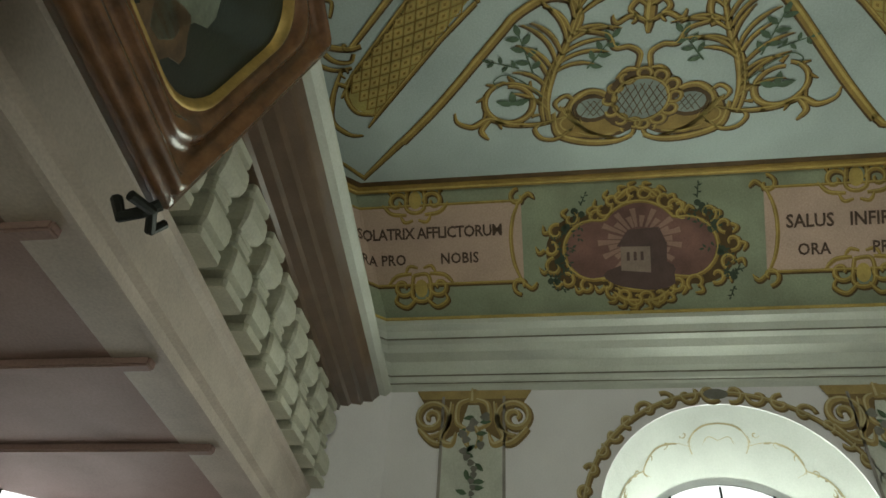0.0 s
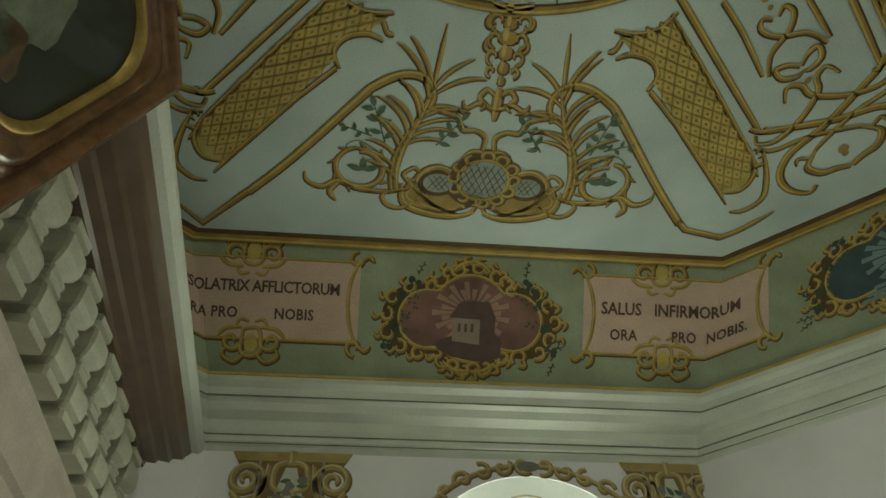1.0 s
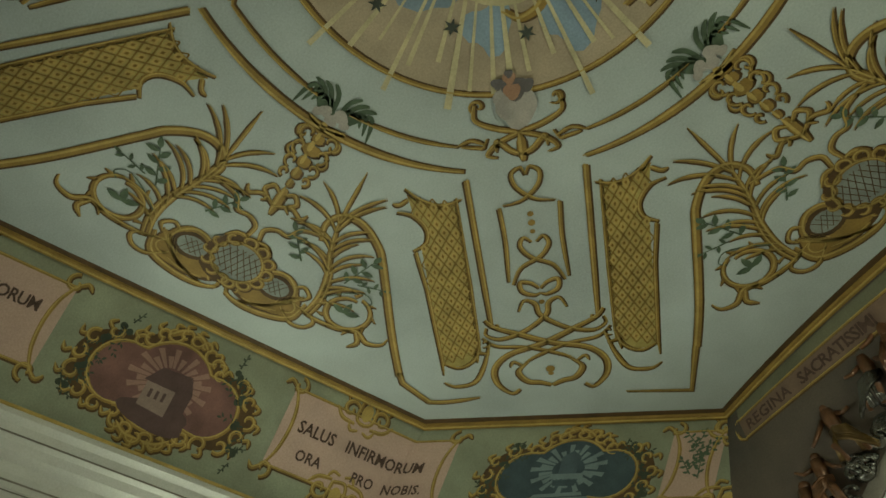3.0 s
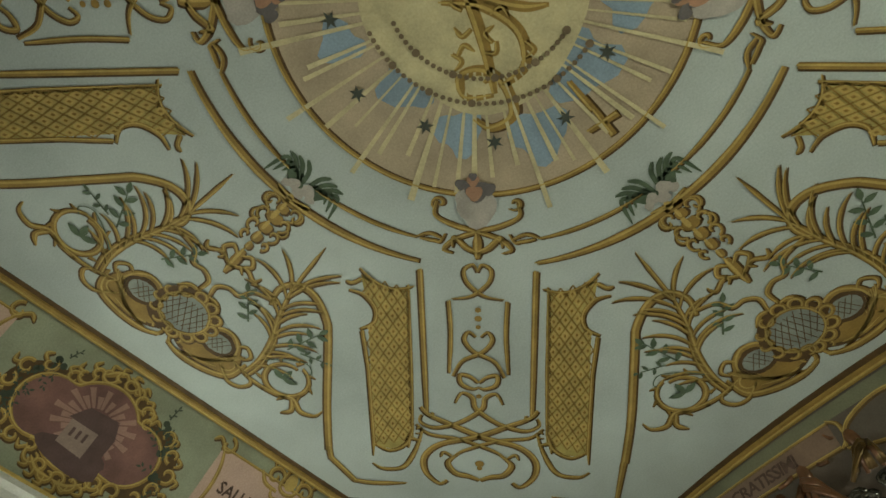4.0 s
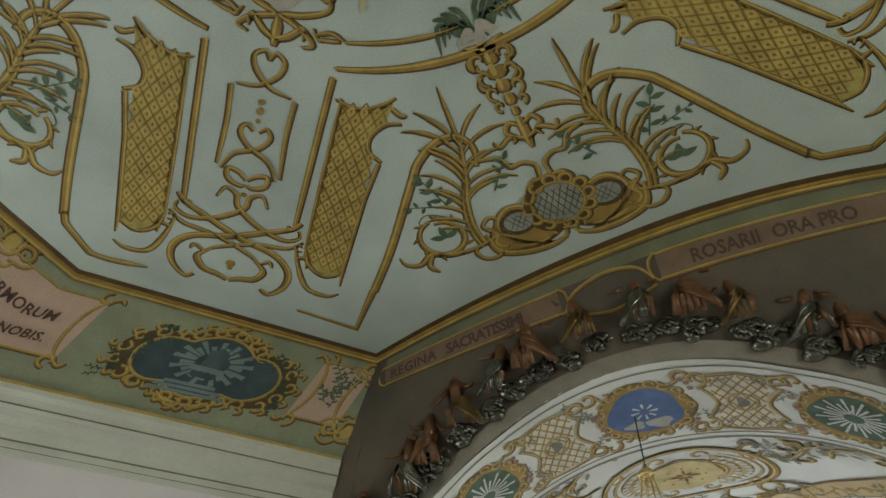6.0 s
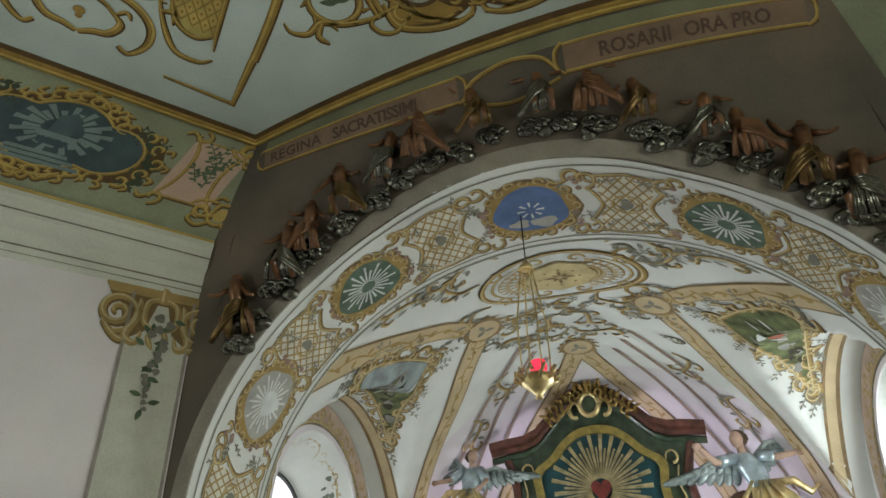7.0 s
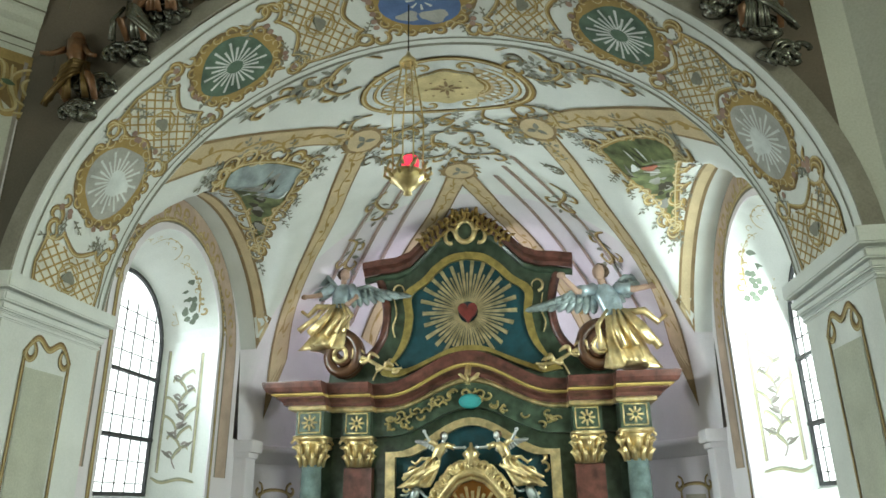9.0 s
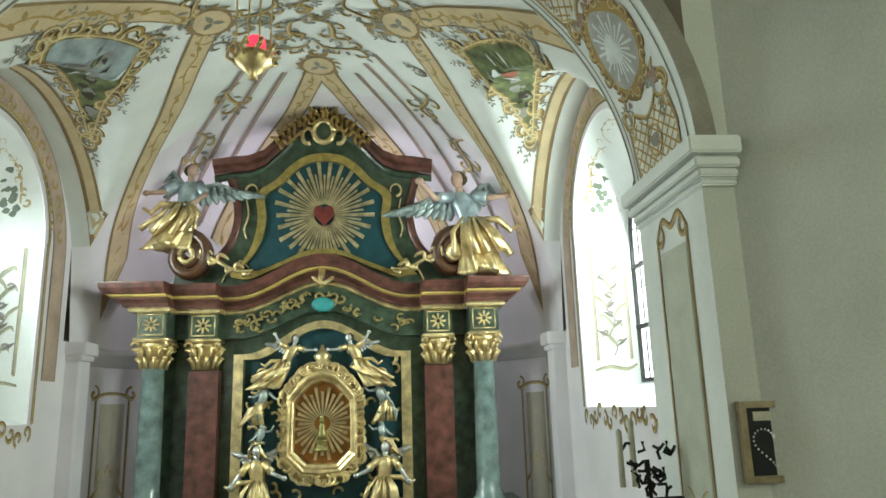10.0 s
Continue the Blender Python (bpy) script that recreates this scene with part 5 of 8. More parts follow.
for q in range(4):
    m = 90 * q
    o.stroke(arc(2.33, m - 32, m + 32), 0.085, 0.5, 0.5, soft=False)
    for s in (-1, 1):
        a = m + 45 * s
        o.stroke(arc(2.09, m + 4 * s, m + 30 * s), 0.045, 0.5, 0.6, soft=False)
        o.stroke(arc(2.09, m + 31 * s, m + 36 * s, 4) + [(2.00 * math.cos(radians(m + 37 * s)), 2.00 * math.sin(radians(m + 37 * s)))], 0.04, 0.6, 0.3)
        # scrolls under each painted cherub
        d = radians(m + 45)
        c, sn = math.cos(d), math.sin(d)

        def lo(u, v, c=c, sn=sn, s=s):
            return (v * c - s * u * sn, v * sn + s * u * c)
        pts = [lo(0.34, 1.66), lo(0.36, 1.80), lo(0.20, 1.90), lo(0.0, 1.96), lo(-0.20, 2.04), lo(-0.30, 2.14), lo(-0.22, 2.18)]
        o.stroke(pts, 0.055, 0.4, 0.4)
        o.stroke(curl(*lo(0.32, 1.68), 0.07, m + 90, 0.9, s), 0.035)
        o.stroke([lo(0.30, 2.04), lo(0.42, 1.98), lo(0.55, 2.02)], 0.04, 0.4, 0.2)
o.stroke([(1.60 * math.cos(a), 1.60 * math.sin(a)) for a in np.linspace(0, 2 * math.pi, 97)], 0.05, 1, 1, soft=False)
o.fill("beige", [(1.59 * math.cos(a), 1.59 * math.sin(a)) for a in np.linspace(0, 2 * math.pi, 73)[:-1]], 0.003)
rn = random.Random(21)
for q in range(11):
    a = 2 * math.pi * q / 11 + 0.2
    r = rn.uniform(0.85, 1.25)
    o.blob("blue", r * math.cos(a), r * math.sin(a), rn.uniform(0.16, 0.30), 0.0055, 1.0, 18, 0.22, q)
o.blob("glow", 0, 0, 0.85, 0.007, 1.0, 40, 0.05, 3)
for q in range(56):
    a = 2 * math.pi * (q + rn.uniform(-0.3, 0.3)) / 56
    r1 = rn.uniform(1.35, 1.6) if q % 3 else rn.uniform(1.70, 1.90)
    w = rn.uniform(0.012, 0.022) * (1.5 if q % 3 == 0 else 1)
    c, s = math.cos(a), math.sin(a)
    o.fill("glow", [(0.55 * c - w * 0.3 * s, 0.55 * s + w * 0.3 * c), (0.55 * c + w * 0.3 * s, 0.55 * s - w * 0.3 * c), (r1 * c + w * s, r1 * s - w * c), (r1 * c - w * s, r1 * s + w * c)], 0.010 + 0.0003 * (q % 5))
for q in range(12):
    a = 2 * math.pi * q / 12 + 0.13
    r = 1.12 + 0.06 * math.sin(q * 2.3)
    o.fill("star", [((r * math.cos(a)) + (0.075 if i % 2 == 0 else 0.03) * math.cos(math.pi * i / 6 + a), r * math.sin(a) + (0.075 if i % 2 == 0 else 0.03) * math.sin(math.pi * i / 6 + a)) for i in range(12)], 0.014)
for r, n in ((0.72, 30), (0.92, 36)):
    for q in range(n):
        a = radians(75 + 130 * q / n)
        o.blob("bead", 0.12 + r * math.cos(a), -0.05 + r * math.sin(a), 0.032 if q % 6 == 0 else 0.02, 0.016)
ca, sa = math.cos(radians(88)), math.sin(radians(88))
for pts in ([(0.06, 0.95), (0.04, 1.25)], [(0.05, 1.25), (0.02, 1.52)], [(-0.10, 1.36), (0.16, 1.40)]):
    o.stroke(pts, 0.07, 0.7, 1, soft=False)
# monogram
o.stroke([(-0.42, 0.62), (-0.58, 0.48), (-0.50, 0.34), (-0.34, 0.42), (-0.30, 0.62), (-0.42, 0.84), (-0.62, 0.80), (-0.66, 0.66)], 0.10, 0.4, 0.5)
o.stroke([(-0.40, 0.62), (-0.20, 0.30), (-0.05, 0.0), (0.1, -0.35), (0.3, -0.5)], 0.11, 0.6, 0.4)
o.stroke([(-0.30, 0.62), (-0.08, 0.62), (0.06, 0.40), (0.0, 0.1), (-0.2, -0.15)], 0.10, 0.6, 0.4)
o.stroke([(0.34, 0.42), (0.20, 0.30), (0.05, 0.05), (-0.1, -0.3)], 0.09, 0.4, 0.5)
o.stroke([(0.45, 0.20), (0.3, 0.1), (0.2, -0.15), (0.35, -0.35)], 0.09, 0.4, 0.5)
for q in range(12):
    a = rn.uniform(0, 6.28)
    u, v = rn.uniform(-0.45, 0.25), rn.uniform(-0.2, 0.65)
    o.stroke([(u, v), (u + 0.09 * math.cos(a), v + 0.09 * math.sin(a)), (u + 0.13 * math.cos(a + 0.8), v + 0.13 * math.sin(a + 0.8))], 0.05, 0.8, 0.2)
# small round cherub shapes at the four diagonals
for q in range(4):
    d = radians(90 * q + 45)
    c, s = math.cos(d), math.sin(d)
    for u, v, r, key, h in ((0, 1.74, 0.17, "flower", 0.017), (0.07, 1.65, 0.11, "flower", 0.018), (0.0, 1.56, 0.10, "dark2", 0.0195), (0.02, 1.58, 0.07, "flesh", 0.021), (0.03, 1.465, 0.052, "flesh", 0.022), (-0.10, 1.54, 0.06, "dark2", 0.020), (0.13, 1.50, 0.05, "dark2", 0.0205), (0.03, 1.425, 0.035, "dark2", 0.0235)):
        o.blob(key, v * c - u * s, v * s + u * c, r, h, 1.0, 16, 0.12, q)
o.done("medallion_mural", "painted sunburst medallion with stars and gilt rings on the ceiling", "mural", {**BASE, "beige": M_BEIGE, "blue": M_SKYB, "glow": M_LIGHTRAY, "star": M_STAR, "bead": P("bead_brown_paint", (0.20, 0.15, 0.09)), "flesh": M_FLESH, "dark2": P("wing_shadow_paint", (0.14, 0.13, 0.13))})

# painted gilt moulding round the ceiling's edge
edge = CEIL_EDGE
n = len(edge)
bm1, bm2, bm3 = bmesh.new(), bmesh.new(), bmesh.new()


def inset(p, d):
    q = math.hypot(*p)
    return (p[0] * (1 - d / q), p[1] * (1 - d / q))


for bm, d0, d1, h in ((bm1, 0.0, 0.20, 0.006), (bm2, 0.02, 0.13, 0.03), (bm3, 0.06, 0.095, 0.042)):
    rows = [[(*inset(p, d), ZC - hh) for p in edge] for d, hh in ((d0, 0.0), (d0 + 0.01, h), (d1 - 0.01, h), (d1, 0.0))]
    grid(bm, rows, True)
trim = tagged(link("trim_ceiling_border", bm1, M_OCHRE_D), "ochre-gilt moulded border round the ceiling", "moulding", kind="structure")
part("moulding", bm2, M_OCHRE, trim)
part("ridge", bm3, M_OCHRE_L, trim)


# ---- frieze paintings ----
def frieze_put(u, s, h):
    """u along the frieze from the middle of the north side towards the chancel, s down its slope."""
    f = s / 1.46

    def at(p, q, d):
        a, b = lerp(R_C[p], R_F[p], f), lerp(R_C[q], R_F[q], f)
        ln = math.dist(a[:2], b[:2])
        return lerp(a, b, d / ln)
    cu, cd = lerp(R_C[1], R_F[1], f)[1], lerp(R_C[0], R_F[0], f)[1]
    if u > cu:
        p = at(1, 2, u - cu)
    elif u < cd:
        p = at(0, 7, cd - u)
    else:
        p = (lerp(R_C[1], R_F[1], f)[0], u, lerp(R_C[1], R_F[1], f)[2])
    n = Vector((-p[0], -p[1], 0)).normalized() * 0.8 + Vector((0, 0, -0.6))
    return tuple(Vector(p) + n.normalized() * h)


FM = {**BASE, "pink": M_PINK, "maroon": M_MAROON, "rose": M_ROSEL, "navy": M_NAVY, "paleblue": M_BLUEL, "ink": M_INK, "stone": P("house_stone_fresco", (0.30, 0.22, 0.18)), "roof": P("house_roof_fresco", (0.11, 0.065, 0.06)), "greenleaf": P("vine_grey_green", (0.055, 0.075, 0.05))}


def quatrefoil(cx, cy, w, h, n=72):
    """A wide lobed outline: a tall middle with a round lobe at each side and small ones between."""
    pts = []
    for k in range(n):
        a = 2 * math.pi * k / n
        c, t = math.cos(a), math.sin(a)
        best = 1 / math.sqrt((c / (0.56 * w)) ** 2 + (t / (1.04 * h)) ** 2)
        for ox, oy, r in ((0.60 * w, 0.06 * h, 0.40 * w), (-0.60 * w, 0.06 * h, 0.40 * w)):
            b = c * ox + t * oy
            q = b * b - ox * ox - oy * oy + r * r
            if q > 0:
                best = max(best, b + math.sqrt(q))
        pts.append((cx + best * c, cy + best * t))
    return pts


def cartouche(cx, cy, w, h, ground, ray, seed, name, label, scene_of):
    o = Ornament(frieze_put)
    rn = random.Random(seed)
    o.fill("deep", quatrefoil(cx, cy, w * 1.18, h * 1.18), 0.004)
    o.fill(ground, quatrefoil(cx, cy, w * 0.92, h * 0.92), 0.009)
    for q in range(26):
        a = 2 * math.pi * q / 26 + rn.uniform(-0.05, 0.05)
        c, s = math.cos(a), math.sin(a)
        k = 0.5 + 0.15 * (q % 2)
        o.fill(ray, [(cx + w * 0.22 * c - 0.012 * s, cy - 0.06 + h * 0.3 * s + 0.012 * c), (cx + w * 0.22 * c + 0.012 * s, cy - 0.06 + h * 0.3 * s - 0.012 * c), (cx + w * k * 0.8 * c + 0.03 * s, cy - 0.06 + h * k * 1.1 * s - 0.03 * c), (cx + w * k * 0.8 * c - 0.03 * s, cy - 0.06 + h * k * 1.1 * s + 0.03 * c)], 0.011)
    o.stroke(quatrefoil(cx, cy, w * 0.95, h * 0.95) + [quatrefoil(cx, cy, w * 0.95, h * 0.95)[0]], 0.05, 1, 1, soft=False)
    out = quatrefoil(cx, cy, w * 1.12, h * 1.13, 30)
    for q, (x, y) in enumerate(out):
        a = math.degrees(math.atan2(y - cy, x - cx))
        o.stroke(curl(x, y, rn.uniform(0.065, 0.10), a + 100, 0.85, 1 if q % 2 else -1, n=12, end=0.35), 0.05, 0.9, 0.4)
        x2, y2 = cx + (x - cx) * 1.07, cy + (y - cy) * 1.06
        b = radians(a + rn.uniform(-50, 50))
        o.stroke([(x2, y2), (x2 + 0.07 * math.cos(b), y2 + 0.07 * math.sin(b)), (x2 + 0.10 * math.cos(b + 0.9), y2 + 0.10 * math.sin(b + 0.9))], 0.045, 0.9, 0.2)
    for s in (-1, 1):
        o.stroke([(cx + s * 0.02, cy - h * 1.30), (cx + s * 0.12, cy - h * 1.22), (cx + s * 0.20, cy - h * 1.06)], 0.07, 0.7, 0.4)
        o.stroke([(cx + s * 0.02, cy + h * 1.22), (cx + s * 0.16, cy + h * 1.20), (cx + s * 0.28, cy + h * 1.02)], 0.08, 0.5, 0.4)
        for q in range(13):
            f = q / 12
            u = cx + s * (w * (0.72 + 0.62 * f * (1 - 0.35 * f)))
            v = cy + h * (-0.98 + 1.9 * f) + rn.uniform(-0.04, 0.04)
            o.sprig(u, v, rn.uniform(0, 360), rn.uniform(0.10, 0.17), 4, rn, "greenleaf")
            if q % 3 == 1:
                for b in range(3):
                    o.blob("greenleaf", u + rn.uniform(-0.05, 0.05), v + rn.uniform(-0.05, 0.05), 0.035, 0.012)
    scene_of(o, cx, cy)
    return o.done(name, label, "mural", FM)


def house_scene(o, x, y):
    o.blob("roof", x + 0.02, y + 0.30, 0.36, 0.013, 0.45, 20, 0.1)
    o.fill("stone", [(x - 0.20, y - 0.02), (x + 0.10, y - 0.0), (x + 0.10, y + 0.28), (x - 0.20, y + 0.25)], 0.016)
    o.fill("roof", [(x + 0.10, y), (x + 0.20, y - 0.18), (x + 0.27, y - 0.02), (x + 0.26, y + 0.22), (x + 0.10, y + 0.28)], 0.016)
    o.fill("roof", [(x - 0.24, y), (x - 0.12, y - 0.17), (x + 0.20, y - 0.19), (x + 0.12, y + 0.01)], 0.018)
    for k in range(3):
        o.fill("roof", [(x - 0.14 + 0.07 * k, y + 0.06), (x - 0.11 + 0.07 * k, y + 0.06), (x - 0.11 + 0.07 * k, y + 0.15), (x - 0.14 + 0.07 * k, y + 0.15)], 0.019)


def throne_scene(o, x, y):
    for k in range(3):
        o.fill("paleblue", [(x - 0.30 - 0.06 * k, y + 0.26 + 0.06 * k), (x + 0.22 + 0.08 * k, y + 0.24 + 0.06 * k), (x + 0.24 + 0.08 * k, y + 0.285 + 0.06 * k), (x - 0.33 - 0.06 * k, y + 0.305 + 0.06 * k)], 0.014)
    o.fill("ground2", [(x - 0.11, y - 0.22), (x, y - 0.30), (x + 0.11, y - 0.22), (x + 0.10, y + 0.02), (x - 0.10, y + 0.02)], 0.016)
    o.stroke([(x - 0.11, y + 0.02), (x - 0.12, y - 0.22), (x, y - 0.32), (x + 0.12, y - 0.22), (x + 0.11, y + 0.02)], 0.035, 1, 1, dark="navy", body="paleblue", light=None)
    o.fill("paleblue", [(x - 0.17, y + 0.0), (x + 0.17, y + 0.0), (x + 0.20, y + 0.07), (x - 0.20, y + 0.07)], 0.018)
    for s in (-1, 1):
        o.stroke([(x + s * 0.10, y - 0.04), (x + s * 0.22, y - 0.10), (x + s * 0.21, y + 0.06), (x + s * 0.17, y + 0.14), (x + s * 0.22, y + 0.27)], 0.03, 1, 1, dark="navy", body="paleblue", light=None)
    o.fill("navy", [(x - 0.14, y + 0.08), (x + 0.14, y + 0.08), (x + 0.12, y + 0.16), (x - 0.12, y + 0.16)], 0.017)


FM["ground2"] = P("throne_blue_fresco", (0.07, 0.11, 0.13))
cartouche(0.08, 0.70, 0.82, 0.47, "maroon", "rose", 4, "house_cartouche", "painted maroon cartouche of a shining house in gilt scrolls", house_scene)
cartouche(4.80, 0.66, 0.82, 0.45, "navy", "paleblue", 8, "throne_cartouche", "painted dark blue cartouche of a throne in gilt scrolls", throne_scene)


def letters(o, text, u, s, size, gap=1.0):
    """Lettering in the built-in font, laid on the ornament's surface."""
    cu = bpy.data.curves.new("lettering", "FONT")
    cu.body, cu.size, cu.align_x, cu.resolution_u = text, size, "LEFT", 2
    cu.space_character, cu.offset = gap, size * 0.022
    tmp = bpy.data.objects.new("lettering", cu)
    scene.collection.objects.link(tmp)
    me = bpy.data.meshes.new_from_object(tmp)
    bpy.data.objects.remove(tmp)
    bm = o.bm("ink")
    vs = [bm.verts.new(o.put(u + v.co.x, s - v.co.y * 1.15, 0.016)) for v in me.vertices]
    for p in me.polygons:
        try:
            bm.faces.new([vs[i] for i in p.vertices])
        except ValueError:
            pass


def tablet(u0, u1, name, label, lines, crest):
    o = Ornament(frieze_put)
    m = 70
    top = [(u0 + (u1 - u0) * k / m, 0.16) for k in range(m + 1)]
    bot = [(u0 + (u1 - u0) * k / m, 1.02) for k in range(m + 1)]
    bm = o.bm("pink")
    grid(bm, [[o.put(u, 0.16 + (1.02 - 0.16) * j / 4, 0.006) for u, _ in top] for j in range(5)])
    for ln in (top, bot):
        o.stroke(ln, 0.035, 1, 1, soft=False)
    for u, s in ((u0, -1), (u1, 1)):
        o.stroke([(u, 0.13), (u - s * 0.09, 0.34), (u - s * 0.12, 0.58), (u - s * 0.09, 0.84), (u, 1.06)], 0.05, 0.6, 0.6)
        for v, q in ((0.15, -1), (1.04, 1)):
            o.stroke(curl(u - s * 0.03, v + q * 0.02, 0.10, 90 * q, 0.9, s * q), 0.05, 0.8, 0.4)
            o.stroke([(u, v), (u + s * 0.08, v + q * 0.06), (u + s * 0.14, v + q * 0.0)], 0.05, 0.7, 0.2)
    for c, v, q in ((crest, 0.10, 1), (crest + 0.03, 1.06, -1)):
        o.stroke([(c - 0.08, v - 0.14), (c + 0.08, v - 0.14), (c + 0.10, v + 0.08), (c, v + 0.14), (c - 0.10, v + 0.08), (c - 0.08, v - 0.14)], 0.05, 1, 1)
        o.blob("pale", c, v, 0.07, 0.009, 1.4)
        for s in (-1, 1):
            o.stroke([(c + s * 0.05, v - q * 0.10), (c + s * 0.16, v - q * 0.20), (c + s * 0.28, v - q * 0.14), (c + s * 0.26, v - q * 0.06)], 0.05, 0.7, 0.3)
        for s in (-1, 1):
            o.stroke(curl(c + s * 0.20, v + q * 0.02, 0.11, 180 if s > 0 else 0, 1.1, s * q), 0.055, 0.8, 0.4)
            o.stroke([(c + s * 0.10, v + q * 0.16), (c + s * 0.26, v + q * 0.14), (c + s * 0.36, v + q * 0.04)], 0.055, 0.7, 0.3)
            o.stroke([(c + s * 0.03, v + q * 0.22), (c + s * 0.12, v + q * 0.24), (c + s * 0.17, v + q * 0.16)], 0.045, 0.7, 0.3)
    for text, u, s, size, gap in lines:
        letters(o, text, u, s, size, gap)
    return o.done(name, label, "mural", FM, names={"pink": "tablet", "ink": "lettering"})


tablet(-3.35, -1.13, "tablet_mural", "pink painted tablet with brown lettering and gilt scroll frame", [("CONSOLATRIX AFFLICTORUM", -3.27, 0.52, 0.150, 0.92), ("ORA PRO", -3.02, 0.80, 0.14, 1.05), ("NOBIS", -2.02, 0.80, 0.14, 1.05)], -2.27)
tablet(1.32, 3.42, "tablet_mural", "pink painted tablet with brown lettering bending round the corner", [("SALUS", 1.52, 0.58, 0.165, 1.0), ("INFIRMORUM", 2.12, 0.58, 0.165, 1.0), ("ORA", 1.62, 0.86, 0.145, 1.05), ("PRO", 2.32, 0.86, 0.145, 1.05), ("NOBIS.", 2.72, 0.86, 0.145, 1.05)], 2.20)
tablet(5.88, 6.46, "tablet_mural", "short pink painted tablet with a dark plant spray", [], 6.6)
o = Ornament(frieze_put)
rn = random.Random(6)
for q in range(9):
    o.sprig(6.18 + rn.uniform(-0.1, 0.12), 0.75 - 0.05 * q + rn.uniform(-0.05, 0.05), rn.uniform(200, 340), 0.22, 5, rn)
o.done("plant_mural", "dark green painted plant spray on the pink tablet", "mural", FM)


# ---- over the chancel arch ----
def east_put(x, s, h):
    z = 9.45 - s
    return (x, east_y(z, x) - h, z)


def band_put(x, s, h):
    """The inscription band lies close under the ceiling's edge."""
    return east_put(x, s * 0.75 - 0.09 if s > 0.2 else s, h)


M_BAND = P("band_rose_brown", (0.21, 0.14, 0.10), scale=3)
o = Ornament(band_put)
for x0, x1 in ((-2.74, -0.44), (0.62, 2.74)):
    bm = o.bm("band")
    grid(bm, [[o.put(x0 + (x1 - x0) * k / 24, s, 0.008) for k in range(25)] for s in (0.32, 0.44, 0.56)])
    for s in (0.30, 0.58):
        o.stroke([(x0 + (x1 - x0) * k / 24, s) for k in range(25)], 0.035, 1, 1, soft=False)
    for u, q in ((x0, -1), (x1, 1)):
        o.stroke([(u, 0.28), (u + q * 0.08, 0.36), (u + q * 0.08, 0.52), (u, 0.60)], 0.04, 0.6, 0.6)
o.stroke([(-0.40, 0.60), (-0.28, 0.40), (0.07, 0.30), (0.40, 0.36), (0.56, 0.56)], 0.045, 0.8, 0.8)
o.stroke([(-0.40, 0.62), (0.07, 0.74), (0.56, 0.62)], 0.04, 0.6, 0.6)
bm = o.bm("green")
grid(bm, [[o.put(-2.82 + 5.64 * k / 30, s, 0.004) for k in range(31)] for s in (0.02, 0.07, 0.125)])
letters(o, "REGINA", -2.66, 0.52, 0.18, 1.05)
letters(o, "SACRATISSIMI", -1.86, 0.52, 0.18, 0.88)
letters(o, "ROSARII", 0.94, 0.52, 0.18, 1.0)
letters(o, "ORA PRO", 1.70, 0.52, 0.18, 0.95)
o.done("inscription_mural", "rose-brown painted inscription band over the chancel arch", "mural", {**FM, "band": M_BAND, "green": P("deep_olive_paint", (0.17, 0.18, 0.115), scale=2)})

M_BRONZE = mat("bronzed_carving", (0.19, 0.09, 0.042), 0.3, metal=0.3, vary=0.4, scale=9, coat=0.3)
M_CLOUDS = mat("silvered_dark_carving", (0.17, 0.17, 0.15), 0.2, metal=0.75, vary=0.5, scale=7)


def ball(bm, c, r, sx=1, sy=1, sz=1, n=10):
    rows = []
    for i in range(n + 1):
        p = math.pi * i / n
        rows.append([(c[0] + sx * r * math.sin(p) * math.cos(2 * math.pi * k / n), c[1] + sy * r * math.sin(p) * math.sin(2 * math.pi * k / n), c[2] + sz * r * math.cos(p)) for k in range(n)])
    vs = grid(bm, rows, True)
    return vs


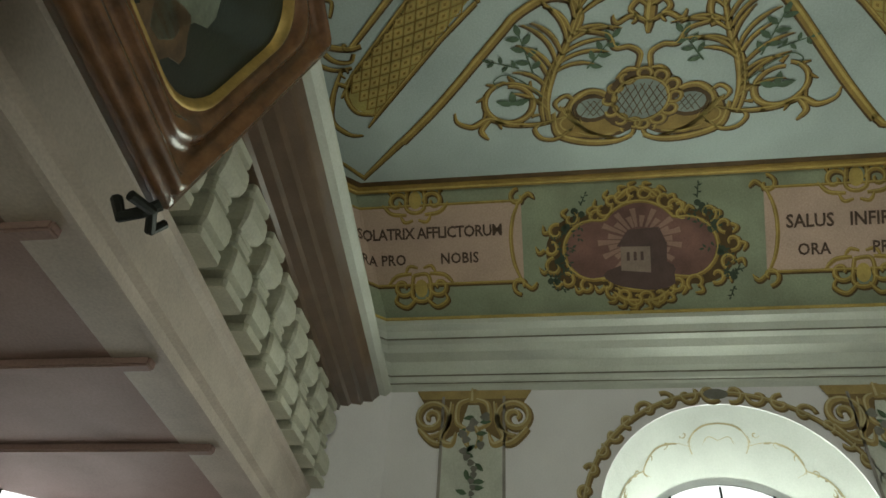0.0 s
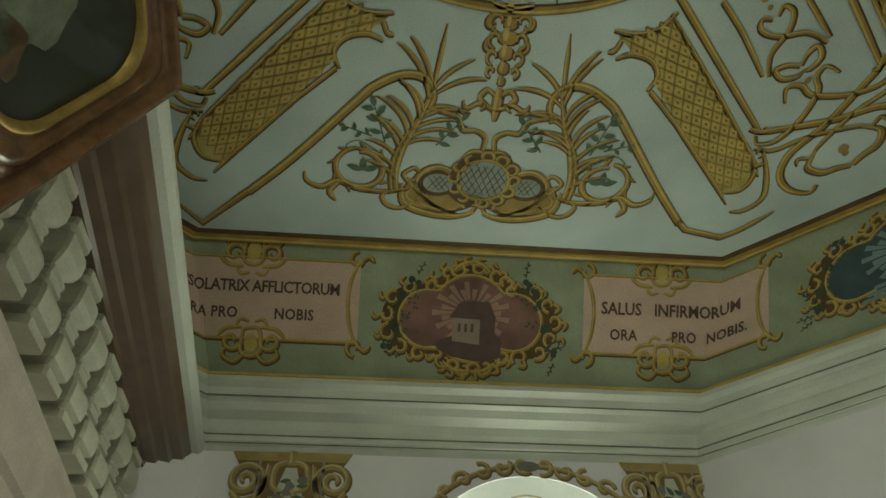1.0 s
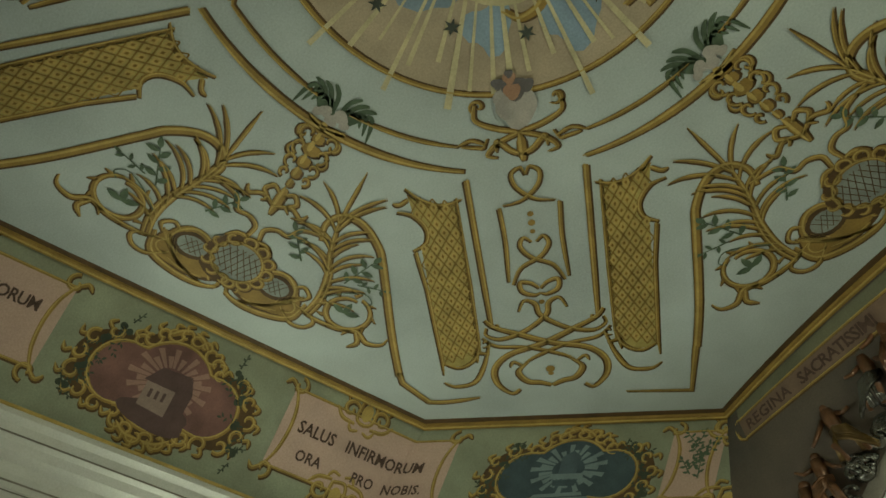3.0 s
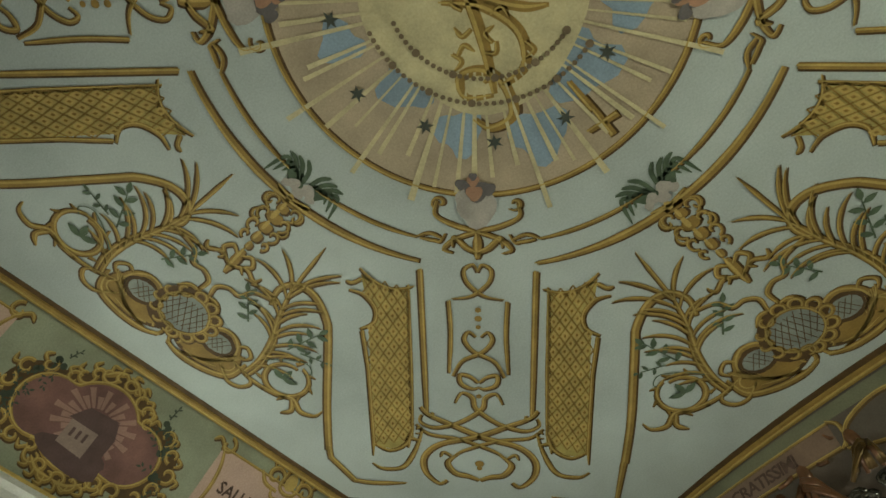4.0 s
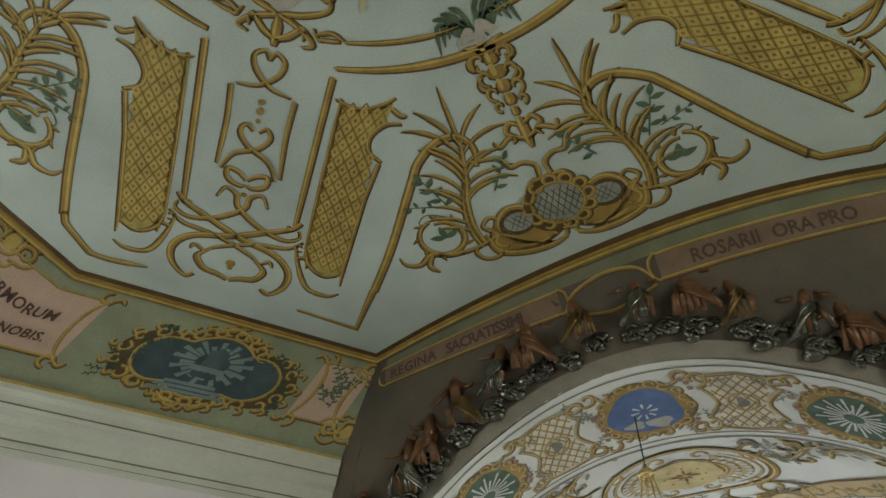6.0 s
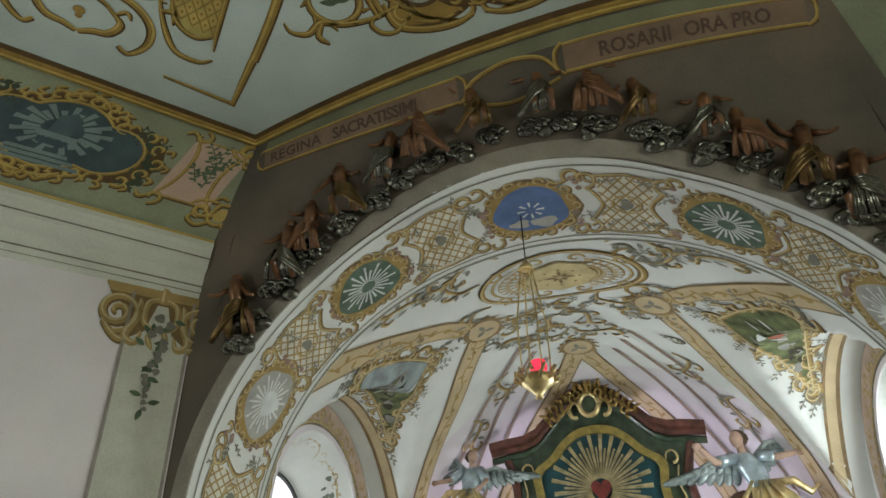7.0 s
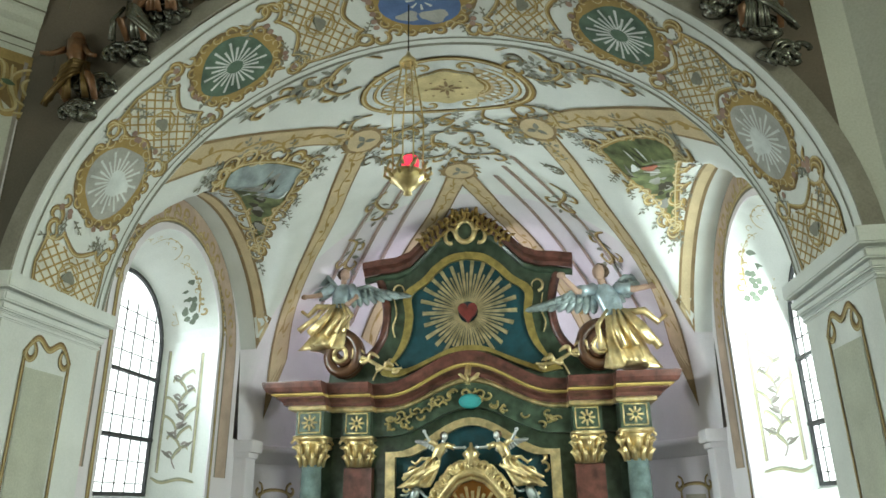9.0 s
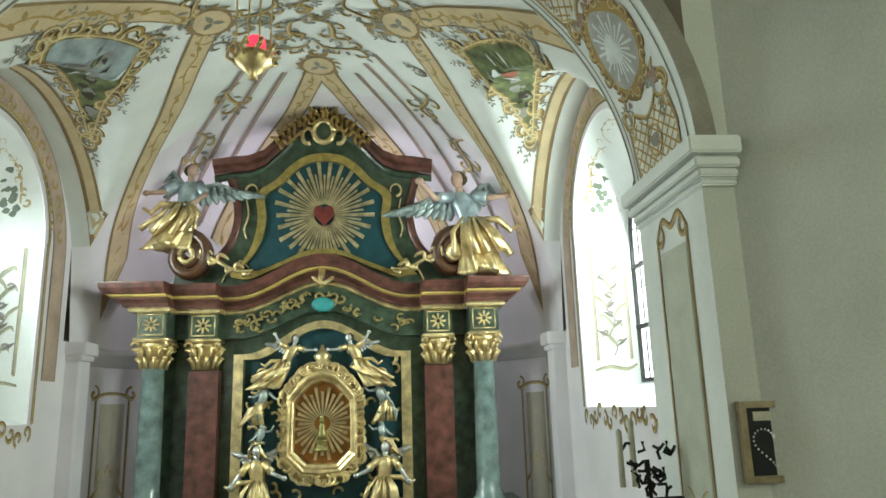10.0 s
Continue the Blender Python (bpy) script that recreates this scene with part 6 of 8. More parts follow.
def carved_figure(at, hgt, lean, seed, materials, wings=False, drape=0.5, name="carved_figure", label="small bronzed carved figure on the arch wall", category="statue"):
    """A plain carved figure: one mesh, body and drapery."""
    rn = random.Random(seed)
    bm = bmesh.new()
    x, y, z = at
    H = hgt
    lx = lean * H
    ball(bm, (x + lx, y, z + 0.90 * H), 0.085 * H)
    nh = len(bm.faces)
    tube(bm, [(x + lx, y, z + 0.84 * H), (x + lx * 0.8, y, z + 0.66 * H), (x + lx * 0.4, y, z + 0.44 * H)], (0.145 if wings else 0.115) * H, 10, lambda f: 0.55 + 0.6 * math.sin(math.pi * min(1, f + 0.25)) ** 1)
    for s in (-1, 1):
        up = rn.uniform(-0.25, 0.25)
        tube(bm, [(x + lx + s * 0.11 * H, y, z + 0.76 * H), (x + lx + s * 0.25 * H, y - 0.08 * H, z + (0.66 + up * 0.6) * H), (x + lx + s * 0.36 * H, y - 0.12 * H, z + (0.68 + up * 1.3) * H)], (0.056 if wings else 0.042) * H, 7, lambda f: 1 - 0.4 * f)
        k = rn.uniform(0.05, 0.22)
        tube(bm, [(x + lx * 0.4 + s * 0.06 * H, y, z + 0.44 * H), (x + s * k * H, y - 0.12 * H, z + 0.24 * H), (x + s * (k + rn.uniform(-0.1, 0.1)) * H, y - 0.02 * H, z)], 0.062 * H, 8, lambda f: 1 - 0.45 * f)
    if wings:
        for s in (-1, 1):
            for k in range(16):
                a = radians(8 + 4.6 * k + 2 * rn.random())
                ln = H * (0.54 - 0.022 * abs(k - 10))
                tube(bm, [(x + lx + s * 0.06 * H, y + 0.06 * H, z + 0.74 * H), (x + lx + s * (0.06 * H + ln * 0.55 * math.cos(a)), y + 0.09 * H, z + 0.74 * H + ln * 0.62 * math.sin(a)), (x + lx + s * (0.06 * H + ln * math.cos(a * 0.85)), y + 0.07 * H, z + 0.74 * H + ln * 0.85 * math.sin(a * 0.8))], 0.020 * H, 6, lambda f: 0.8 + 0.5 * f * (1 - f) - 0.5 * f)
    nf = len(bm.faces)
    side = rn.choice((-1, 1))
    n = int(12 * drape) + 4
    for k in range(n):
        f, w = k / n, rn.uniform(-0.03, 0.03)
        tube(bm, [(x + lx * 0.5 - side * 0.14 * H, y + 0.02 * H, z + (0.54 - 0.10 * f) * H), (x + lx * 0.3 - side * 0.02 * H, y - 0.15 * H, z + (0.47 - 0.18 * f + w) * H), (x + side * (0.12 + w) * H, y - 0.15 * H, z + (0.40 - 0.22 * f) * H), (x + side * (0.20 + 0.12 * f) * H, y - 0.08 * H, z + (0.26 - 0.24 * f + w) * H), (x + side * (0.24 + 0.16 * f + w) * H, y - 0.04 * H, z + (0.14 - 0.20 * f) * H)], 0.032 * H, 7, lambda q: 0.6 + 0.7 * q * (1.5 - q))
    for k in range(int(9 * drape)):
        a = rn.uniform(-1, 1)
        tube(bm, [(x + a * 0.12 * H, y - 0.06 * H, z + 0.48 * H), (x + a * 0.20 * H, y - 0.12 * H, z + 0.26 * H), (x + a * 0.24 * H, y - 0.04 * H, z + 0.02 * H)], 0.036 * H, 7, lambda q: 0.6 + 0.6 * q)
    ob = link(name, bm, materials[0], smooth=True)
    ob.data.materials.append(materials[1])
    for p in ob.data.polygons[nf:]:
        p.material_index = 1
    if wings:
        ob.data.materials.append(M_FLESH)
        for p in ob.data.polygons[:nh]:
            p.material_index = 2
    return tagged(ob, label, category, "figures over the arch" if name == "carved_figure" else "")


M_DRK = mat("dark_gilt_carving", (0.16, 0.10, 0.035), 0.3, metal=0.6, vary=0.5, scale=8)
rn = random.Random(2)
for k in range(14):
    a = radians(148 - 116 * k / 13 + rn.uniform(-2, 2))
    px, pz = AX + AHALF * 1.03 * math.cos(a), AZ + ARISE * 1.07 * math.sin(a) + 0.05
    hgt = rn.uniform(0.58, 0.74)
    carved_figure((px, east_y(pz + 0.2, px) - 0.10, pz), hgt, rn.uniform(-0.15, 0.15), 40 + k, (M_BRONZE, (M_DRK, M_CLOUDS, M_BRONZE)[k % 3]), drape=0.6)
for k in range(22):
    a = radians(152 - 124 * k / 21 + rn.uniform(-1.5, 1.5))
    px, pz = AX + AHALF * 1.03 * math.cos(a), AZ + ARISE * 1.05 * math.sin(a) + 0.04
    bm = bmesh.new()
    for q in range(6):
        ball(bm, (px + rn.uniform(-0.14, 0.14), east_y(pz, px) - 0.05, pz + rn.uniform(-0.03, 0.14)), rn.uniform(0.05, 0.10), 1.2, 0.7, 0.75, 9)
        cx, cz = px + rn.uniform(-0.12, 0.12), pz + rn.uniform(0, 0.1)
        tube(bm, [(cx + 0.07 * math.cos(t), east_y(pz, px) - 0.11, cz + 0.06 * math.sin(t)) for t in np.linspace(0, 4.5, 9)], 0.025, 6)
    tagged(link("carved_cloud", bm, M_CLOUDS, smooth=True), "dark silvered carved clouds along the arch", "carving", "clouds over the arch")


# ---- the arch's painted soffit ----
def soffit_put(a, w, h):
    """a along the arch from its crown, w inwards from its nave edge."""
    f = min(1, max(0, 0.5 + a / 9.3))
    x, z = arch_pt(f, AHALF - h, ARISE - h)
    x0, z0 = arch_pt(f)
    y0 = east_y(z0, x0)
    return (x, y0 + w * (SOFF - y0) / 1.25, z)


SM = {**BASE, "blue": P("bright_blue_fresco", (0.10, 0.17, 0.36)), "green": P("sea_green_fresco", (0.10, 0.16, 0.12), vary=0.4), "grey": P("pearl_grey_fresco", (0.40, 0.40, 0.38)), "white": P("white_ray_paint", (0.66, 0.70, 0.70)), "rosy": P("rose_flower_paint", (0.33, 0.22, 0.18)), "greyleaf": P("grey_vine_paint", (0.24, 0.24, 0.20)), "body": P("soffit_gold_paint", (0.38, 0.26, 0.09)), "dark": P("soffit_brown_paint", (0.22, 0.15, 0.07)), "light": P("soffit_cream_paint", (0.62, 0.52, 0.30)), "field": P("soffit_cream_field", (0.70, 0.69, 0.62))}
o = Ornament(soffit_put)
o.rings = 6
rn = random.Random(31)
for a, key in ((0, "blue"), (-1.80, "green"), (1.80, "green"), (-3.36, "grey"), (3.36, "grey")):
    c, w = a, 0.64
    o.blob("dark", c, w, 0.47, 0.004, 0.90, 30, 0.05, 1)
    o.blob("body", c, w, 0.43, 0.006, 0.90, 30, 0.04, 4)
    o.blob(key, c, w, 0.36, 0.008, 0.90, 30, 0.05, 2)
    for q in range(24):
        t = 2 * math.pi * q / 24
        r = 0.32 if q % 2 else 0.24
        cc, s = math.cos(t), math.sin(t)
        if key != "blue" or q % 3 == 0:
            r = r if key != "blue" else 0.13
            o.fill("white", [(c + 0.05 * cc - 0.006 * s, w + 0.05 * s + 0.006 * cc), (c + 0.05 * cc + 0.006 * s, w + 0.05 * s - 0.006 * cc), (c + r * cc + 0.013 * s, w + r * 0.9 * s - 0.013 * cc), (c + r * cc - 0.013 * s, w + r * 0.9 * s + 0.013 * cc)], 0.011)
    if key == "green":
        o.blob("green", c, w, 0.085, 0.014, 0.8)
        if a > 0:
            for r in (0.20, 0.11):
                o.stroke(curl(c + 0.13, w, r * 0.9, 0, 1, 1, end=1.0), 0.03, 1, 1, dark="grey", body="white", light=None)
            o.stroke([(c + 0.13, w - 0.18), (c + 0.13, w + 0.18)], 0.025, 1, 1, soft=False, dark="grey", body="white", light=None)
    if key == "grey":
        o.blob("white", c, w + 0.05, 0.13, 0.012, 1.0, 16, 0.2, 5)
    if key == "blue":
        o.blob("grey", c + 0.10, w + 0.20, 0.13, 0.010, 0.6, 16, 0.2, 5)
        o.blob("grey", c - 0.14, w + 0.18, 0.10, 0.010, 0.6, 16, 0.2, 6)
    for q in range(20):
        t = 2 * math.pi * q / 20
        o.stroke(curl(c + 0.43 * math.cos(t), w + 0.39 * math.sin(t), 0.06, math.degrees(t) + 90, 0.8, 1 if q % 2 else -1, n=9), 0.036, 0.9, 0.4)
    for s in (-1, 1):
        for q in range(6):
            o.sprig(c + s * (0.50 + 0.04 * q), w + rn.choice((-1, 1)) * (0.18 + 0.035 * q), rn.uniform(0, 360), 0.13, 4, rn, "greyleaf")
            o.blob("rosy", c + s * (0.42 + 0.07 * rn.random()), w + rn.uniform(-0.4, 0.4), 0.03, 0.012)
for a in (-4.35, -2.66, -0.93, 0.90, 2.58, 4.25):
    hw = 0.30
    o.fill("field", [(a - hw, 0.22), (a + hw, 0.22), (a + hw * 0.7, 0.64), (a + hw, 1.06), (a - hw, 1.06), (a - hw * 0.7, 0.64)], 0.004)
    # lattice, kept inside the waisted field
    for k in range(-7, 8):
        for d in (-1, 1):
            run = []
            for q in range(41):
                w = 0.24 + 0.80 * q / 40
                u = k * 0.105 + d * (w - 0.64) * 0.75
                inside = abs(u) < hw * (0.68 + 0.30 * abs(w - 0.64) / 0.42)
                if inside:
                    run.append((a + u, w))
                if (not inside or q == 40) and run:
                    if len(run) > 2:
                        o.ribbon("body", run, [0.018] * len(run), 0.008)
                    run = []
    o.blob("greyleaf", a, 0.64, 0.055, 0.012, 1.5, 14, 0.15, 3)
    o.stroke(curl(a, 0.64, 0.13, 0, 1, 1, end=1), 0.03, 1, 1)
    for s in (-1, 1):
        for w, q in ((0.28, 1), (1.0, -1)):
            o.stroke(curl(a + s * 0.36, w, 0.13, 90 * q, 0.9, s * q), 0.045, 0.8, 0.4)
            o.stroke([(a + s * 0.30, w - q * 0.04), (a, w - q * 0.08)], 0.03, 1, 1, soft=False)
        o.stroke([(a + s * 0.34, 0.40), (a + s * 0.22, 0.64), (a + s * 0.34, 0.88)], 0.04, 0.7, 0.7)
for a in (-3.9, -3.0, -2.25, -1.35, -0.45, 0.45, 1.35, 2.25, 3.0, 3.9):
    for w, q in ((0.22, 1), (1.04, -1)):
        o.stroke(curl(a, w, 0.10, 90 * q + 40, 0.85, 1 if a * q > 0 else -1, n=12), 0.04, 0.8, 0.3)
        o.stroke(curl(a + 0.16, w + 0.04 * q, 0.07, 200, 0.85, -q, n=10), 0.032, 0.8, 0.3)
        o.stroke([(a - 0.06, w + 0.06 * q), (a - 0.16, w + 0.10 * q), (a - 0.22, w + 0.02 * q)], 0.035, 0.7, 0.2)
        o.sprig(a - 0.12, w + 0.10 * q, rn.uniform(0, 360), 0.14, 5, rn, "greyleaf")
for w, wd in ((0.10, 0.02), (1.14, 0.02), (1.22, 0.035)):
    o.ribbon("greyleaf", [(-4.6 + 9.2 * k / 80, w) for k in range(81)], [wd] * 81, 0.005)
o.done("soffit_mural", "painted medallions, lattice and gilt scrolls under the chancel arch", "mural", SM)


# ---- the vault's painting ----
def vault_put(x, y, h):
    z = vault_z(x, y)
    p = Vector((x, y, z))
    n = (Vector((CX, min(y, AP_Y), 5.2)) - p).normalized()
    return shear(tuple(p + n * h * 1.7))


VM = {**SM, "rib": M_RIB, "ribedge": P("rib_brown_edge", (0.27, 0.19, 0.10)), "oval": P("oval_yellow_paint", (0.60, 0.50, 0.27)), "fresco": P("landscape_green_fresco", (0.15, 0.18, 0.08), vary=0.7, scale=5), "fresco2": P("landscape_grey_fresco", (0.30, 0.30, 0.28), scale=4), "redrobe": P("red_brown_fresco", (0.30, 0.10, 0.06)), "stripe": P("stripe_rose_brown", (0.34, 0.25, 0.22)), "lilac": M_LILAC, "skyblue": P("storm_sky_fresco", (0.30, 0.36, 0.38), vary=0.4, scale=5), "shade": P("umber_shadow_fresco", (0.06, 0.055, 0.035), vary=0.4)}
o = Ornament(vault_put, 0.006)
o.rings = 8


def band(pts, w, vine=True):
    p = smooth_line(pts, 10)
    o.ribbon("ribedge", p, [w * 1.22] * len(p), 0.006)
    o.ribbon("rib", p, [w] * len(p), 0.011)
    if vine:
        o.ribbon("body", [(x + 0.03 * math.sin(i * 0.9), y + 0.03 * math.cos(i * 0.9)) for i, (x, y) in enumerate(p)], [0.022] * len(p), 0.015)
        for i in range(2, len(p) - 1, 2):
            o.leaf(*p[i], (i * 77) % 360, 0.11, 0.05, "body", 0.016)


half_ribs = ([(1.15, 9.02), (1.60, 8.50), (1.95, 8.18), (2.45, 7.62), (2.78, 7.18)], [(1.15, 9.02), (1.60, 9.78), (2.07, 10.60), (2.62, 11.30), (3.08, 11.86), (3.32, 12.30)], [(0.0, 10.50), (0.22, 11.20), (0.52, 11.95), (1.00, 12.60), (1.55, 13.15), (2.05, 13.55)])
for pts in [[(s * x, y) for x, y in p] for p in half_ribs for s in (-1, 1)]:
    band(pts, 0.27)
half_stripes = ([(0.78, 9.95), (1.55, 11.10), (2.30, 12.05), (2.85, 12.60)], [(0.66, 10.30), (1.30, 11.40), (1.95, 12.30), (2.55, 12.90)], [(0.52, 10.65), (1.05, 11.70), (1.65, 12.55), (2.30, 13.15)])
for pts in [[(s * x, y) for x, y in p] for p in half_stripes for s in (-1, 1)]:
    p = smooth_line(pts, 8)
    o.ribbon("stripe", p, [0.05] * len(p), 0.010)
    o.ribbon("ribedge", [(x + 0.05, y) for x, y in p], [0.018] * len(p), 0.012)
for s, x in ((-1, -3.30), (1, 3.30)):
    p = [(x + s * -0.05, LUN_Y + t) for t in np.linspace(-2.1, 2.1, 40)]
    o.ribbon("ribedge", p, [0.22] * 40, 0.010)
    o.ribbon("rib", p, [0.13] * 40, 0.016)
for x, y in ((-1.15, 9.02), (1.15, 9.02), (0.0, 10.50)):
    o.blob("ribedge", x, y, 0.27, 0.014, 1.1, 18, 0.06)
    o.blob("rib", x, y, 0.22, 0.018, 1.1)
    for q in range(3):
        o.leaf(x, y, 120 * q + 20, 0.16, 0.08, "greyleaf", 0.022)
    for q in range(14):
        t = 2 * math.pi * q / 14
        o.stroke([(x + 0.24 * math.cos(t), y + 0.26 * math.sin(t)), (x + 0.33 * math.cos(t + 0.25), y + 0.35 * math.sin(t + 0.25))], 0.05, 0.9, 0.2, soft=False, light=None)
# oval over the arch; its scrolls are drawn about (-0.37, 8.62) and moved to the vault's axis
o.map = lambda u, v: ((u + 0.37) * 1.02, 8.20 + (v - 8.62) * 0.842 if v < 11.35 else 10.5 + (v - 11.35) * 1.1)
o.blob("ribedge", -0.33, 8.62, 1.02, 0.006, 0.68, 48)
o.blob("white", -0.33, 8.62, 0.95, 0.009, 0.66, 48)
# shell-like flutes on both flanks of the yellow field, a beaded edge and a flower cross on it
for s in (-1, 1):
    o.fill("rib", [(-0.31 + s * 0.78 * math.cos(radians(t)), 8.62 + 0.50 * math.sin(radians(t))) for t in range(-64, 65, 8)], 0.012)
    for r, w in ((0.50, 0.075), (0.63, 0.06), (0.76, 0.075), (0.87, 0.05)):
        o.stroke([(-0.31 + s * r * math.cos(radians(t)), 8.62 + 0.62 * r * math.sin(radians(t))) for t in range(-58, 59, 9)], w, 0.25, 0.25, soft=False)
    for r, n in ((0.565, 9), (0.695, 11)):
        for k in range(n):
            t = radians(-50 + 100 * k / (n - 1))
            o.leaf(-0.31 + s * r * math.cos(t), 8.62 + 0.62 * r * math.sin(t), math.degrees(math.atan2(0.62 * math.sin(t), s * math.cos(t))), 0.09, 0.055, "white", 0.021)
    for v in (-1, 1):
        o.stroke(curl(-0.31 + s * 0.80, 8.62 + v * 0.36, 0.13, 90 * v, 0.9, s * v, n=12), 0.06, 0.9, 0.4)
        o.stroke(curl(-0.31 + s * 0.24, 8.62 + v * 0.47, 0.11, 0 if s > 0 else 180, 0.9, s * v, n=12), 0.06, 0.9, 0.4)
field = [(-0.31 + 0.43 * (1 + 0.05 * math.cos(8 * t)) * math.cos(t), 8.62 + 0.40 * (1 + 0.05 * math.cos(8 * t)) * math.sin(t)) for t in np.linspace(0, 2 * math.pi, 49)]
o.fill("oval", field[:-1], 0.024)
o.k = 0.8
o.stroke([(x, y) for x, y in field], 0.07, 1, 1, soft=False)
o.k = 1.0
for k in range(8):
    t = math.pi * k / 4
    c, q = math.cos(t), math.sin(t)
    o.leaf(-0.31 + 0.03 * c, 8.62 + 0.03 * q, 45 * k, 0.17 if k % 2 == 0 else 0.10, 0.045, "ribedge", 0.030)
    o.blob("ribedge", -0.31 + 0.25 * c, 8.62 + 0.23 * q, 0.018, 0.030)
o.stroke([(-0.31 + 1.0 * math.cos(t), 8.62 + 0.67 * math.sin(t)) for t in np.linspace(0, 2 * math.pi, 60)], 0.08, 1, 1, soft=False)
rn = random.Random(77)
for k in range(34):
    x, y = rn.uniform(-1.7, 1.1), rn.uniform(7.6, 11.2)
    if ((x + 0.33) / 1.08) ** 2 + ((y - 8.62) / 0.75) ** 2 < 1:
        continue
    a = rn.uniform(0, 360)
    o.stroke(curl(x, y, rn.uniform(0.12, 0.22), a, rn.uniform(0.6, 1.0), rn.choice((-1, 1)), n=12), 0.05, 0.8, 0.3, dark="dark", body="body" if k % 3 else "greyleaf", light=None)
    o.sprig(x + 0.1, y, a, 0.26, 6, rn, "greyleaf")


def acanthus(x, y, ang, ln, s):
    """A winding leaf scroll on the vault."""
    a = radians(ang)
    c, sn = math.cos(a), math.sin(a)

    def at(f, w):
        return (x + c * ln * f - sn * ln * w * s, y + sn * ln * f + c * ln * w * s)
    o.stroke([at(0, 0), at(0.25, 0.16), at(0.5, 0.06), at(0.75, -0.14), at(0.95, -0.06), at(0.92, 0.10), at(0.80, 0.06)], 0.055, 0.5, 0.3)
    o.stroke([at(0.28, 0.15), at(0.42, 0.30), at(0.56, 0.26), at(0.52, 0.16)], 0.045, 0.6, 0.3)
    o.stroke([at(0.62, -0.04), at(0.70, -0.28), at(0.55, -0.32), at(0.52, -0.22)], 0.045, 0.6, 0.3)
    for f, w, t in ((0.12, 0.12, 60), (0.35, 0.16, 100), (0.40, 0.02, -70), (0.62, 0.02, 50), (0.78, -0.18, -60), (0.98, 0.0, 20), (0.9, -0.14, -30)):
        o.leaf(*at(f, w), ang + s * t, 0.15, 0.06, "greyleaf", 0.018)


for x, y, a, ln, s in ((0.62, 8.25, -30, 0.75, 1), (0.62, 9.0, 30, 0.7, -1), (-1.28, 8.25, 210, 0.75, -1), (-1.28, 9.0, 150, 0.7, 1), (-0.75, 9.25, 115, 0.75, -1), (0.10, 9.25, 65, 0.75, 1), (-0.40, 9.9, 130, 0.7, 1), (-0.36, 9.9, 50, 0.7, -1), (-0.42, 10.5, 150, 0.8, -1), (-0.36, 10.5, 30, 0.8, 1), (1.25, 8.05, -55, 0.7, -1), (-1.95, 8.05, 235, 0.7, 1), (-0.95, 7.75, 180, 0.9, 1), (0.30, 7.75, 0, 0.9, -1), (-1.5, 11.5, 115, 0.8, 1), (0.95, 11.4, 65, 0.8, -1), (-2.3, 12.3, 100, 0.7, -1), (1.75, 12.2, 80, 0.7, 1)):
    acanthus(x, y, a, ln, s)
# framed landscapes in the spandrels
o.map = lambda u, v: (u, v)
for cx, cy, s, main in ((-2.45, 8.85, -1, "fresco2"), (2.45, 8.85, 1, "fresco")):
    tri = [(cx + s * u, cy + v) for u, v in ((-0.55, 0.12), (-0.30, -0.45), (0.02, -0.85), (0.25, -0.60), (0.38, 0.10), (0.52, 0.95), (0.58, 1.50), (0.20, 0.92), (-0.22, 0.42))]
    loop = smooth_line(tri + tri[:1], 6)
    o.fill("fresco", loop, 0.008)
    top = [(cx + s * u, cy + v) for u, v in ((-0.50, 0.10), (-0.28, -0.42), (0.02, -0.80), (0.22, -0.56), (0.28, -0.10), (0.10, 0.02), (0.05, 0.30), (-0.18, 0.38))]
    o.fill("skyblue" if s < 0 else "fresco", smooth_line(top + top[:1], 5)[:-1], 0.012)
    o.blob(main, cx - s * 0.02, cy - 0.12, 0.22, 0.016, 0.6, 20, 0.22, 4)
    for k in range(16):
        u, v, a = rn.uniform(-0.30, 0.18), rn.uniform(-0.45, 0.30), rn.uniform(10, 60)
        ln = rn.uniform(0.10, 0.26)
        key = ("fresco2", "fresco", "white", "shade")[k % 4]
        o.leaf(cx + s * u, cy + v, a if s > 0 else 180 - a, ln, 0.035, key, 0.020 + 0.0006 * k)
    for k in range(12):
        f = rn.random()
        o.blob("shade" if k % 2 else "fresco2", cx + s * (0.12 + 0.36 * f + rn.uniform(-0.10, 0.05)), cy + 0.1 + 1.0 * f, rn.uniform(0.03, 0.08), 0.014 + 0.0004 * k, 1.3, 9, 0.2, k)
    if s > 0:
        o.blob("redrobe", cx + 0.05, cy + 0.0, 0.09, 0.032, 1.6, 14, 0.2, 6)
        o.blob("white", cx - 0.12, cy + 0.05, 0.05, 0.032, 1.8, 14, 0.2, 7)
    o.stroke(loop, 0.06, 1, 1, soft=False)
    for i in range(0, len(loop) - 1):
        dx, dy = loop[i][0] - cx, loop[i][1] - cy - 0.1
        d = math.hypot(dx, dy)
        r = (0.13, 0.08, 0.10)[i % 3]
        out = (loop[i][0] + dx / d * r * 0.7, loop[i][1] + dy / d * r * 0.7)
        o.stroke(curl(*out, r, i * 67, 0.7, 1 if i % 2 else -1, n=9, end=0.35), 0.075, 0.5, 0.25, body="body" if i % 4 else "ribedge")
        if i % 2 == 0:
            a = math.degrees(math.atan2(dy, dx)) + rn.uniform(-60, 60)
            o.sprig(loop[i][0] + dx / d * 0.14, loop[i][1] + dy / d * 0.14, a, 0.20, 5, rn, "greyleaf")
o.done("vault_mural", "painted ribs, rosettes, oval and framed landscapes on the chancel vault", "mural", VM)


